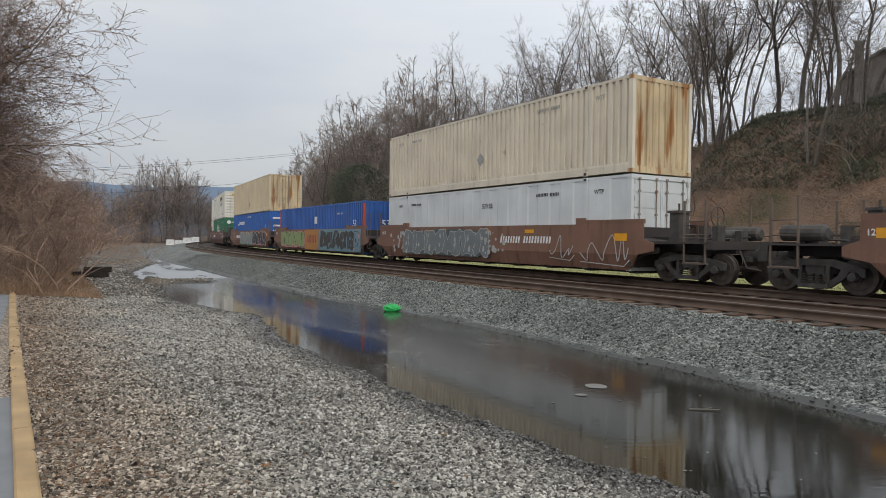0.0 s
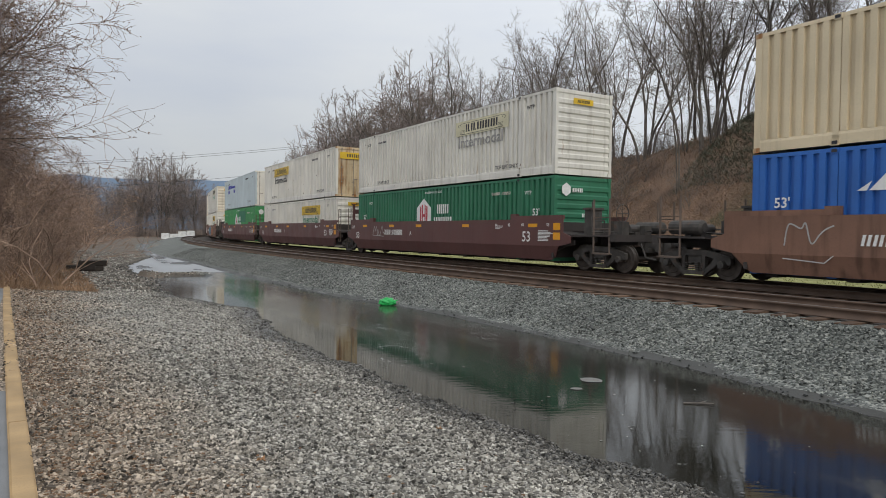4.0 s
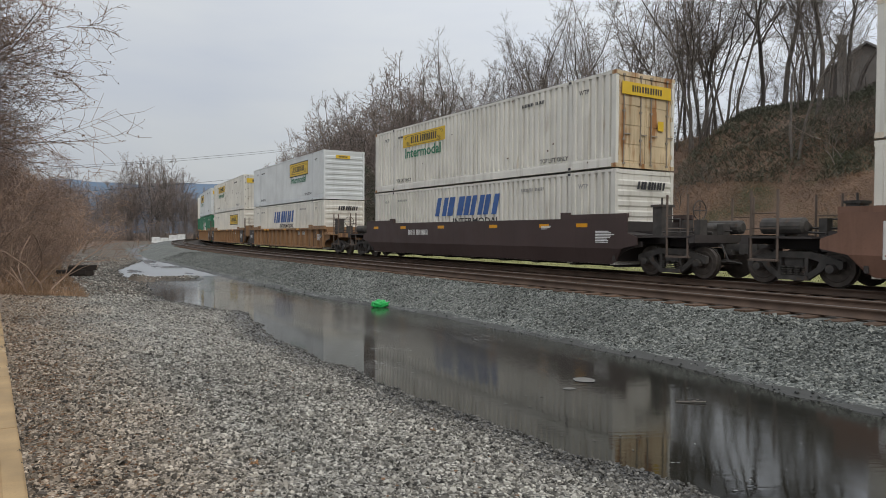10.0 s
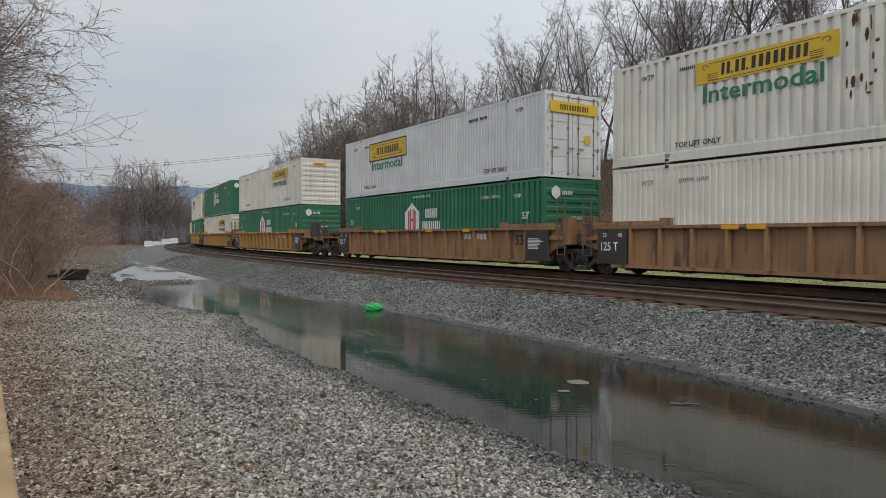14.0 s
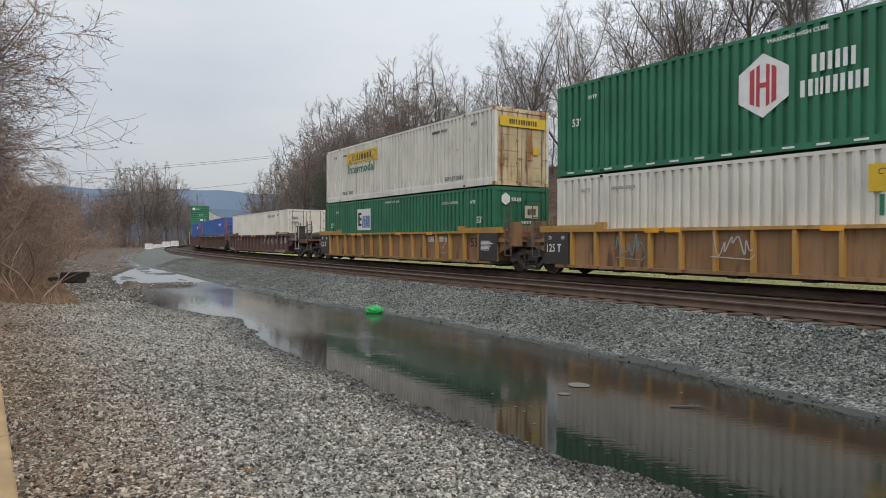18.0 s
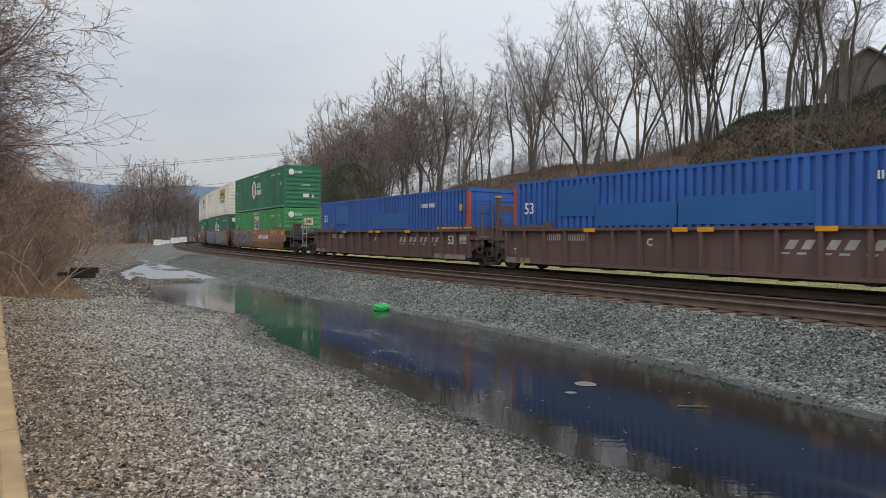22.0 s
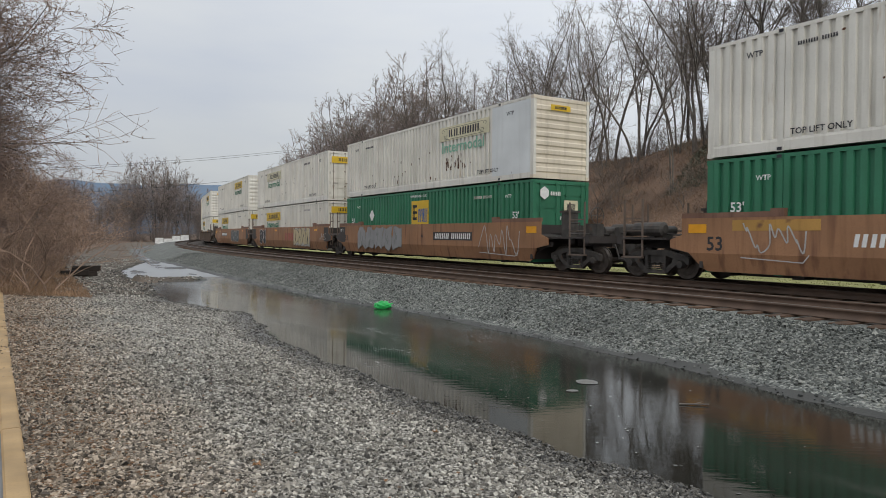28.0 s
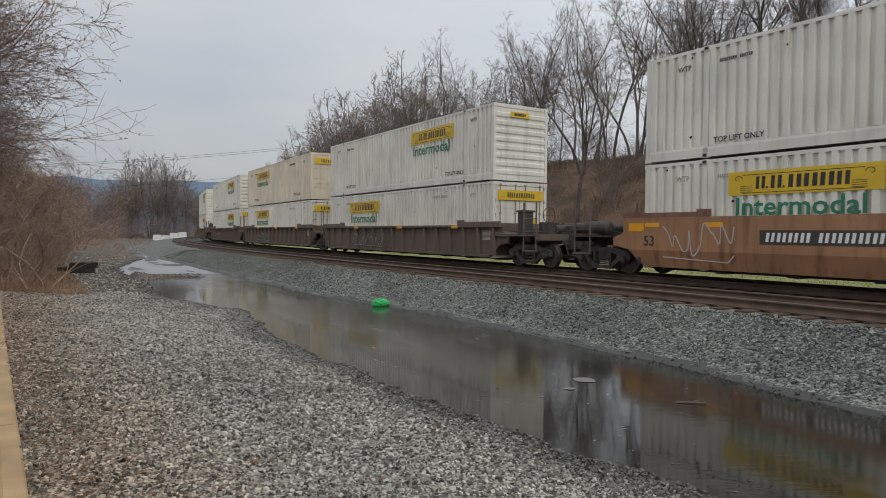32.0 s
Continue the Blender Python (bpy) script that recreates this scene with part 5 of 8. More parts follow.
def hunt(label, end, x0, tone=P_YELLOW, ink=P_INKG, framed=False, coat=P_WHITE, skin="wavy", doors_coat=None, low=False, rise=0.0):
    ob = container(label, coat, end, skin, doors_coat=doors_coat)
    jb_mark(ob, x0, tone, ink, framed, rise=rise)
    small_print(ob, P_FADE if low else P_INK, lift=not low)
    if coat is P_WHITE:
        scars(ob, -7.6, 7.6, 0.2, 2.75, 8, len(TRAIN) * 7 + len(label), 0.07)
    if end == "doors":
        end_panel(ob, 2.2, 2.58, -1.08, 1.08, P_YELLOW, "yellow panel across the doors")
        end_panel(ob, 1.2, 1.5, 0.5, 0.76, P_YELLOW, marks=False)
    else:
        end_panel(ob, 2.42, 2.62, -0.55, 0.35, P_YELLOW, "small yellow panel")
    return ob


def hub(label, end, coat=P_GREEN, mark=True):
    ob = container(label, coat, end, "crimp")
    if mark:
        hub_mark(ob)
    y = -BOX_W / 2 - 0.006
    word_on(ob, "53'", 6.9, 1.55, 0.34, y, P_INKW)
    word_on(ob, "53'", -7.4, 1.55, 0.34, y, P_INKW)
    word_on(ob, "WARNING HIGH CUBE", -0.8, 2.62, 0.14, y, P_INKW)
    glyphs(ob, (0.2, -0.06, 0.2, -0.06, 0.2, -0.06, 0.2, -0.2, 0.2, -0.06, 0.2, -0.06, 0.2, -0.06, 0.2), 4.4, 5.6, 2.34, 2.45, y, P_INKWD)
    word_on(ob, "WTP", 6.45, 2.3, 0.18, y, P_INKW)
    word_on(ob, "WTP", -6.7, 2.3, 0.18, y, P_INKW)
    if mark and coat is P_GREEN:
        for i in range(20):
            plate(ob, "marker_tape", -7.6 + i * 0.8, -7.3 + i * 0.8, 0.07, 0.12, y, P_INKW)
    x = BOX_L / 2 + 0.06
    if "hex" in _blocks:
        hang("emblem", _blocks["hex"], ob, P_INKW, pose(x, -1.02, 2.2, 0, 0, 90) @ Matrix.Diagonal((0.3, 1, 0.3, 1)), "small white hexagon emblem")
        glyphs(ob, (0.5, -0.12, 0.45, -0.12, 0.45), 0, 0.45, 0, 0.14, 0, P_INKW, at=pose(x, -0.55, 2.35, 0, 0, 90))
    glyphs(ob, (0.3, -0.12, 0.3, -0.12, 0.3, -0.12, 0.3), 0, 0.55, 0, 0.12, 0, P_INKW, at=pose(x, -0.1, 1.5, 0, 0, 90))
    plate(ob, "end_panel", x, x + 0.42, 0.7, 0.95, 0.0, P_INKW, facing=90.0)
    plate(ob, "end_panel", x, x + 0.16, 0.66, 0.9, 0.62, P_FADED, facing=90.0)
    return ob


def emp(label, end, x0, coat=P_GREEN, tone=P_INKW):
    ob = hub(label, end, coat, mark=False)
    box_mark(ob, x0, ground_tone=tone)
    end_panel(ob, 1.72, 2.2, 0.1, 0.75, P_FADED, marks=True)
    return ob


def scars(ob, x0, x1, z0, z1, n, seed, tall=0.25):
    """Torn and rusted spots on a side wall."""
    rnd = random.Random(seed)
    b = Build()
    for _ in range(n):
        x, z, w, h = rnd.uniform(x0, x1), rnd.uniform(z0, z1), rnd.uniform(0.015, 0.05), rnd.uniform(0.05, tall)
        b.slab([(x - w, z), (x - w * 0.4, z - h * 0.5), (x + w * 0.6, z - h * 0.4), (x + w, z + h * 0.1), (x + w * 0.5, z + h * 0.5), (x - w * 0.5, z + h * 0.45)], -BOX_W / 2 - 0.008, -BOX_W / 2 - 0.004)
    tagged(hang("rust_scar", b.data("rust_scars", P_SCAR), ob, label="torn rusty scars"), kind="stuff")


def diamond(ob, x, z, r=0.3, mat=P_FADE):
    hang("warning_diamond", Build().slab([(x - r, z), (x, z - r), (x + r, z), (x, z + r)], -BOX_W / 2 - 0.008, -BOX_W / 2 - 0.004).data("warning_diamond", mat), ob)


def consist():
    S, R = "smooth", "ribbed"
    # the tail of the car ahead
    c = well_car("rust-brown well car with a faded orange panel, leading", P_BROWN, S, False, True)
    mouldings(c, P_INKW)
    plate(c, "panel", -8.4, -7.8, 1.3, 1.52, -CAR_Y - 0.005, P_ORANGEREF)
    unit(-14.07, c)

    # three units with sprayed sides
    c = well_car("rust-brown well car covered in grey and white graffiti", P_BROWN, S, True, False)
    tag(c, -6.2, 1.0, 0.42, 1.62, "steel", "pale", 11, "slate", 7)
    bubbles(c, -7.6, -5.6, 0.55, 1.5, 26, 3, "pale")
    bubbles(c, 0.6, 2.2, 0.6, 1.5, 24, 4, "pale")
    bubbles(c, -5.5, 0.5, 0.5, 1.5, 22, 5, "haze")
    glyphs(c, (0.3, -0.1, 0.3, -0.1, 0.3, -0.1, 0.3, -0.3, 0.3, -0.1, 0.3, -0.1, 0.3, -0.1, 0.3, -0.1, 0.3), 1.7, 4.6, 1.06, 1.3, -CAR_Y - 0.005, P_INKW, 0.2)
    tag(c, 4.5, 5.9, 0.5, 1.5, "grey", "white", 12, None, 2, loose=True)
    tag(c, 6.05, 8.3, 0.4, 1.5, "grey", "white", 13, None, 3, loose=True)
    reflectors(c, (0.5, 3.2, -4.0), P_ORANGEREF)
    plate(c, "panel", 7.6, 8.1, 1.18, 1.4, -CAR_Y - 0.014, P_ORANGEREF)
    word_on(c, "125 T", -8.5, 1.36, 0.2, -CAR_Y - 0.006, P_INKW)
    lo = container("cool white container with smooth flush panels and double doors", P_GREY, "doors", "flat")
    small_print(lo, P_INK, lift=False)
    word_on(lo, "53/102", 0.2, 2.1, 0.26, -BOX_W / 2 - 0.006, P_INK)
    up = container("cream container with rust running down its corrugated end", P_CREAM2, "plain", "wavy", doors_coat=P_RUSTY)
    diamond(up, 0.05, 1.1, 0.26)
    small_print(up, P_FADE, lift=False)
    unit(9.33, c, lo, up)

    c = well_car("rust-brown well car sprayed with green, orange and blue lettering", P_BROWN, S, False, False)
    tag(c, -7.2, -1.6, 0.42, 1.62, "lime", "umber", 21, "pink", 4)
    plate(c, "sprayed_panel", -1.55, 1.15, 0.38, 1.66, -CAR_Y - 0.004, SPRAY["orange"])
    glyphs(c, (0.5, -0.15, 0.5, -0.15, 0.6), -1.0, 0.7, 0.82, 1.32, -CAR_Y - 0.008, SPRAY["red"], 0.0)
    plate(c, "sprayed_panel", 1.2, 8.1, 0.38, 1.66, -CAR_Y - 0.004, SPRAY["sky"])
    tag(c, 1.4, 7.2, 0.40, 1.64, "umber", "sky", 23, None, 5)
    tag(c, 7.0, 8.1, 0.5, 1.55, "sky", "umber", 22, None, 1)
    bubbles(c, 6.6, 8.2, 0.5, 1.5, 12, 6, "pink")
    reflectors(c, (-3.2, 1.3, 4.9), P_ORANGEREF)
    word_on(c, "125 T", -8.5, 1.36, 0.2, -CAR_Y - 0.013, P_INKW)
    lo = container("blue container with red corner posts and white figures", P_BLUE, "plain", "crimp", posts=P_RED)
    word_on(lo, "53", 6.5, 1.5, 0.55, -BOX_W / 2 - 0.006, P_INKW)
    word_on(lo, "53", 0, 1.6, 0.55, -BOX_W / 2 - 0.006, P_INKW, facing=0.0).matrix_basis = pose(BOX_L / 2 + 0.01, -0.25, 1.5, 0, 0, 90)
    plate(lo, "patch", BOX_L / 2 + 0.01, BOX_L / 2 + 0.5, 0.85, 1.3, -0.25, P_INKW, facing=90.0)
    plate(lo, "patch", 6.6, 7.1, 0.9, 1.3, -BOX_W / 2 - 0.005, P_INKW)
    plate(lo, "patch", -0.12, 0.37, 1.75, 2.2, -BOX_W / 2 - 0.005, P_INKW)
    glyphs(lo, (0.2, -0.06, 0.2, -0.06, 0.2, -0.2, 0.2, -0.06, 0.2), 4.0, 4.9, 2.24, 2.34, -BOX_W / 2 - 0.006, P_INKWD)
    unit(28.57, c, lo)

    c = well_car("rust-brown well car with black, white and mint graffiti", P_BROWN, S, False, True)
    tag(c, -3.4, 2.5, 0.42, 1.62, "grey", "haze", 31, "mint", 4)
    tag(c, 2.4, 7.8, 0.42, 1.66, "black", "pale", 32, "pink", 4)
    tag(c, -7.2, -5.9, 0.6, 1.55, "grey", "white", 33, None, 2, loose=True)
    glyphs(c, (0.3, -0.1, 0.3, -0.1, 0.3, -0.1, 0.3, -0.3, 0.3, -0.1, 0.3, -0.1, 0.3, -0.1, 0.3), -5.4, -3.4, 1.02, 1.26, -CAR_Y - 0.015, P_INKW, 0.2)
    reflectors(c, (-2.9, 0.4, 4.9), P_ORANGEREF, -CAR_Y - 0.016)
    plate(c, "panel", 7.95, 8.4, 1.2, 1.45, -CAR_Y - 0.014, P_ORANGEREF)
    lo = container("deep blue container with white lettering on its doors", P_BLUE2, "doors", "crimp")
    y = -BOX_W / 2 - 0.006
    glyphs(lo, (0.4, -0.1, 0.15, -0.1, 0.3, -0.1, 0.35, -0.1, 0.35, -0.1, 0.35, -0.1, 0.4, -0.1, 0.35, -0.1, 0.35), -4.6, -2.3, 1.95, 2.25, y, P_INKW)
    hang("mark", Build().slab([(-5.35, 1.92), (-4.75, 1.92), (-4.95, 2.35)], y - 0.002, y + 0.002).slab([(-5.6, 1.92), (-5.4, 1.92), (-5.3, 2.12)], y - 0.002, y + 0.002).data("mark", P_INKW), lo)
    word_on(lo, "WARNING HIGH CUBE", -1.0, 2.55, 0.16, y, P_INKW)
    word_on(lo, "WTP", 5.2, 2.3, 0.2, y, P_INKW)
    word_on(lo, "53'", 6.6, 1.6, 0.34, y, P_INKW)
    word_on(lo, "53'", -7.5, 1.6, 0.34, y, P_INKW)
    for yy, z, w in ((-1.0, 2.3, 0.6), (-0.95, 1.7, 0.7), (0.3, 2.3, 0.6), (0.25, 2.0, 0.6), (-1.0, 1.3, 0.3), (0.4, 1.2, 0.5)):
        plate(lo, "door_lettering", BOX_L / 2 + 0.04, BOX_L / 2 + 0.04 + w, z, z + 0.14, yy, P_INKW, facing=90.0)
    up = container("cream container with rusty double doors", P_CREAM, "doors", doors_coat=P_RUSTY)
    diamond(up, 0.0, 0.75, 0.26)
    word_on(up, "WTP", 5.6, 2.35, 0.2, y, P_FADE)
    unit(48.11, c, lo, up)

    # maroon three-pack
    marks = (4.3, 5.2, 6.2)
    spec = ((71.58, True, False), (91.05, False, False), (110.36, False, True))
    boxes = [
        (hub("green container with white emblem and lettering", "ribs"), hunt("off-white container with a faded yellow panel and ribbed end", "ribs", 1.75, P_FADED, P_FADE)),
        (hunt("streaked white container with a yellow panel and green lettering", "ribs", 1.66, low=True), hunt("off-white container with rust-streaked doors and a yellow panel", "doors", -5.2, P_YELLOW, P_INK, doors_coat=P_RUSTY)),
    ]
    lo6 = hub("bright green container with a white house emblem", "ribs", P_LEAF)
    plate(lo6, "repaint_patch", 0.4, 3.7, 1.62, 2.6, -BOX_W / 2 - 0.003, P_GREENDARK)
    up6 = container("pale blue-white insulated container with smooth sides", P_ICE, "doors", "shallow", doors_coat=P_CLEAN)
    y = -BOX_W / 2 - 0.006
    glyphs(up6, (0.5, -0.08, 0.3, -0.08, 0.3, -0.08, 0.2, -0.08, 0.5, -0.08, 0.5, -0.08, 0.4, -0.08, 0.4), -5.75, -3.7, 1.98, 2.3, y, P_INKV, 0.2)
    glyphs(up6, (0.3, -0.06, 0.3, -0.06, 0.1, -0.06, 0.3, -0.06, 0.3, -0.06, 0.3, -0.06, 0.2, -0.06, 0.3, -0.25, 0.1, -0.06, 0.3, -0.06, 0.3), -3.55, -1.8, 2.0, 2.2, y, P_INKV)
    for cx in (-5.5, -5.05, -2.45, -2.0):
        hang("dot", Build().slab([(cx + 0.19 * math.cos(i * 0.5236), 1.68 + 0.19 * math.sin(i * 0.5236)) for i in range(12)], y - 0.002, y + 0.002).data("dot", P_INKV), up6)
    small_print(up6, P_INK)
    boxes.append((lo6, up6))
    for (at, first, last), (lo, up) in zip(spec, boxes):
        c = well_car("maroon well car with white stencils and orange reflectors", P_MAROON, S, first, last)
        mouldings(c)
        glyphs(c, (0.3, -0.1, 0.3, -0.1, 0.3, -0.3, 0.3, -0.1, 0.3, -0.1, 0.3, -0.1, 0.3, -0.1, 0.3), -4.5, -2.65, 1.05, 1.3, -CAR_Y - 0.005, P_INKW)
        reflectors(c, (-7.1, -4.0, -1.3, 2.6, 6.9))
        for z in (1.32, 1.0):
            plate(c, "panel", 8.25, 8.6, z, z + 0.24, -CAR_Y - 0.005, P_ORANGEREF)
        for x, w in ((4.9, "40"), (5.7, "45"), (6.5, "48"), (7.9, "53")):
            word_on(c, w, x, 1.45, 0.15, -CAR_Y - 0.005, P_INKW)
        word_on(c, "C" if first is False and not last else "A", -1.9, 1.05, 0.26, -CAR_Y - 0.005, P_INKW)
        if first:
            tag(c, -5.9, -4.4, 0.95, 1.55, "white", "white", 41, None, 3, loose=True)
        unit(at, c, lo, up)

    # two single cars
    c = well_car("rust-brown well car with pale blue graffiti and an orange panel", P_BROWN, S, True, True)
    tag(c, -2.7, 1.5, 0.4, 1.64, "azure", "umber", 51, "pink", 3)
    plate(c, "sprayed_panel", 1.56, 4.2, 0.55, 1.3, -CAR_Y - 0.004, SPRAY["orange"])
    glyphs(c, (0.5, -0.12, 0.5, -0.12, 0.6), 2.0, 3.8, 0.7, 1.2, -CAR_Y - 0.008, SPRAY["red"])
    plate(c, "sprayed_panel", -7.8, -6.6, 0.7, 1.5, -CAR_Y - 0.004, SPRAY["white"])
    tag(c, -7.8, -6.5, 0.7, 1.5, "white", "red", 52, None, 3, loose=True)
    tag(c, 5.4, 7.8, 0.45, 1.1, "white", "white", 53, None, 3, loose=True)
    glyphs(c, (0.3, -0.1, 0.3, -0.1, 0.3, -0.1, 0.3, -0.3, 0.3, -0.1, 0.3, -0.1, 0.3, -0.1, 0.3), -5.3, -3.0, 1.0, 1.24, -CAR_Y - 0.005, P_INKWD, 0.1)
    reflectors(c, (-4.6, -0.6, 2.0, 5.2), P_ORANGEREF, -CAR_Y - 0.014)
    unit(133.81, c, hunt("white container with a yellow panel and ribbed end", "ribs", 1.62, coat=P_CLEAN, low=True), hunt("off-white container with a faded panel and rusty ribbed end", "ribs", 1.7, P_FADED, P_INKGF, rise=0.2, doors_coat=P_CREAM2))

    c = well_car("dark umber well car with small white stencils", P_UMBER, S, True, True)
    glyphs(c, (0.3, -0.1, 0.3, -0.1, 0.3, -0.3, 0.3, -0.1, 0.3, -0.1, 0.3, -0.1, 0.3, -0.1, 0.3), -4.35, -2.65, 1.15, 1.38, -CAR_Y - 0.005, P_INKW)
    reflectors(c, (-7.9, -5.1, -1.8, 1.9, 4.8, 6.6))
    mouldings(c, num="", heavy="")
    lo = container("off-white container with large blue lettering", P_WHITE, "ribs")
    swift_mark(lo)
    small_print(lo, P_FADE, lift=False)
    glyphs(lo, (1.0, -0.12, 1.3, -0.12, 0.4, -0.12, 0.95, -0.1, 1.0), 0, 1.2, 0, 0.24, 0, P_INK, 0.2, at=pose(BOX_L / 2 + 0.05, -0.4, 2.3, 0, 0, 90))
    unit(157.2, c, lo, hunt("white container with a yellow panel and rust-stained doors", "doors", -5.2, doors_coat=P_RUSTY))

    # tan ribbed three-pack
    def tan(first, last, label="tan ribbed well car with faded stencils"):
        c = well_car(label, P_TAN, R, first, last, P_TANTRIM if at > 230 else P_TAN)
        mouldings(c, P_INK, ribbed=True, heavy="")
        reflectors(c, (-4.3, -3.6, 0.6, 3.4), P_ORANGEREF, -CAR_Y - 0.004, RIB_TOP - 0.01)
        for x0, x1 in ((7.3, 8.5), (-8.5, -7.35)):
            if at < 195 and x0 > 0:
                continue
            plate(c, "black_panel", x0, x1, SIDE_LOW + 0.1, RIB_TOP - 0.1, -CAR_Y - 0.002, P_DARK, "black stencil panel")
        word_on(c, "125 T", -8.42, 0.8, 0.36, -CAR_Y - 0.008, P_INKW, 0.85)
        word_on(c, "53", -8.3, 1.2, 0.16, -CAR_Y - 0.008, P_INKW)
        word_on(c, "48", -7.7, 1.2, 0.16, -CAR_Y - 0.008, P_INKW)
        bars(c, 7.45, 1.12, 8, P_INKW, -CAR_Y - 0.008, 0.8, 0.026)
        glyphs(c, (0.3, -0.1, 0.3, -0.1, 0.3, -0.3, 0.3, -0.1, 0.3, -0.1, 0.3, -0.1, 0.3, -0.1, 0.3), 3.3, 4.8, 1.1, 1.32, -CAR_Y + 0.144, P_INKW)
        return c

    at = 180.39
    lo = container("off-white container with large blue lettering", P_WHITE, "ribs")
    swift_mark(lo)
    small_print(lo, P_FADE, lift=False)
    glyphs(lo, (1.0, -0.12, 1.3, -0.12, 0.4, -0.12, 0.95, -0.1, 1.0), 0, 1.2, 0, 0.24, 0, P_INK, 0.2, at=pose(BOX_L / 2 + 0.05, -0.4, 2.3, 0, 0, 90))
    unit(at, tan(True, False), lo, hunt("clean white container with a framed yellow panel", "ribs", 1.5, framed=True, coat=P_GREY, skin="fine"))
    at = 200.02
    lo = container("clean white container with a large framed yellow panel", P_CLEAN, "ribs", "fine")
    jb_mark(lo, 1.5, framed=True, word=False)
    small_print(lo, P_FADE, lift=False)
    end_panel(lo, 2.42, 2.62, 0.2, 0.95, P_YELLOW)
    up = hunt("dented white container with torn rusty spots", "doors", -5.2)
    scars(up, -1.4, -0.75, 0.9, 2.7, 16, 5, 0.3)
    scars(up, 0.2, 7.0, 0.5, 1.9, 12, 6, 0.2)
    unit(at, tan(False, False), lo, up)
    at = 219.21
    unit(at, tan(False, True), hub("green container with white emblem and lettering", "ribs"), hunt("clean white container with a framed yellow panel and doors", "doors", -5.13, framed=True, coat=P_GREY, skin="fine"))

    # yellow-tan three-pack
    at = 242.3
    unit(at, tan(True, False, "yellow-tan ribbed well car with black panels"), hub("green container with white emblem and lettering", "ribs"), hunt("off-white container with a yellow panel", "ribs", 1.7))
    at = 261.63
    c = tan(False, False, "tan ribbed well car with small sprayed tags")
    tag(c, -5.4, -4.2, 0.6, 1.4, "mint", "sky", 61, None, 3, loose=True)
    tag(c, -2.2, -0.9, 0.7, 1.4, "white", "white", 62, None, 3, loose=True)
    unit(at, c, hunt("white container with a yellow panel and ribbed end", "ribs", 1.5, low=True), hub("green container with white hexagon emblem and doors leading", "doors"))
    at = 281.16
    c = tan(False, True, "yellow-tan ribbed well car with a white painted mark")
    tag(c, 4.6, 5.1, 0.6, 1.2, "white", "white", 63, None, 1, loose=True)
    unit(at, c, emp("green container with a white panel", "doors", -3.9), hunt("white container with a yellow panel and rust-streaked doors", "doors", -5.26, doors_coat=P_RUSTY))

    # dusty brown three-pack, single stacked
    def dusty(first, last, letter, x):
        c = well_car("dusty brown ribbed well car with white stencils", P_BNSF, R, first, last)
        glyphs(c, (0.9, -0.5, 0.9, -0.5, 0.9, -0.5, 0.9), 2.2, 5.7, 0.98, 1.2, -CAR_Y + 0.144, P_INKWD, 0.6)
        glyphs(c, (0.9, -0.5, 0.9, -0.5, 0.9, -0.5, 0.9), 2.1, 5.6, 0.86, 0.91, -CAR_Y + 0.144, P_INKWD, 0.4)
        word_on(c, letter, x, 1.0, 0.3, -CAR_Y + 0.144, P_INKW)
        mouldings(c, P_INKW, ribbed=True, heavy="")
        word_on(c, "125 T", -8.45, 0.62, 0.3, -CAR_Y + 0.144, P_INKWD, 0.85)
        glyphs(c, (0.3, -0.1, 0.3, -0.1, 0.3, -0.1, 0.3, -0.3, 0.3, -0.1, 0.3, -0.1, 0.3, -0.1, 0.3, -0.1, 0.3), -6.3, -4.4, 1.12, 1.34, -CAR_Y + 0.144, P_INKWD)
        reflectors(c, (-4.3, -0.9, -0.1, 3.0), P_ORANGEREF, -CAR_Y - 0.004, RIB_TOP - 0.01)
        for x0, x1 in ((6.3, 6.8), (7.0, 7.6), (8.0, 8.6)):
            plate(c, "reflector", x0, x1, RIB_TOP + 0.03, RIB_TOP + 0.1, -CAR_Y - 0.008, P_ORANGEREF)
        for xx, w in ((5.95, "45"), (6.83, "48"), (7.7, "53")):
            word_on(c, w, xx, RIB_TOP + 0.015, 0.12, -CAR_Y - 0.008, P_INKW)
        for x0, x1 in ((5.7, 8.1), (-8.3, -6.9)):
            plate(c, "worn_patch", x0, x1, SIDE_LOW + 0.005, SIDE_LOW + 0.2, -CAR_Y + 0.012, P_PRIMER, "bare primer patch")
        return c

    lo = container("white container with faint grey stencils and doors leading", P_CLEAN, "doors", "fine")
    word_on(lo, "WTP", 5.6, 2.5, 0.22, -BOX_W / 2 - 0.006, P_INK)
    glyphs(lo, (0.2, -0.06, 0.2, -0.06, 0.2, -0.06, 0.2, -0.2, 0.2, -0.06, 0.2, -0.06, 0.2), 3.2, 5.0, 2.45, 2.62, -BOX_W / 2 - 0.006, P_FADE)
    for z in (2.3, 2.0):
        plate(lo, "door_lettering", BOX_L / 2 + 0.04, BOX_L / 2 + 0.5, z, z + 0.11, -1.05, P_FADE, facing=90.0)
    unit(304.21, dusty(True, False, "B", -1.6), lo)
    for at, last, letter, x in ((323.66, False, "C", -1.9), (342.67, True, "A", -0.5)):
        lo = container("blue container with red corner posts and repainted patches", P_BLUE, "doors" if last else "ribs", "crimp", posts=P_RED)
        y = -BOX_W / 2 - 0.004
        plate(lo, "repaint_patch", -5.7, -3.95, 1.62, 2.6, y, P_BLUEDARK)
        plate(lo, "repaint_patch", -0.85, 2.9, 1.3, 2.05, y, P_BLUEDARK)
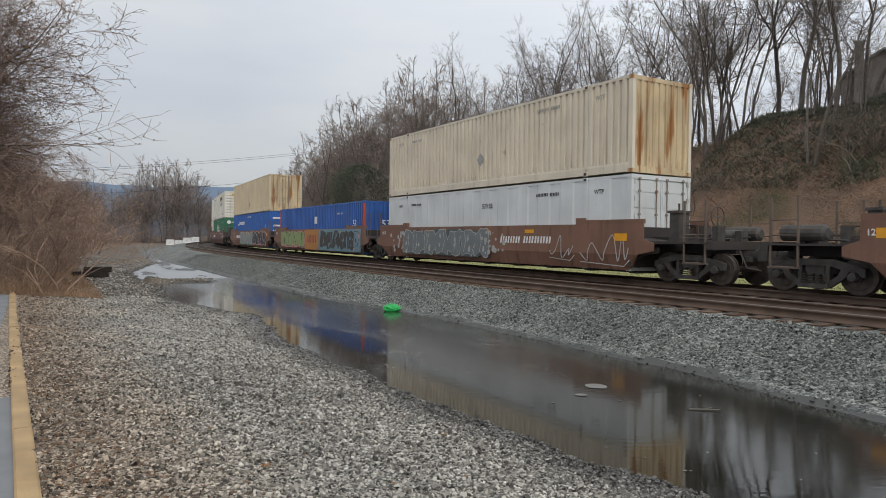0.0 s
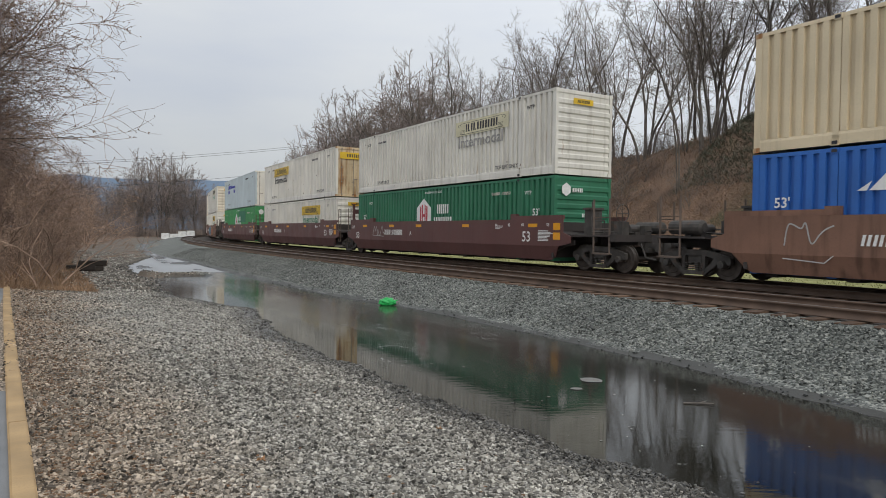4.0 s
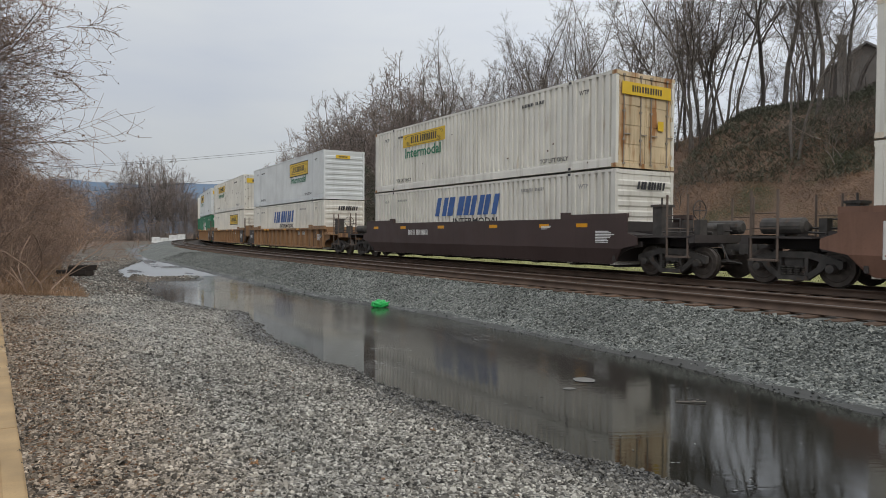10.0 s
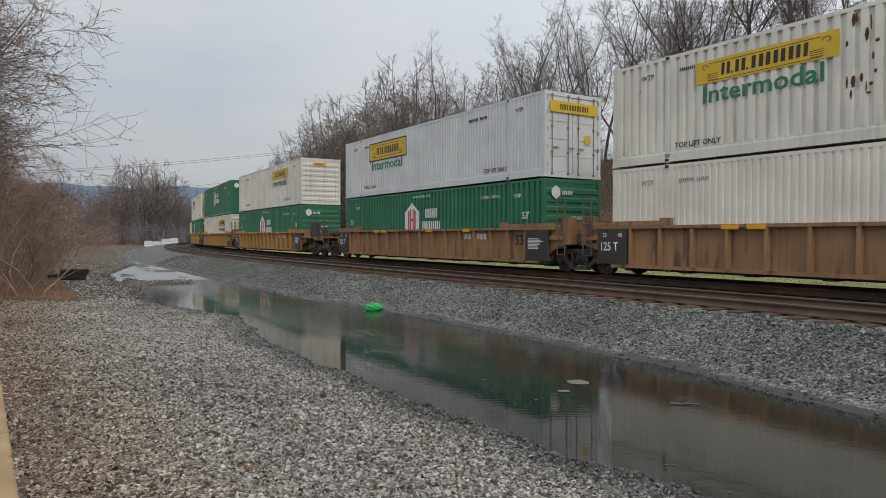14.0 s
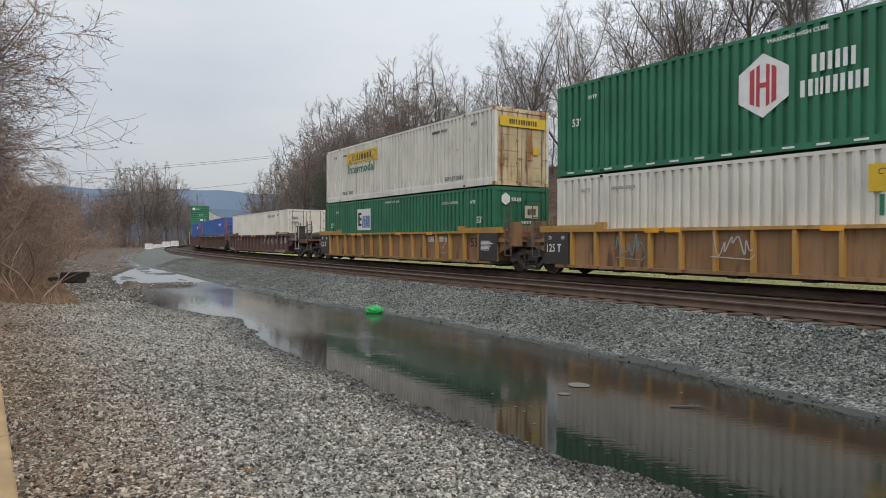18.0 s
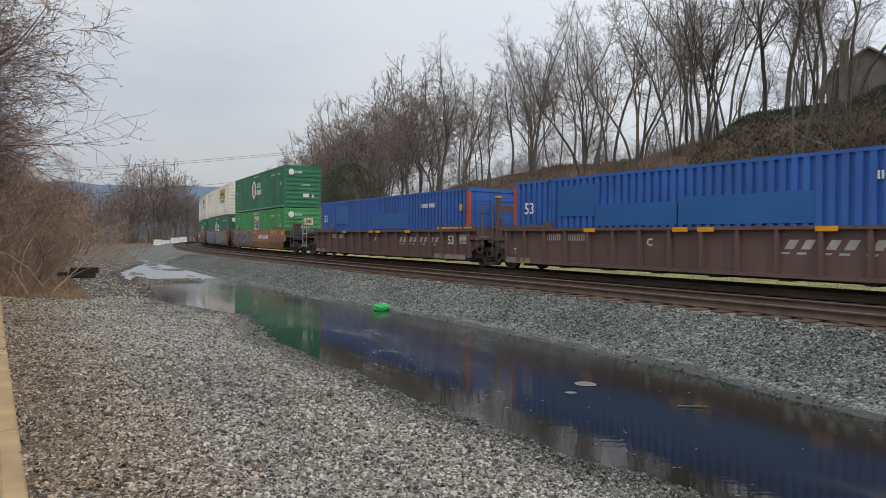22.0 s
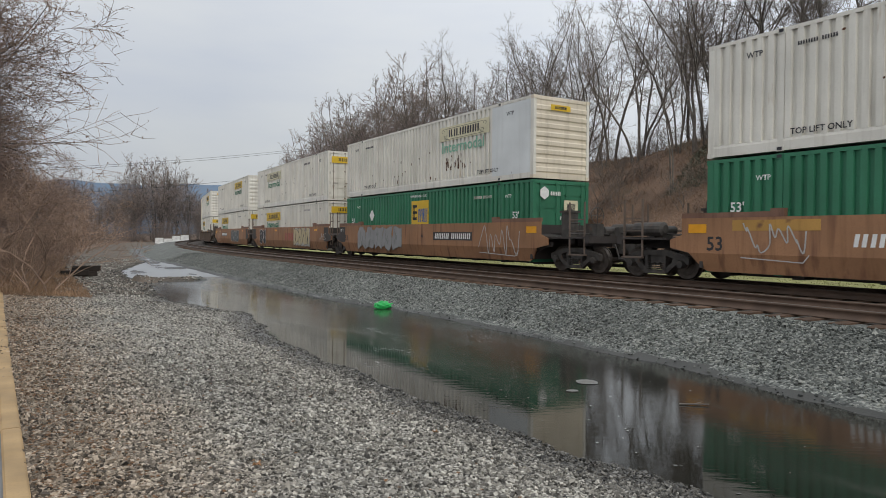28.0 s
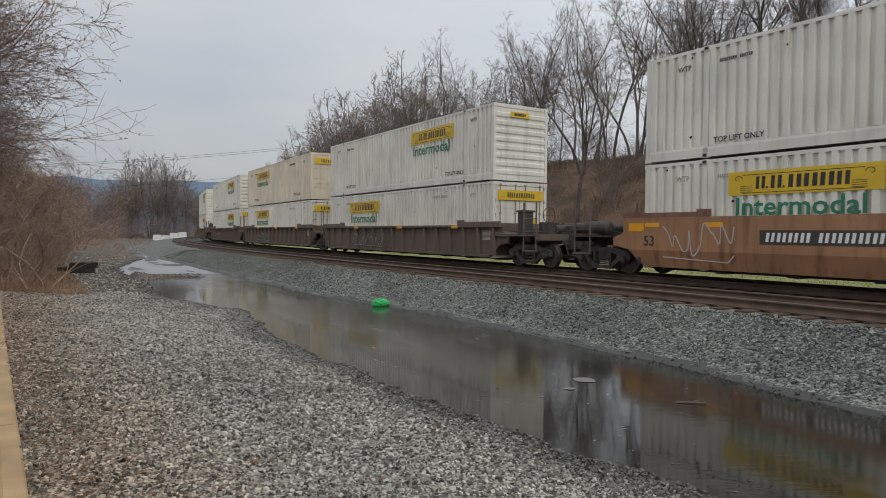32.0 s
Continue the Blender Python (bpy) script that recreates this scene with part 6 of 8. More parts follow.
        if not last:
            plate(lo, "repaint_patch", -4.0, -0.9, 1.3, 1.95, y, P_BLUEDARK)
        word_on(lo, "53", -7.45, 1.75, 0.55, y - 0.003, P_INKW)
        glyphs(lo, (0.2, -0.06, 0.2, -0.06, 0.2, -0.06, 0.2, -0.2, 0.2, -0.06, 0.2, -0.06, 0.2), 4.2, 5.4, 2.2, 2.38, y - 0.003, P_INKW)
        plate(lo, "patch", 7.4, 7.6, 2.0, 2.25, y, P_YELLOW)
        unit(at, dusty(False, last, letter, x), lo)

    # orange-brown three-pack with graffiti
    c = well_car("orange-brown well car with white outlined graffiti", P_ORANGE, S, True, False)
    tag(c, -7.2, -0.6, 0.4, 1.66, "slate", "pale", 71, None, 6)
    tag(c, 5.2, 7.9, 0.5, 1.3, "violet", "black", 72, None, 3, loose=True)
    glyphs(c, (0.3, -0.1, 0.3, -0.1, 0.3, -0.1, 0.3, -0.3, 0.3, -0.1, 0.3, -0.1, 0.3, -0.1, 0.3, -0.1, 0.3), 1.4, 4.3, 1.0, 1.28, -CAR_Y - 0.005, P_INKW, 0.15)
    word_on(c, "53", -7.95, 0.86, 0.5, -CAR_Y - 0.005, P_INK)
    reflectors(c, (-6.6, -3.6, 0.1, 5.2), P_ORANGEREF, -CAR_Y - 0.014)
    plate(c, "panel", 5.3, 6.8, 1.32, 1.6, -CAR_Y - 0.005, P_TANTRIM)
    unit(366.02, c, emp("bright green container with a pale yellow panel", "ribs", -0.75, P_LEAF, P_FADED), hub("green container with white hexagon emblem and ribbed end", "ribs"))
    c = well_car("orange-brown well car with blue and white graffiti", P_ORANGE, S, False, False)
    tag(c, -6.8, -1.4, 0.42, 1.62, "blue", "pale", 73, "steel", 6)
    tag(c, -1.6, 0.4, 0.5, 1.5, "red", "orange", 74, None, 2)
    tag(c, 0.4, 5.6, 0.4, 1.6, "teal", "pale", 75, "slate", 5)
    tag(c, 6.0, 7.6, 0.6, 1.4, "white", "pink", 76, None, 3, loose=True)
    unit(385.47, c, hub("green container with white hexagon emblem", "ribs"), hunt("clean white container with a framed yellow panel", "ribs", 1.75, framed=True, coat=P_CLEAN, skin="fine"))
    c = well_car("orange-brown well car with dark blue and white graffiti", P_ORANGE, S, False, True)
    tag(c, -1.2, 6.2, 0.4, 1.64, "umber", "pale", 77, "haze", 6)
    tag(c, -7.0, -5.2, 0.6, 1.6, "white", "white", 78, None, 4, loose=True)
    glyphs(c, (0.3, -0.1, 0.3, -0.1, 0.3, -0.1, 0.3, -0.3, 0.3, -0.1, 0.3, -0.1, 0.3), -4.3, -1.8, 1.0, 1.28, -CAR_Y - 0.005, P_INKW, 0.15)
    word_on(c, "53", -7.95, 0.86, 0.5, -CAR_Y - 0.005, P_INK)
    plate(c, "panel", -7.2, -5.0, 1.36, 1.62, -CAR_Y - 0.004, P_TANTRIM)
    unit(404.6, c, hub("green container with white hexagon emblem", "ribs"), hunt("off-white container with a yellow panel and stencils", "ribs", 1.4))

    # orange three-pack
    c = well_car("orange well car with grey graffiti and a dark number panel", P_ORANGE, S, True, False)
    tag(c, -6.3, -1.3, 0.42, 1.64, "grey", "haze", 81, None, 5)
    plate(c, "number_panel", 1.55, 4.55, 1.0, 1.34, -CAR_Y - 0.004, P_DARK)
    glyphs(c, (0.3, -0.1, 0.3, -0.1, 0.3, -0.1, 0.3, -0.3, 0.3, -0.1, 0.3, -0.1, 0.3, -0.1, 0.3, -0.1, 0.3), 1.7, 4.4, 1.06, 1.28, -CAR_Y - 0.008, P_INKW, 0.15)
    tag(c, 5.0, 7.6, 0.45, 1.6, "pale", "pale", 82, None, 4, loose=True)
    word_on(c, "53", -7.95, 0.9, 0.4, -CAR_Y - 0.005, P_INK)
    word_on(c, "125 T", -8.6, 1.38, 0.18, -CAR_Y - 0.005, P_INKW)
    word_on(c, "A", 0.5, 1.1, 0.26, -CAR_Y - 0.005, P_INK)
    up = hunt("off-white container with torn rust holes and a plain grey panel", "ribs", 1.75, P_FADED, P_INKGF, doors_coat=P_CREAM2)
    plate(up, "repair_panel", 5.6, 7.9, 0.2, 2.78, -BOX_W / 2 - 0.003, P_GREY)
    scars(up, 2.3, 3.9, 0.75, 1.25, 26, 9, 0.3)
    scars(up, -4.5, 1.0, 0.4, 1.6, 12, 10, 0.2)
    lo = emp("green container with a yellow panel and a white diamond", "doors", -0.7, tone=P_YELLOW)
    diamond(lo, -4.9, 1.9, 0.3, P_INKW)
    unit(427.8, c, lo, up)
    c = well_car("orange well car with pale sprayed shapes", P_ORANGE, S, False, False)
    tag(c, -6.7, -4.9, 0.42, 1.64, "black", "white", 83, None, 2)
    glyphs(c, (0.5, -0.12, 0.5, -0.12, 0.6), 0.1, 1.9, 0.8, 1.3, -CAR_Y - 0.005, SPRAY["red"])
    tag(c, 2.0, 5.3, 0.42, 1.66, "yellow", "umber", 84, "pale", 4)
    word_on(c, "53", -7.95, 0.9, 0.4, -CAR_Y - 0.005, P_INK)
    reflectors(c, (-2.5, 6.2), P_ORANGEREF)
    tag(c, 7.2, 8.3, 0.9, 1.3, "white", "white", 85, None, 3, loose=True)
    up = hunt("white container with small black pits and doors leading", "doors", -5.2, P_FADED, P_INKG)
    scars(up, -2.0, 4.0, 0.5, 1.9, 10, 14, 0.12)
    unit(446.85, c, hunt("white container with a yellow panel and doors leading", "doors", -5.36, low=True), up)
    c = well_car("orange well car with grey and white graffiti", P_ORANGE, S, False, True)
    tag(c, 0.8, 4.8, 0.42, 1.62, "slate", "pale", 86, None, 4)
    plate(c, "number_panel", -4.4, -1.5, 1.0, 1.34, -CAR_Y - 0.004, P_DARK)
    glyphs(c, (0.3, -0.1, 0.3, -0.1, 0.3, -0.1, 0.3, -0.3, 0.3, -0.1, 0.3, -0.1, 0.3, -0.1, 0.3, -0.1, 0.3), -4.25, -1.65, 1.06, 1.28, -CAR_Y - 0.008, P_INKW, 0.15)
    tag(c, -7.3, -5.0, 0.5, 1.55, "pale", "pale", 87, None, 4, loose=True)
    word_on(c, "53", -7.95, 0.9, 0.4, -CAR_Y - 0.005, P_INK)
    reflectors(c, (-7.9, -5.9, 3.0, 6.2), P_ORANGEREF)
    unit(466.26, c, hunt("white container with a yellow panel and doors leading", "doors", -5.39, low=True), hunt("white container with a yellow panel and ribbed end", "ribs", 1.66, rise=0.1))

    # dusty grey three-pack
    for at, first, last, e_lo, x_lo, e_up, x_up in ((489.7, True, False, "doors", -5.25, "ribs", 1.62), (509.1, False, False, "doors", -5.25, "doors", -5.2), (528.5, False, True, "doors", 1.6, "ribs", 1.6), (551.9, True, True, "ribs", 1.6, "ribs", 1.6)):
        c = well_car("dusty grey-brown ribbed well car with faded stencils", P_DUST, R, first, last)
        mouldings(c, P_INKWD, ribbed=True, num="", heavy="")
        reflectors(c, (-4.3, 0.6, 5.4), P_ORANGEREF, -CAR_Y - 0.004, RIB_TOP - 0.01)
        tag(c, -4.5, -0.5, 0.5, 1.2, "white", "grey", 90 + int(at) % 7, None, 4, loose=True)
        unit(at, c, hunt("white container with a yellow panel and green lettering", e_lo, x_lo, low=True), hunt("off-white container with a yellow panel", e_up, x_up, coat=P_CREAM2 if at == 509.1 else P_WHITE))


consist()


def travel(t):
    """Metres the train has gone by t: it runs almost evenly."""
    return float(np.interp(t, [0, 4, 8, 12, 16, 20, 24, 28, 32], [0, 59.0, 118.19, 177.32, 236.45, 295.67, 355.04, 414.38, 474.04]))


def motions():
    for thing, at, z in TRAIN:
        walk(thing, [(t, rig(at - travel(t), TRAIN_D, RAIL_TOP + z)) for t in range(33)])
    # the wheels roll: the same turning for every leading and every trailing axle
    for dx, wheels in WHEELS.items():
        one = wheels[0]
        walk(one, [(k / FPS, pose(dx, 0, 0.445, 0, math.degrees(travel(k / FPS) / 0.445), 0)) for k in range(32 * FPS + 1)])
        act, slot = one.animation_data.action, one.animation_data.action_slot
        for w in wheels[1:]:
            w.rotation_mode = "QUATERNION"
            w.animation_data_create()
            w.animation_data.action = act
            w.animation_data.action_slot = slot


# ---- trees and brush ----
M_BARK = surface("grey_brown_bark", (0.15, 0.13, 0.115), 0.95, spread=0.4, grain=3, fine=20, bump=0.6, depth=0.02, each=0.3)
M_TWIG = surface("brown_twigs", (0.18, 0.15, 0.13), 0.95, spread=0.3, grain=1, fine=8, bump=0.0, each=0.3)
M_REDTWIG = surface("reddish_brush_twigs", (0.325, 0.220, 0.158), 0.95, spread=0.45, grain=3, fine=12, bump=0.0, each=0.5)
M_WARMTWIG = surface("warm_brown_twigs", (0.305, 0.217, 0.171), 0.95, spread=0.3, grain=1, fine=8, bump=0.0, each=0.2)
M_DRYLEAF = surface("dry_brown_leaves", (0.24, 0.14, 0.085), 0.9, spread=0.4, grain=3, fine=20, bump=0.0, each=0.3)
M_NEEDLE = surface("dark_evergreen_needles", (0.075, 0.095, 0.06), 0.95, spread=0.4, grain=2, fine=12, bump=0.0)
# paler twigs for far trees and undergrowth: distance haze put into the colour
M_FARTREE = surface("haze_paled_twigs", (0.27, 0.22, 0.195), 0.95, spread=0.3, grain=1, fine=8, bump=0.0, each=0.25)


def tubes(segs, sides):
    """Arrays for tapered sticks: rows of two ends and two radii."""
    a, b, r0, r1 = segs[:, 0:3], segs[:, 3:6], segs[:, 6], segs[:, 7]
    w = b - a
    w /= np.maximum(np.linalg.norm(w, axis=1, keepdims=True), 1e-6)
    ref = np.where(np.abs(w[:, 2:3]) < 0.9, np.array([[0.0, 0, 1]]), np.array([[1.0, 0, 0]]))
    u = np.cross(w, ref)
    u /= np.maximum(np.linalg.norm(u, axis=1, keepdims=True), 1e-6)
    t = np.cross(w, u)
    rings = []
    for p, r in ((a, r0), (b, r1)):
        for i in range(sides):
            q = 2 * math.pi * i / sides
            rings.append(p + (u * math.cos(q) + t * math.sin(q)) * r[:, None])
    v = np.stack(rings, 1).reshape(-1, 3)
    base = np.arange(len(segs))[:, None] * (2 * sides)
    q = np.concatenate([np.concatenate([base + i, base + (i + 1) % sides, base + sides + (i + 1) % sides, base + sides + i], 1) for i in range(sides)], 0)
    return v, q


def grow(rnd, start, way, length, radius, level, out, droop=0.0, spread=0.6, kids=(5, 6, 5), up=0.25, crook=0.16, bare=0.35):
    """One stem and, along it, its branches."""
    n = 6 if level == 0 else (4 if level == 1 else (2 if level == 2 else 1))
    p, d = Vector(start), Vector(way).normalized()
    pts = [(p.copy(), d.copy(), radius)]
    for i in range(n):
        d = (d + Vector((rnd.gauss(0, crook), rnd.gauss(0, crook), rnd.gauss(0, crook) * 0.6 + up * 0.2 - droop * 0.1 * i))).normalized()
        q = p + d * (length / n)
        r1 = radius * (1 - 0.8 * (i + 1) / n)
        r0 = radius * (1 - 0.8 * i / n)
        out[min(level, 3)].append((*p, *q, r0, r1))
        p = q
        pts.append((p.copy(), d.copy(), r1))
    if level >= len(kids):
        return
    for j in range(kids[level]):
        u = ((j + rnd.random()) / kids[level]) ** 0.8
        f = bare + (1 - bare) * u if level == 0 else 0.25 + 0.75 * u
        k = min(int(f * n), n - 1)
        pp, dd, rr = pts[k + 1] if rnd.random() < 0.6 else pts[k]
        side = Vector((rnd.gauss(0, 1), rnd.gauss(0, 1), rnd.gauss(0, 0.4)))
        side = (side - dd * side.dot(dd)).normalized()
        sp = min(0.8, spread + 0.1 * level)
        w = (dd * (1 - sp) + side * sp + Vector((0, 0, up * max(0.0, 1 - 0.45 * level)))).normalized()
        share = rnd.uniform(0.34, 0.56) * (1.0 - 0.45 * f) * 1.25 if level == 0 else rnd.uniform(0.3, 0.5)
        grow(rnd, pp, w, length * share, max(rr * rnd.uniform(0.45, 0.65), 0.004), level + 1, out, droop, spread, kids, up, crook, bare)


def wood(name, seed, height_m, girth, stems=1, kids=(9, 6, 5), lean=0.08, spread=0.55, up=0.3, thin=0.006, crook=0.14, bare=0.35):
    """Meshes of a leafless shrub: its stems, and the fine twigs."""
    rnd = random.Random(seed)
    out = [[], [], [], []]
    for k in range(stems):
        a = k / stems * 6.283 + rnd.random()
        way = Vector((math.cos(a) * lean * 3, math.sin(a) * lean * 3, 1))
        grow(rnd, (0.12 * stems * rnd.gauss(0, 0.4), 0.12 * stems * rnd.gauss(0, 0.4), -0.3), way, height_m * rnd.uniform(0.75, 1.0) * 0.92, girth * rnd.uniform(0.8, 1.1), 0, out, 0, spread, kids, up, crook, bare)
    big = np.array(out[0] + out[1])
    small = np.array(out[2] + out[3])
    small[:, 6] = np.maximum(small[:, 6], thin)
    small[:, 7] = np.maximum(small[:, 7], thin * 0.6)
    return bulk(name + "_stems", *tubes(big, 3), []), bulk(name + "_twigs", *tubes(small, 3), [])


def crowned(name, seed, tall, girth, stems, fork, leaders, thin, dense=1.0, spread=1.0, wander=0.15, clear=0.3, sag=0.0):
    """Meshes of a bare tree: a wandering trunk that parts into leaders, limbs along them that curve upwards, and short crooked twigs."""
    rnd = random.Random(seed)
    limbs, fine = [], []

    def run(p, d, length, r0, r1, n, up, bend, store):
        pts = []
        for i in range(n):
            d = (d + Vector((rnd.gauss(0, bend), rnd.gauss(0, bend), rnd.gauss(0, bend) * 0.6 + up))).normalized()
            q = p + d * (length / n)
            store.append((*p, *q, r0 + (r1 - r0) * i / n, r0 + (r1 - r0) * (i + 1) / n))
            p = q
            pts.append((q, d, r0 + (r1 - r0) * (i + 1) / n))
        return pts

    def aside(d, by):
        side = Vector((rnd.gauss(0, 1), rnd.gauss(0, 1), rnd.gauss(0, 0.5)))
        side = (side - d * side.dot(d)).normalized()
        return (d * math.cos(by) + side * math.sin(by)).normalized()

    def branch(p, d, length, r, level):
        n = (0, 5, 3, 2 if thin < 0.008 else 1)[level]
        pts = run(p, d, length, r, max(r * 0.3, thin * 0.6), n, (0, 0.045 - sag, 0.05 - sag, 0.02 - sag)[level], (0, 0.17, 0.2, 0.3)[level], limbs if level == 1 else fine)
        if level == 3:
            return
        count = max(3, round(dense * (2.2 * length + 2.0))) if level == 1 else max(2, round(dense * rnd.uniform(4.5, 8.0)))
        for j in range(count):
            f = (j + rnd.random()) / count
            q, dd, rr = pts[min(int((0.12 + 0.88 * f) * n), n - 1)]
            keep = length * (rnd.uniform(0.42, 0.72) * (1.2 - 0.5 * f) if level == 1 else rnd.uniform(0.25, 0.5))
            branch(q - dd * rnd.random() * length / n, aside(dd, rnd.uniform(0.4, 0.95) if level == 1 else rnd.uniform(0.5, 1.25)), keep, max(rr * 0.55, thin), level + 1)

    for k in range(stems):
        a = k / stems * 6.283 + rnd.random()
        tilt = 0.05 if stems == 1 else rnd.uniform(0.08, 0.2)
        p = Vector((0.25 * (stems - 1) * math.cos(a), 0.25 * (stems - 1) * math.sin(a), -0.5))
        h = tall * rnd.uniform(0.82, 1.0)
        foot = run(p, Vector((math.cos(a) * tilt, math.sin(a) * tilt, 1)).normalized(), h * fork + 0.5, girth, girth * 0.72, 6, 0.05, wander * 0.6, limbs)
        for i, (q, d, r) in enumerate(foot):
            if (i + 1) / 6 * fork > clear and rnd.random() < 0.7:
                branch(q, aside(d, rnd.uniform(0.7, 1.15)), h * 0.16 * spread * rnd.uniform(0.5, 1.1), r * 0.34, 1)
        for j in range(leaders):
            q, d, r = foot[-1] if j < 2 else foot[-2]
            n = 8
            line = run(q, aside(d, rnd.uniform(0.12, 0.42) * (0.6 + 0.5 * spread)), h * (1 - fork) * (1.0 if j == 0 else rnd.uniform(0.65, 0.98)), r * (0.82 if j == 0 else 0.6), max(thin * 1.3, girth * 0.05), n, 0.09, wander, limbs)
            for i, (q2, d2, r2) in enumerate(line):
                f = (i + 1) / n
                for _ in range(1 if f < 0.25 else 2):
                    if rnd.random() < 0.85:
                        branch(q2 - d2 * rnd.random() * h * (1 - fork) / n, aside(d2, rnd.uniform(0.6, 1.15)), h * 0.19 * spread * (1.1 - 0.62 * f) * rnd.uniform(0.55, 1.25), max(r2 * 0.5, thin), 1)
            for _ in range(3):
                branch(line[-1][0], aside(line[-1][1], rnd.uniform(0.15, 0.6)), h * 0.07, thin * 1.2, 2)
    limbs, fine = np.array(limbs), np.array(fine)
    k = tall / max(fine[:, 5].max(), 1.0)
    for arr in (limbs, fine):
        arr[:, :6] *= k
    return bulk(name + "_trunk", *tubes(limbs, 4), []), bulk(name + "_crown", *tubes(fine, 3), [])


TREES = [crowned("tree", 100 + i, *spec) for i, spec in enumerate((
    (16, 0.165, 1, 0.42, 3, 0.010, 0.72), (15, 0.12, 2, 0.40, 2, 0.010, 0.62), (17, 0.18, 1, 0.36, 4, 0.010, 0.56, 1.1, 0.15),
    (14, 0.10, 2, 0.45, 2, 0.010, 0.6, 0.85), (16, 0.135, 1, 0.46, 3, 0.010, 0.6, 0.9, 0.14), (13, 0.09, 2, 0.40, 2, 0.010, 0.62, 0.95, 0.16)))]
FAR_TREES = [crowned("far_tree", 130 + i, *spec) for i, spec in enumerate((
    (17, 0.17, 1, 0.22, 5, 0.024, 0.5, 1.5, 0.12, 0.12), (14, 0.11, 3, 0.24, 2, 0.024, 0.42, 1.35, 0.12, 0.12), (15, 0.13, 2, 0.22, 3, 0.024, 0.45, 1.45, 0.12, 0.12)))]
# broad crowns with fine drooping twigs, for the trees close to the gravel
BROAD = [crowned("broad_tree", 150 + i, *spec) for i, spec in enumerate((
    (12, 0.12, 2, 0.36, 5, 0.007, 1.35, 1.9, 0.14, 0.32, 0.06), (10.5, 0.08, 3, 0.33, 3, 0.007, 1.25, 1.8, 0.15, 0.28, 0.06)))]
SHRUBS = [wood("shrub", 200 + i, h, g, st, kd, 0.16, 0.62, 0.2, th, 0.3, 0.08) for i, (h, g, st, kd, th) in enumerate((
    (2.2, 0.02, 7, (7, 6), 0.005), (3.0, 0.025, 7, (7, 6), 0.005), (1.5, 0.014, 9, (6, 4), 0.0045), (4.5, 0.035, 4, (8, 6, 3), 0.0055)))]


def plant(kind, meshes, s, d, turn, size, bark, twig, label, group, dz=0.0):
    x, y = spot(s, d)
    z = float(height(s, d)) + dz
    top = tagged(new(kind), label, "tree" if kind == "bare_tree" else "shrub", group)
    top.matrix_basis = pose(float(x), float(y), z, 0, 0, turn) @ Matrix.Diagonal((size, size, size, 1))
    hang("trunk" if kind == "bare_tree" else "stem_clump", meshes[0], top, bark)
    hang("crown" if kind == "bare_tree" else "twig_tangle", meshes[1], top, twig)
    if kind == "shrub":
        for c in top.children:
            c["kind"] = "stuff"
    return top


def leaves_on(meshes, count, size, seed):
    """Dry leaves and catkins left on the outer twigs: small folded blades."""
    rnd = np.random.RandomState(seed)
    n = len(meshes[1].vertices)
    co = np.empty(n * 3, np.float32)
    meshes[1].vertices.foreach_get("co", co)
    co = co.reshape(-1, 3)
    p = co[rnd.choice(n, count)] + rnd.normal(0, 0.02, (count, 3))
    a = rnd.normal(0, 1, (count, 3))
    a /= np.linalg.norm(a, axis=1, keepdims=True)
    b = np.cross(a, rnd.normal(0, 1, (count, 3)))
    b /= np.linalg.norm(b, axis=1, keepdims=True)
    v = np.stack([p - a * size, p + b * size * 0.45, p + a * size, p - b * size * 0.45], 1).reshape(-1, 3)
    return bulk("dry_leaves", v, np.arange(count * 4).reshape(-1, 4), [])


def at_place(x, y):
    """s and d of a place in the plan."""
    i = int(np.argmin((LX - x) ** 2 + (LY - y) ** 2))
    a = LA[i]
    return float(S_GRID[i] + (x - LX[i]) * math.cos(a) + (y - LY[i]) * math.sin(a)), float(-(x - LX[i]) * math.sin(a) + (y - LY[i]) * math.cos(a))


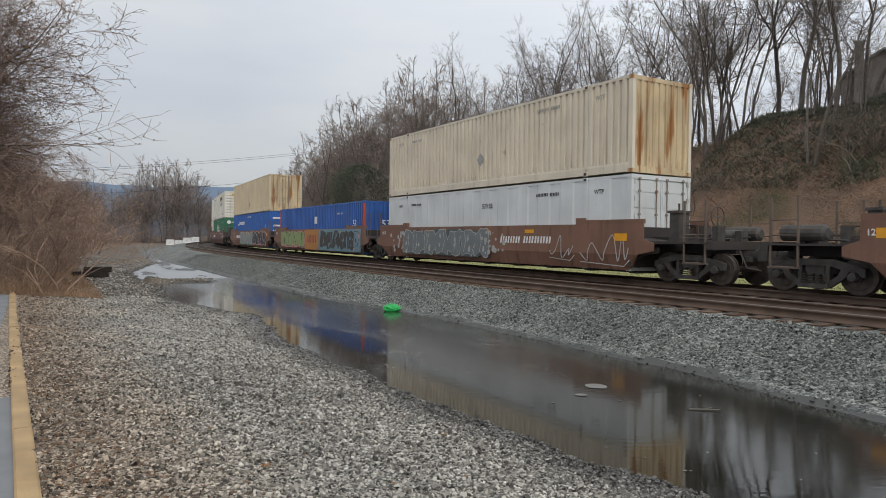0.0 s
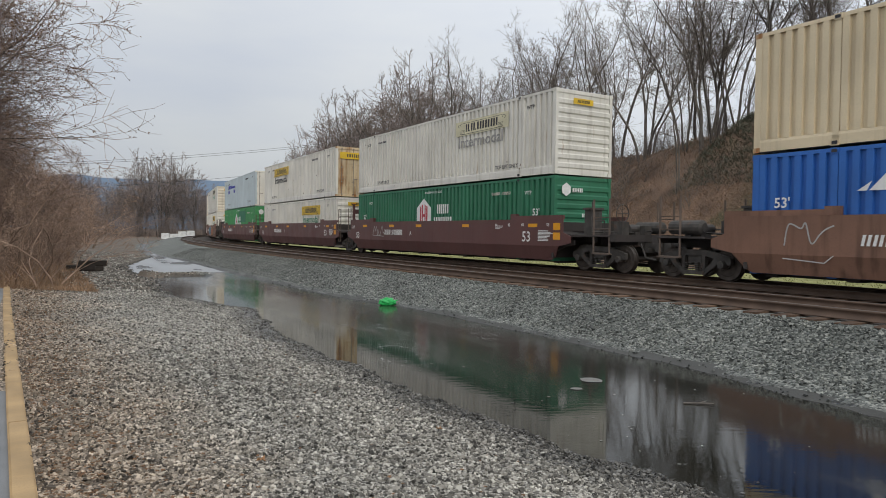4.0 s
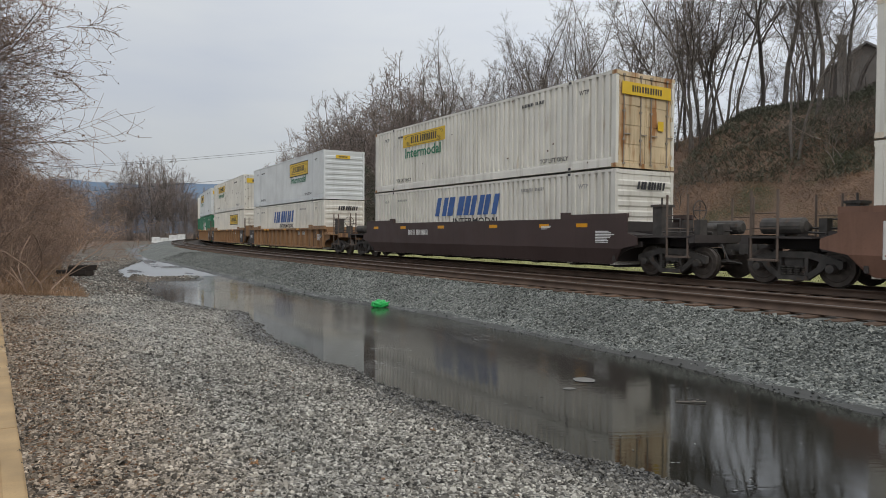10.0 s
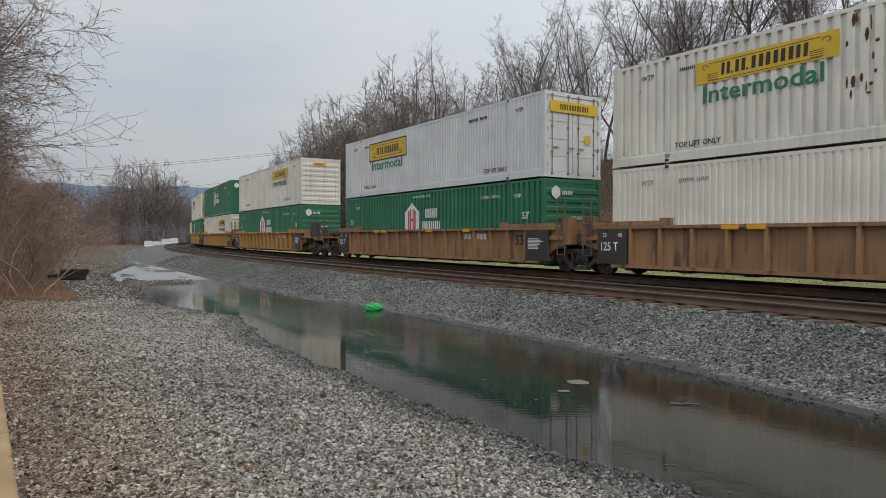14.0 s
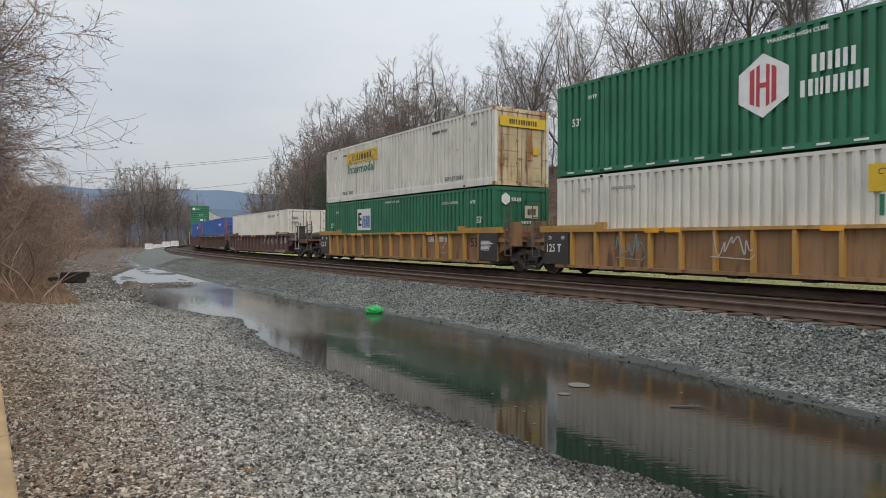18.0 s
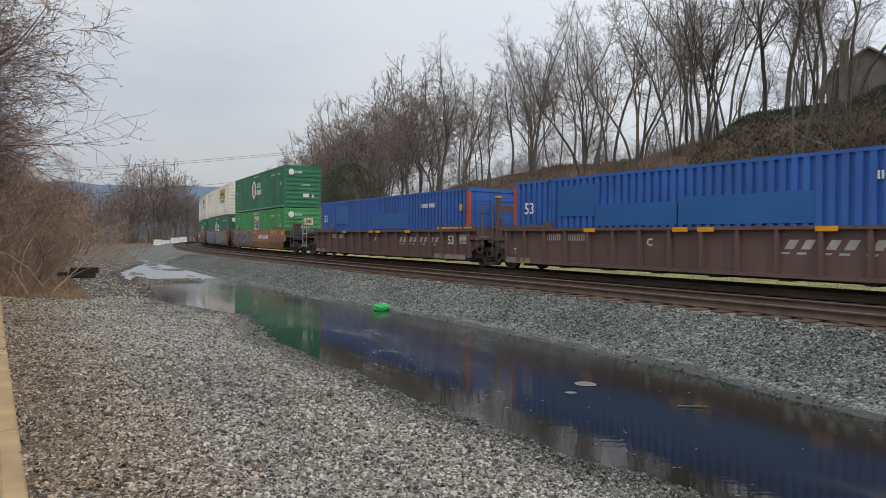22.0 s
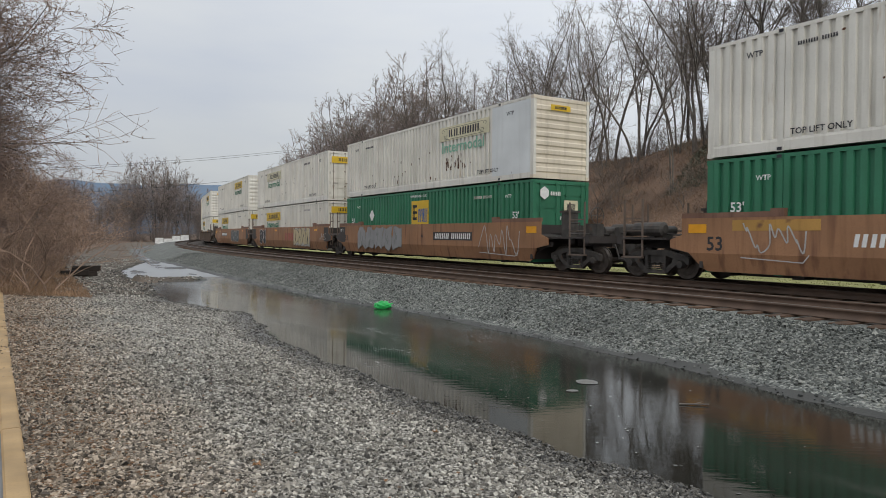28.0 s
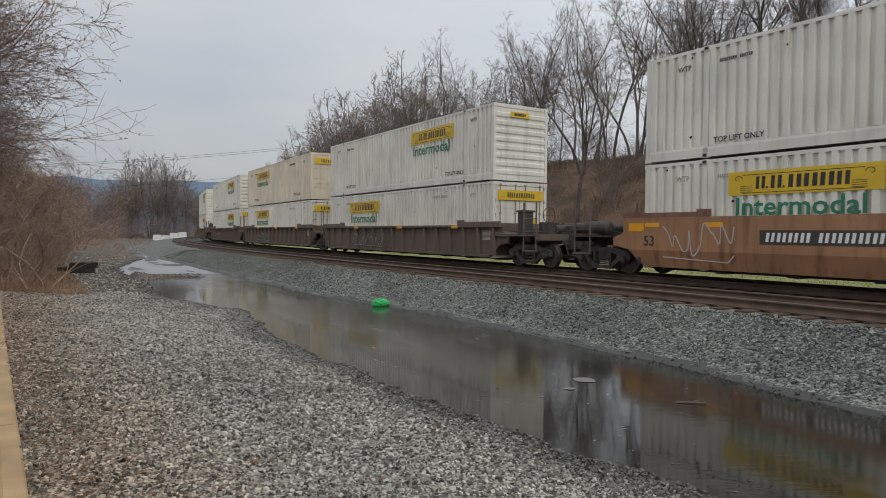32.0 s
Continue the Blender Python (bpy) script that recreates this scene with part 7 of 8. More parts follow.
def woods():
    rnd = random.Random(7)
    # on the bank behind the train
    n = 0
    for row, (d0, count, lo, hi) in enumerate(((-15.5, 11, 0.5, 0.7), (-20, 16, 0.75, 0.95), (-24, 25, 0.8, 1.02), (-28, 27, 0.85, 1.08), (-34, 22, 0.95, 1.15))):
        for i in range(count):
            s = -16 + 150.0 * ((i + rnd.random()) / count) ** 1.3
            if row == 0 and s < 25:
                continue
            d = d0 + rnd.uniform(-1.8, 1.8) + (4.0 if s > 70 else 0)
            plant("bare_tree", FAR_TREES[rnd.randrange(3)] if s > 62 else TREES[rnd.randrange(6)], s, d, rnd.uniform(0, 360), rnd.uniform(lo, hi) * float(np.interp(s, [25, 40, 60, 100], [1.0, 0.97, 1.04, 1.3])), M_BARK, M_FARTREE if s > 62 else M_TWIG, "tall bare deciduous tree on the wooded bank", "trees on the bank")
    for i in range(16):
        plant("bare_tree", TREES[rnd.choice((3, 4, 5))], -16 + i * 3.0 + rnd.uniform(-1, 1), -rnd.uniform(24, 36), rnd.uniform(0, 360), rnd.uniform(0.42, 0.72), M_BARK, M_TWIG, "slim young bare tree near the crest of the bank", "young trees on the bank")
    # a closer stand where the bank steps up
    for i in range(13):
        plant("bare_tree", TREES[rnd.choice((0, 1, 3, 4))], 13 + i * 1.1 + rnd.uniform(-0.6, 0.6), -rnd.uniform(24.5, 31), rnd.uniform(0, 360), rnd.uniform(0.82, 1.05), M_BARK, M_TWIG, "tall bare deciduous tree on the wooded bank", "trees on the bank")
    # far wood beyond the gravel road
    for i in range(64):
        az, far = rnd.uniform(-0.60, -0.345), rnd.uniform(122, 172)
        if az > -0.475 and far < 140:
            continue
        s, d = at_place(az * far, far)
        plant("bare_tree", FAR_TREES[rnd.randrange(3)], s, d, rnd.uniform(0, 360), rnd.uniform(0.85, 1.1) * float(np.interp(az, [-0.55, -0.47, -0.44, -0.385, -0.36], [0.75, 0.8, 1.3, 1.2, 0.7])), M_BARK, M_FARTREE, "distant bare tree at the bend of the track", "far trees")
    for i in range(66):
        az, far = rnd.uniform(-0.62, -0.36), rnd.uniform(105, 150)
        if az > -0.475 and far < 136:
            far = rnd.uniform(137, 155)
        s, d = at_place(az * far, far)
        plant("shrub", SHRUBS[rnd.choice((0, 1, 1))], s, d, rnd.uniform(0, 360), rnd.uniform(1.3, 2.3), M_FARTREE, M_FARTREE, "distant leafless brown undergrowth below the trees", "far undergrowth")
    # brush on and at the foot of the bank
    for i in range(46):
        s, d = -14 + i * 1.5 + rnd.uniform(-1, 1), -rnd.uniform(14.5, 28)
        plant("shrub", SHRUBS[rnd.choice((0, 1, 1, 3))], s, d, rnd.uniform(0, 360), rnd.uniform(0.6, 1.15), M_TWIG, M_TWIG if d < -18 else M_REDTWIG, "leafless brown brush on the slope", "brush on the bank")
    # thicket under the trees farther along the bank
    for i in range(70):
        s, d = 20 + 95 * ((i + rnd.random()) / 70) ** 1.2, -rnd.uniform(17, 31)
        plant("shrub", SHRUBS[rnd.choice((0, 1, 1, 3))], s, d, rnd.uniform(0, 360), rnd.uniform(0.9, 1.5), M_TWIG, M_TWIG, "grey leafless thicket under the bare trees", "thicket on the bank")
    # brush beside the gravel
    for i in range(54):
        s = 9.0 + i * 0.7 + rnd.uniform(-0.8, 0.8)
        d = 14.6 + abs(rnd.gauss(0, 2.6)) - 0.035 * max(0, s - 12)
        plant("shrub", SHRUBS[rnd.choice((0, 0, 1, 2, 3))], s, d, rnd.uniform(0, 360), rnd.uniform(0.7, 1.25), M_REDTWIG, M_REDTWIG, "tangled leafless reddish brush beside the gravel", "brush beside the gravel")
    for i in range(30):
        az, far = rnd.uniform(-0.62, -0.5), rnd.uniform(48, 100)
        s, d = at_place(az * far, far)
        if d > 12.5:
            plant("shrub", SHRUBS[rnd.choice((0, 1, 3))], s, d, rnd.uniform(0, 360), rnd.uniform(1.0, 1.6), M_REDTWIG, M_REDTWIG, "tangled leafless reddish brush beside the gravel", "brush beside the gravel")
    leaf = [leaves_on(m, c, 0.035, 3 + i) for i, (m, c) in enumerate(zip(BROAD, (12000, 8000)))]
    for x, y, k, size in ((-19.9, 22.4, 0, 1.28), (-17.6, 20.8, 1, 1.3), (-21.6, 27.0, 1, 1.2), (-19.6, 27.8, 1, 0.6), (-17.2, 24.0, 1, 0.66), (-20.2, 30.0, 1, 0.62), (-22, 34, 1, 0.7), (-26.5, 43, 0, 0.6), (-37, 60, 1, 0.7), (-51, 88, 0, 0.75)):
        s, d = at_place(x, y)
        t = plant("bare_tree", BROAD[k], s, d, rnd.uniform(0, 360), size, M_BARK, M_WARMTWIG, "broad bare tree with a few dry leaves, in the brush", "trees beside the gravel")
        hang("dry_leaves", leaf[k], t, M_DRYLEAF)["kind"] = "stuff"
    rnd = random.Random(8)
    for i in range(26):
        plant("shrub", SHRUBS[rnd.choice((1, 3))], -12 + i * 2.0 + rnd.uniform(-1, 1), -rnd.uniform(28, 38), rnd.uniform(0, 360), rnd.uniform(0.8, 1.4), M_TWIG, M_TWIG, "grey leafless brush along the crest of the bank", "brush on the crest")
    for i in range(8):
        plant("bare_tree", TREES[rnd.choice((3, 4, 5))], -14 + i * 4.2 + rnd.uniform(-1, 1), -rnd.uniform(26, 38), rnd.uniform(0, 360), rnd.uniform(0.5, 0.75), M_BARK, M_TWIG, "slim young bare tree near the crest of the bank", "young trees on the bank")


woods()


def evergreen():
    s, d = at_place(-11.6, 84.5)
    x, y = spot(s, d)
    top = tagged(new("evergreen_tree"), "dark green evergreen among the bare trees", "tree")
    top.matrix_basis = pose(float(x), float(y), float(height(s, d)))
    hang("trunk", Build().tube((0, 0, -0.3), (0, 0, 7.5), 0.2, 0.03, 8).data("trunk", M_BARK), top)
    rnd = np.random.RandomState(5)
    n = 60000
    h = rnd.uniform(0.08, 1.0, n)
    a = rnd.uniform(0, 6.283, n)
    r = 4.1 * np.clip(1 - np.abs(h - 0.35) ** 2.2 / 0.65 ** 2.2, 0.02, 1) ** 0.5 * np.sqrt(rnd.uniform(0.2, 1.0, n)) * (1 + 0.16 * np.sin(h * 9 + a * 2) + 0.13 * np.sin(h * 21 - a * 5) + 0.12 * rnd.normal(size=n))
    p = np.stack([r * np.cos(a), r * np.sin(a), h * 9.6], 1)
    u = np.stack([np.cos(a), np.sin(a), -0.35 + 0.2 * rnd.normal(size=n)], 1) + rnd.normal(0, 0.3, (n, 3))
    w = rnd.normal(0, 1, (n, 3))
    k = rnd.uniform(0.04, 0.11, n)[:, None]
    u /= np.linalg.norm(u, axis=1, keepdims=True)
    w = np.cross(u, w)
    w /= np.linalg.norm(w, axis=1, keepdims=True)
    v = np.stack([p - u * k, p + w * k * 0.25, p + u * k, p - w * k * 0.25], 1).reshape(-1, 3)
    hang("needles", bulk("needles", v, np.arange(n * 4).reshape(-1, 4), []), top, M_NEEDLE)["kind"] = "stuff"


evergreen()

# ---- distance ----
# the blue-grey is distance haze, painted into the ridge's base colour
M_RIDGE = surface("haze_tinted_ridge", (0.15, 0.21, 0.29), 1.0, spread=0.12, grain=0.006, fine=0.05, bump=0.0)


def ridge():
    az = np.linspace(-1.1, 0.6, 120)
    far = 1900.0
    top = 150 + 6 * np.sin(az * 9 + 1) + 4 * np.sin(az * 31) + 2.0 * np.sin(az * 77) - 60 * smooth((az + 0.30) / 0.3)
    v, q = [], []
    for a, t in zip(az, top):
        v += [(a * far, far, -5), (a * far * 1.02, far * 1.02, t * 0.6), (a * far * 1.06, far * 1.06, t)]
    for i in range(len(az) - 1):
        q += [(3 * i, 3 * i + 3, 3 * i + 4, 3 * i + 1), (3 * i + 1, 3 * i + 4, 3 * i + 5, 3 * i + 2)]
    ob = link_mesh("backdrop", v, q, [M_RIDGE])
    tagged(ob, "long distant mountain ridge with blue haze put into its colour", "mountain", kind="structure")


ridge()

M_POLE = surface("weathered_pole", (0.13, 0.10, 0.08), 0.9, spread=0.3, grain=3, fine=30, bump=0.3, depth=0.01)
M_CABLE = surface("black_cable", (0.05, 0.05, 0.055), 0.8, spread=0.1, grain=3, fine=30, bump=0.0)


def power_line():
    ends = []
    for x, y, h in ((-90, 115, 12.0), (-21, 125, 18.2)):
        s, d = at_place(x, y)
        z = float(height(s, d))
        pole = tagged(new("utility_pole"), "weathered wooden utility pole among the trees", "utility pole", "utility poles")
        pole.matrix_basis = pose(x, y, z)
        hang("post", Build().tube((0, 0, -0.3), (0, 0, h - z + 0.5), 0.15, 0.1, 8).data("post", M_POLE), pole)
        hang("crossarm", Build().box(-1.1, 1.1, -0.06, 0.06, h - z - 0.1, h - z + 0.02).data("crossarm", M_POLE), pole)
        ends.append(Vector((x, y, h)))
    for off, drop, low in ((-1.0, 0.9, 0.0), (1.0, 1.0, 0.0), (0.0, 1.1, -4.2)):
        b = Build()
        pts = [ends[0].lerp(ends[1], k / 14) + Vector((0, off, low - drop * 4 * (k / 14) * (1 - k / 14))) for k in range(15)]
        for p in pts:
            b.v += [tuple(p + Vector((0, 0.022 * math.cos(k * 1.5708), 0.022 * math.sin(k * 1.5708)))) for k in range(4)]
        b.f = [(4 * i + k, 4 * i + (k + 1) % 4, 4 * i + 4 + (k + 1) % 4, 4 * i + 4 + k) for i in range(14) for k in range(4)]
        ob = new("power_cable", b.data("power_cable", M_CABLE))
        tagged(ob, "thin black overhead cable sagging between poles", "cable", "overhead cables")
    # lamp standard on the bank
    s, d = at_place(9.6, 66)
    z = float(height(s, d))
    lamp = tagged(new("street_lamp"), "slim grey lamp standard on the bank behind the trees", "street lamp")
    x, y = spot(s, d)
    lamp.matrix_basis = pose(float(x), float(y), z)
    hang("post", Build().tube((0, 0, -0.3), (0, 0, 14.4 - z), 0.08, 0.05, 8).data("post", P_GALV), lamp)
    hang("lamp_head", Build().box(-0.7, 0.1, -0.12, 0.12, 14.35 - z, 14.5 - z).data("lamp_head", P_GALV), lamp)


power_line()

M_SIDING = surface("grey_siding", (0.15, 0.14, 0.13), 0.8, spread=0.15, grain=1, fine=20, bump=0.2, depth=0.01)
M_ROOF = surface("dark_shingles", (0.2, 0.198, 0.2), 0.9, spread=0.3, grain=2, fine=20, bump=0.5, depth=0.02)


def house():
    x, y, z = 39.6, 64.0, 14.05
    h = tagged(new("house"), "grey sided house with a dark gable roof on the hilltop", "house")
    h.matrix_basis = pose(x, y, z, 0, 0, 58)
    foot = float(height(*at_place(x, y))) - z - 0.3
    hang("wall", Build().box(-4, 4, -3.2, 3.2, foot, 2.9).beam([(-3.2, 2.9), (3.2, 2.9), (0, 5.0)], -4, 4).data("wall", M_SIDING), h)
    for side in (-1, 1):
        hang("roof", Build().beam([(0, 5.05), (side * 3.6, 2.62), (side * 3.6, 2.8), (0, 5.25)], -4.4, 4.4).data("roof", M_ROOF), h)
    hang("chimney", Build().box(-4.6, -4.02, 1.5, 2.2, foot, 5.9).box(-4.66, -3.96, 1.44, 2.26, 5.8, 5.95).data("chimney", M_SIDING), h)


house()

# ---- things on the near ground ----
M_CONCRETE = surface("white_concrete", (0.72, 0.72, 0.70), 0.85, spread=0.15, grain=2, fine=30, bump=0.2, depth=0.01)
M_BAG = surface("green_plastic", (0.02, 0.46, 0.10), 0.35, spread=0.2, grain=8, fine=40, bump=0.3, depth=0.01)
M_ICE = surface("pale_ice_film", (0.19, 0.185, 0.17), 0.45, spread=0.2, grain=8, fine=40, bump=0.2, depth=0.003)
M_LEAF = surface("fallen_brown_leaf", (0.235, 0.132, 0.07), 0.85, spread=0.35, grain=20, fine=80, bump=0.2, depth=0.002, each=0.45)


M_OAKLEAF = surface("orange_brown_leaf", (0.36, 0.19, 0.09), 0.8, spread=0.3, grain=20, fine=80, bump=0.2, depth=0.002)
M_OLDTIE = surface("rotten_tie", (0.045, 0.035, 0.028), 0.95, spread=0.4, grain=4, fine=40, bump=0.6, depth=0.01, each=0.3)


def near_things():
    rnd = random.Random(21)
    for i in range(4):
        x, y = -54.8 + i * 1.5, 131.0 + i * 0.35
        s, d = at_place(x, y)
        b = tagged(new("concrete_barrier"), "white concrete barrier closing the gravel road", "barrier", "row of barriers")
        b.matrix_basis = pose(x, y, float(height(s, d)) - 0.02, 0, 0, 13)
        hang("base", Build().beam([(-0.3, 0), (0.3, 0), (0.3, 0.1), (0.16, 0.32), (-0.16, 0.32), (-0.3, 0.1)], -0.74, 0.74).data("base", M_CONCRETE), b)
        hang("upstand", Build().beam([(-0.155, 0.3), (0.155, 0.3), (0.1, 1.15), (-0.1, 1.15)], -0.73, 0.73).data("upstand", M_CONCRETE), b)
    # timber edging of the pavement
    edge = tagged(new("timber_edging"), "pale weathered timber edging between pavement and gravel", "timber edging", kind="structure")
    for i in range(11):
        s0 = -15 + i * 2.44
        z = 0.40
        me = Build().box(-1.215, 1.215, -0.072, 0.072, -0.08, 0.055).data("timber", M_WOOD)
        bm = bmesh.new()
        bm.from_mesh(me)
        bmesh.ops.bevel(bm, geom=bm.edges[:], offset=0.012, segments=2, affect="EDGES")
        bm.to_mesh(me)
        bm.free()
        hang("timber", me, edge, at=rig(s0, 15.28 + 0.024 * (s0 + 8.3), z - 0.033 + rnd.uniform(-0.006, 0.006), 1.37 + rnd.uniform(-0.1, 0.1)))
    # green bag at the water's edge
    s, d = at_place(-1.72, 19.1)
    bag = tagged(new("plastic_bag"), "crumpled bright green plastic bag at the water's edge", "plastic bag")
    bm = bmesh.new()
    bmesh.ops.create_icosphere(bm, subdivisions=4, radius=1)
    for v in bm.verts:
        n3 = noise.noise(v.co * 2.3) * 0.28 + noise.noise(v.co * 6.0) * 0.12
        v.co *= 1 + n3
        v.co.x *= 0.23
        v.co.y *= 0.16
        v.co.z = max(v.co.z * 0.13, -0.08)
    for f in bm.faces:
        f.smooth = True
    me = bpy.data.meshes.new("film")
    bm.to_mesh(me)
    bm.free()
    me.materials.append(M_BAG)
    bag.matrix_basis = pose(-1.72, 19.1, 0.08, 0, 0, 20)
    hang("film", me, bag)
    hang("knot", Build().tube((0.18, 0, 0.02), (0.3, 0.02, 0.06), 0.035, 0.012, 8).data("knot", M_BAG), bag)
    # old ties dumped by the brush
    for i, (x, y, z, turn) in enumerate(((-15.5, 29.2, 0.0, 100), (-15.4, 29.3, 0.24, 92), (-15.7, 28.9, 0.02, 108))):
        s, d = at_place(x, y)
        t = tagged(new("old_tie"), "dark rotting railway tie dumped beside the brush", "railway tie", "dumped ties")
        t.matrix_basis = pose(x, y, float(height(s, d)) + z + 0.02, 0, 0, turn - 60)
        me = Build().box(-0.55, 0.55, -0.12, 0.12, 0, 0.23).data("timber", M_OLDTIE)
        bm = bmesh.new()
        bm.from_mesh(me)
        bmesh.ops.bevel(bm, geom=bm.edges[:], offset=0.02, segments=1, affect="EDGES")
        bm.to_mesh(me)
        bm.free()
        hang("timber", me, t)
    # fallen leaves: two picked out, the rest a scatter
    shape = [(0, -0.5), (0.12, -0.2), (0.42, -0.28), (0.3, 0.02), (0.5, 0.2), (0.2, 0.25), (0, 0.55), (-0.2, 0.25), (-0.5, 0.2), (-0.3, 0.02), (-0.42, -0.28), (-0.12, -0.2)]

    def leaf(b, x, y, z, r, turn):
        c, w = math.cos(turn), math.sin(turn)
        k = len(b.v)
        b.v.append((x, y, z + 0.012))
        b.v += [(x + r * (c * px - w * py), y + r * (w * px + c * py), z + 0.012 + r * rnd.uniform(-0.05, 0.28)) for px, py in shape]
        b.f += [(k, k + 1 + i, k + 1 + (i + 1) % 12) for i in range(12)]

    for x, y, z, r in ((-1.42, 5.2, 0.36, 0.09), (-0.07, 6.64, 0.13, 0.08)):
        b = Build()
        leaf(b, 0, 0, 0, r, 1.0)
        s, d = at_place(x, y)
        ob = tagged(new("fallen_leaf", b.data("fallen_leaf", M_OAKLEAF)), "curled brown fallen leaf on the gravel", "leaf", "fallen leaves")
        ob.matrix_basis = pose(x, y, float(height(s, d)) + 0.03)
    b = Build()
    for _ in range(5000):
        s = -12 + 22 * rnd.random() ** 1.2
        d = 15.38 + 0.024 * s - abs(rnd.gauss(0, 0.5 + 0.07 * max(0.0, s))) if rnd.random() < 0.93 else rnd.uniform(11.5, 15)
        x, y = spot(s, d)
        leaf(b, float(x), float(y), float(height(s, d)) + 0.028, rnd.uniform(0.014, 0.04), rnd.uniform(0, 6.28))
    tagged(new("leaf_litter", b.data("leaf_litter", M_LEAF, flip=False)), "scattered brown leaf litter on the gravel", "leaf litter", kind="stuff")
    # ice and foam on the water
    def flake(b, x, y, rx, ry, z=0.005):
        k = len(b.v)
        n = 11
        ph = rnd.uniform(0, 6.28)
        b.v += [(x + rx * math.cos(6.283 * i / n + ph) * rnd.uniform(0.82, 1.08), y + ry * math.sin(6.283 * i / n + ph) * rnd.uniform(0.82, 1.08), z) for i in range(n)]
        b.f.append(tuple(range(k, k + n)))
    for x, y, rx, ry in ((2.03, 9.6, 0.17, 0.17), (1.72, 9.05, 0.09, 0.07)):
        b = Build()
        flake(b, 0, 0, rx, ry)
        k = len(b.v)
        tagged(new("ice_plate", b.data("ice_plate", M_ICE)), "small pale plate of ice floating on the puddle", "ice", "ice plates").matrix_basis = pose(x, y, 0.002)
    b = Build()
    for _ in range(130):
        s, t = rnd.uniform(-12, 2), rnd.random()
        d = 6.9 + 3.7 * t
        if rnd.random() < 0.6:
            d = 10.0 + rnd.gauss(0, 0.35) - 0.1 * (s + 5) * 0.3
        x, y = spot(s, d)
        flake(b, float(x), float(y), rnd.uniform(0.006, 0.026), rnd.uniform(0.006, 0.016))
    tagged(new("foam_flecks", b.data("foam_flecks", M_ICE)), "pale flecks of foam and ice on the puddle", "foam", kind="stuff")
    # twig lying in the water
    tw = Build().tube((0, 0, 0.01), (0.35, 0.05, 0.02), 0.012, 0.008, 5).tube((0.15, 0.02, 0.012), (0.28, 0.16, 0.02), 0.008, 0.004, 5).data("twig", M_BARK)
    tagged(new("fallen_twig", tw), "thin forked twig lying in the puddle", "twig").matrix_basis = pose(2.9, 8.35, 0.0, 0, 0, -15)


near_things()


# ---- loose stone, last ----
def scatter(name, label, count, s_of, d_of, size, mat, seed, lift=0.3):
    """Angular stones thrown over the ground: squashed, skewed lumps."""
    rnd = np.random.RandomState(seed)
    s, d = s_of(rnd, count), d_of(rnd, count)
    keep = (height(s, d) > -0.035) & ((d < far_bank(s) - 0.38) | (d > far_bank(s) + 0.5) | (rnd.uniform(0, 1, count) < 0.1))
    s, d = s[keep], d[keep]
    n = len(s)
    x, y = spot(s, d)
    z = height(s, d)
    r = size * np.exp(rnd.normal(0, 0.32, n)) / 2
    cube = np.array([[i, j, k] for i in (-1, 1) for j in (-1, 1) for k in (-1, 1)], float)
    loc = cube[None] * rnd.uniform(0.45, 1.0, (n, 8, 3))
    loc *= np.stack([rnd.uniform(0.8, 1.3, n), rnd.uniform(0.7, 1.1, n), rnd.uniform(0.45, 0.85, n)], 1)[:, None, :]
    q = rnd.normal(0, 1, (n, 4)) * np.array([1, 0.35, 0.35, 1])
    q /= np.linalg.norm(q, axis=1, keepdims=True)
    w, a, b, c = q.T
    rot = np.stack([1 - 2 * (b * b + c * c), 2 * (a * b - c * w), 2 * (a * c + b * w), 2 * (a * b + c * w), 1 - 2 * (a * a + c * c), 2 * (b * c - a * w),
                    2 * (a * c - b * w), 2 * (b * c + a * w), 1 - 2 * (a * a + b * b)], 1).reshape(-1, 3, 3)
    v = np.einsum("nij,nkj->nki", rot, loc) * r[:, None, None] + np.stack([x, y, z + r * lift], 1)[:, None, :]
    faces = np.array([(0, 1, 3, 2), (4, 6, 7, 5), (0, 4, 5, 1), (2, 3, 7, 6), (1, 5, 7, 3)])
    f = (np.arange(n)[:, None, None] * 8 + faces[None]).reshape(-1, 4)
    tagged(new(name, bulk(name, v.reshape(-1, 3), f, [mat], flat=True)), label, "gravel", kind="stuff")


def blades(name, label, count, places, tall, wide, mat, seed, lean=0.5):
    """Dead stalks, ivy or leaves as many small blades standing on the ground."""
    rnd = np.random.RandomState(seed)
    s, d = places(rnd, count)
    x, y = spot(s, d)
    p = np.stack([x, y, height(s, d) - 0.02], 1)
    u = np.stack([rnd.normal(0, lean, count), rnd.normal(0, lean, count), np.ones(count)], 1)
    u *= (tall * rnd.uniform(0.4, 1.0, count))[:, None] / np.linalg.norm(u, axis=1, keepdims=True)
    a = rnd.uniform(0, 6.283, count)
    w = np.stack([np.cos(a), np.sin(a), np.zeros(count)], 1) * (wide * rnd.uniform(0.5, 1.0, count))[:, None]
    v = np.stack([p - w, p + w, p + u * 0.6 + w * 0.8, p + u], 1).reshape(-1, 3)
    tagged(new(name, bulk(name, v, np.arange(count * 4).reshape(-1, 4), [mat])), label, "undergrowth", kind="stuff")


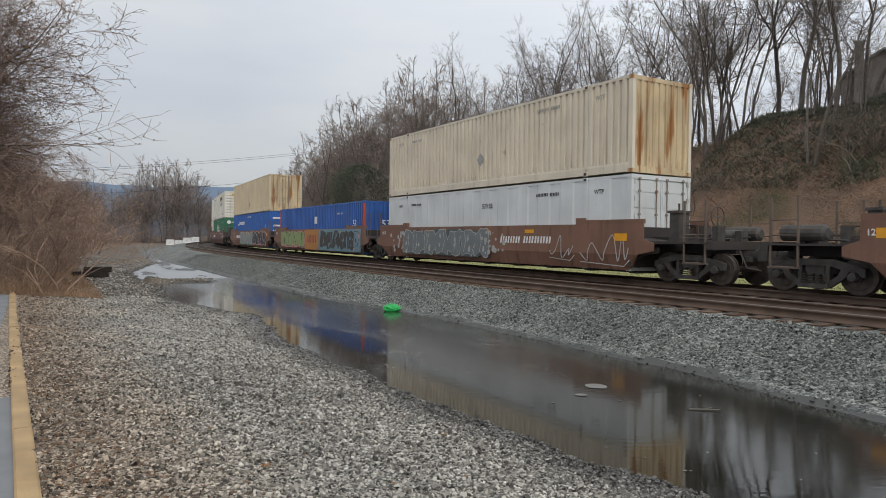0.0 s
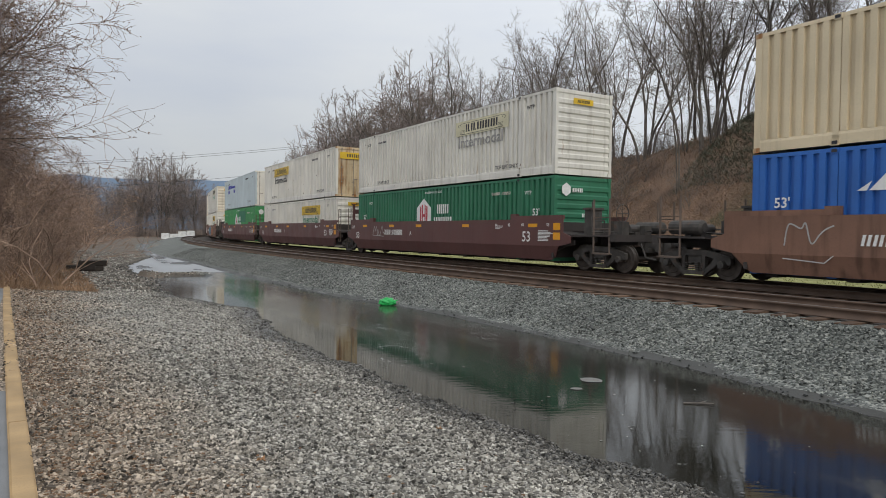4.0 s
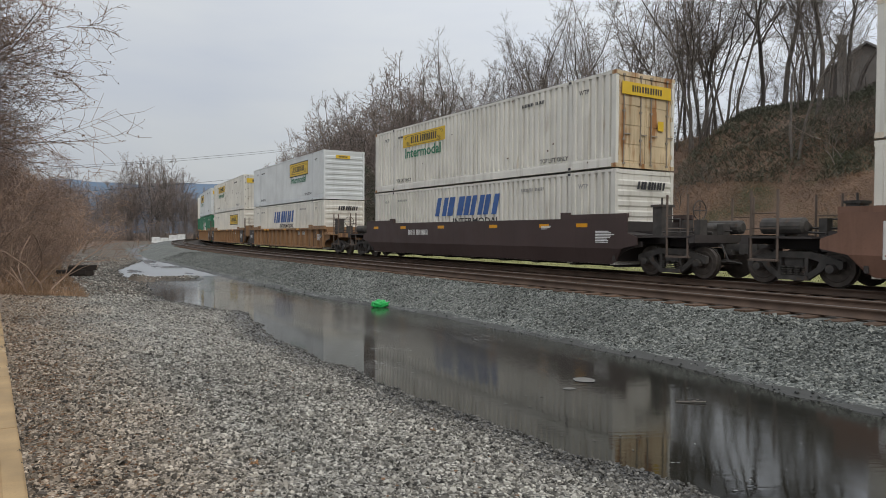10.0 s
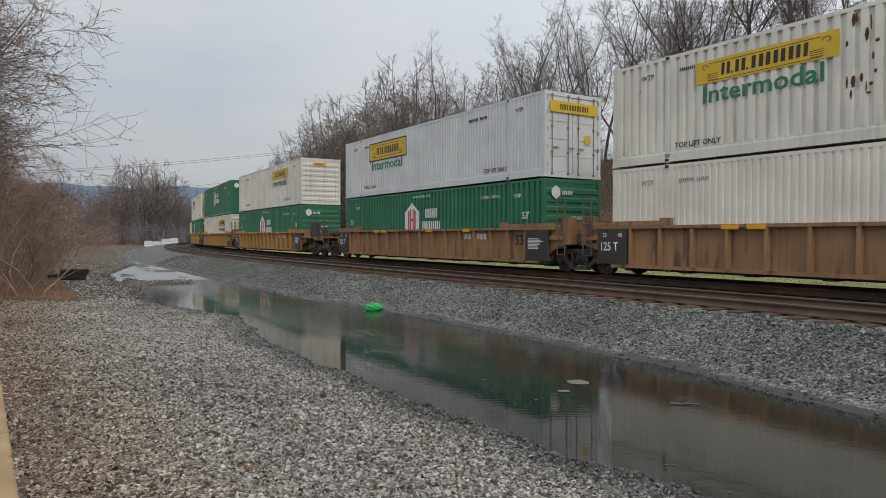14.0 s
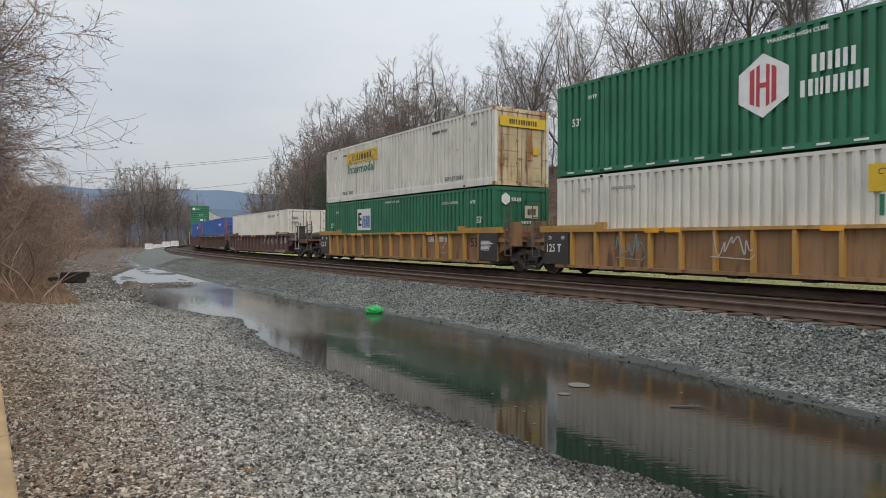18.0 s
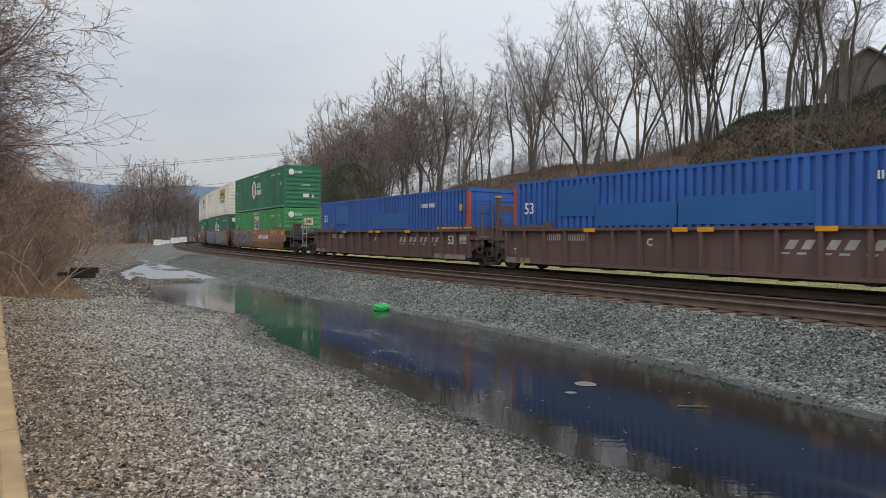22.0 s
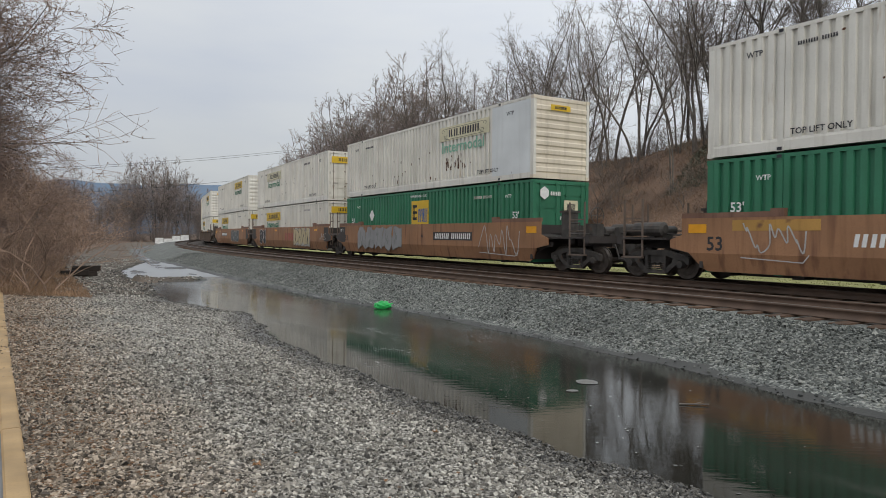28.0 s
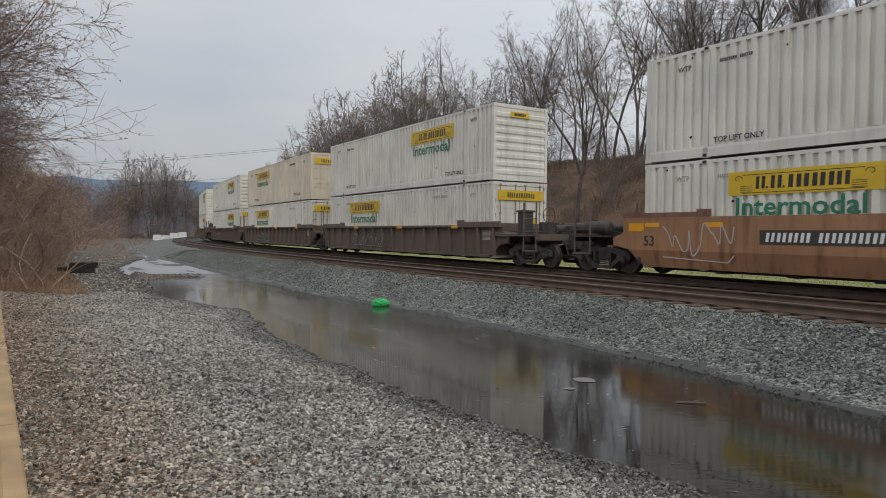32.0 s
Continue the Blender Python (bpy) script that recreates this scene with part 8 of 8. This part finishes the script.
M_IVY = surface("dark_ivy", (0.14, 0.143, 0.105), 0.8, spread=0.4, grain=0.8, fine=9, bump=0.0)
M_STALK = surface("dead_brown_stalks", (0.28, 0.188, 0.132), 0.95, spread=0.45, grain=0.5, fine=9, bump=0.0)
M_STRAW = surface("dead_straw", (0.35, 0.222, 0.135), 0.95, spread=0.4, grain=0.8, fine=9, bump=0.0)
def patchy(s0, s1, d0, d1, cut, k):
    def places(r, n):
        s, d = r.uniform(s0, s1, n * 3), r.uniform(d0, d1, n * 3)
        keep = wob(s, d, k) + r.normal(0, 0.25, n * 3) > cut
        s, d = s[keep], d[keep]
        m = r.randint(0, len(s), n)
        return s[m] + r.normal(0, 0.05, n), d[m] + r.normal(0, 0.05, n)
    return places


blades("dead_undergrowth", "dead brown stalks and leaves covering the bank", 40000, patchy(15, 62, -31, -14, -0.5, 0.7), 0.5, 0.025, M_STALK, 11, 0.9)
blades("slope_undergrowth", "dead brown stalks and leaves on the lower slope", 34000, patchy(-18, 16, -22.5, -14, -0.6, 0.6), 0.34, 0.02, M_STALK, 16, 1.8)
blades("bank_grass", "orange-brown dead grass low on the bank", 30000, patchy(-18, 40, -20.0, -13.5, -0.7, 0.5), 0.34, 0.016, M_STRAW, 15, 1.6)
blades("ivy", "dark ivy and evergreen scrub over the crest of the bank", 90000, patchy(-18, 17, -31, -20.0, -0.75, 0.45), 0.42, 0.04, M_IVY, 12, 1.8)
blades("dead_grass", "pale dead grass and leaves below the brush", 26000, lambda r, n: (8.6 + 34 * r.uniform(0, 1, n) ** 1.4, 13.5 + 6 * r.uniform(0, 1, n) ** 1.1), 0.28, 0.012, M_STRAW, 13, 0.7)
blades("trackside_grass", "short yellow-green grass beyond the track", 16000, lambda r, n: (r.uniform(-14, 36, n), -5.0 - 9.5 * r.uniform(0, 1, n)), 0.12, 0.02, M_GRASS, 14, 0.5)

scatter("gravel_stones", "loose grey crushed gravel stones", 66000, lambda r, n: -12.8 + 9.5 * r.uniform(0, 1, n) ** 1.1 + np.abs(r.normal(0, 1.3, n)) * (r.uniform(0, 1, n) < 0.5), lambda r, n: r.uniform(10.3, 15.3, n), 0.023, M_GRAVEL_LOOSE, 1)
scatter("farther_gravel_stones", "loose grey crushed gravel stones", 24000, lambda r, n: -4.5 + 15 * r.uniform(0, 1, n) ** 1.3, lambda r, n: r.uniform(10.2, 15.5, n), 0.026, M_GRAVEL_LOOSE, 3)
scatter("ballast_stones", "loose blue-grey crushed ballast stones", 54000, lambda r, n: -11 + 50 * r.uniform(0, 1, n) ** 1.7, lambda r, n: r.uniform(4.1, 7.05, n), 0.032, M_BALLAST_LOOSE, 2)
scatter("road_stones", "loose brown-grey stones trodden into the muddy road", 15000, lambda r, n: 9.5 + 32 * r.uniform(0, 1, n) ** 1.3, lambda r, n: r.uniform(7.3, 14.2, n), 0.045, M_GRAVEL_LOOSE, 5)

# last of all, what moves
motions()
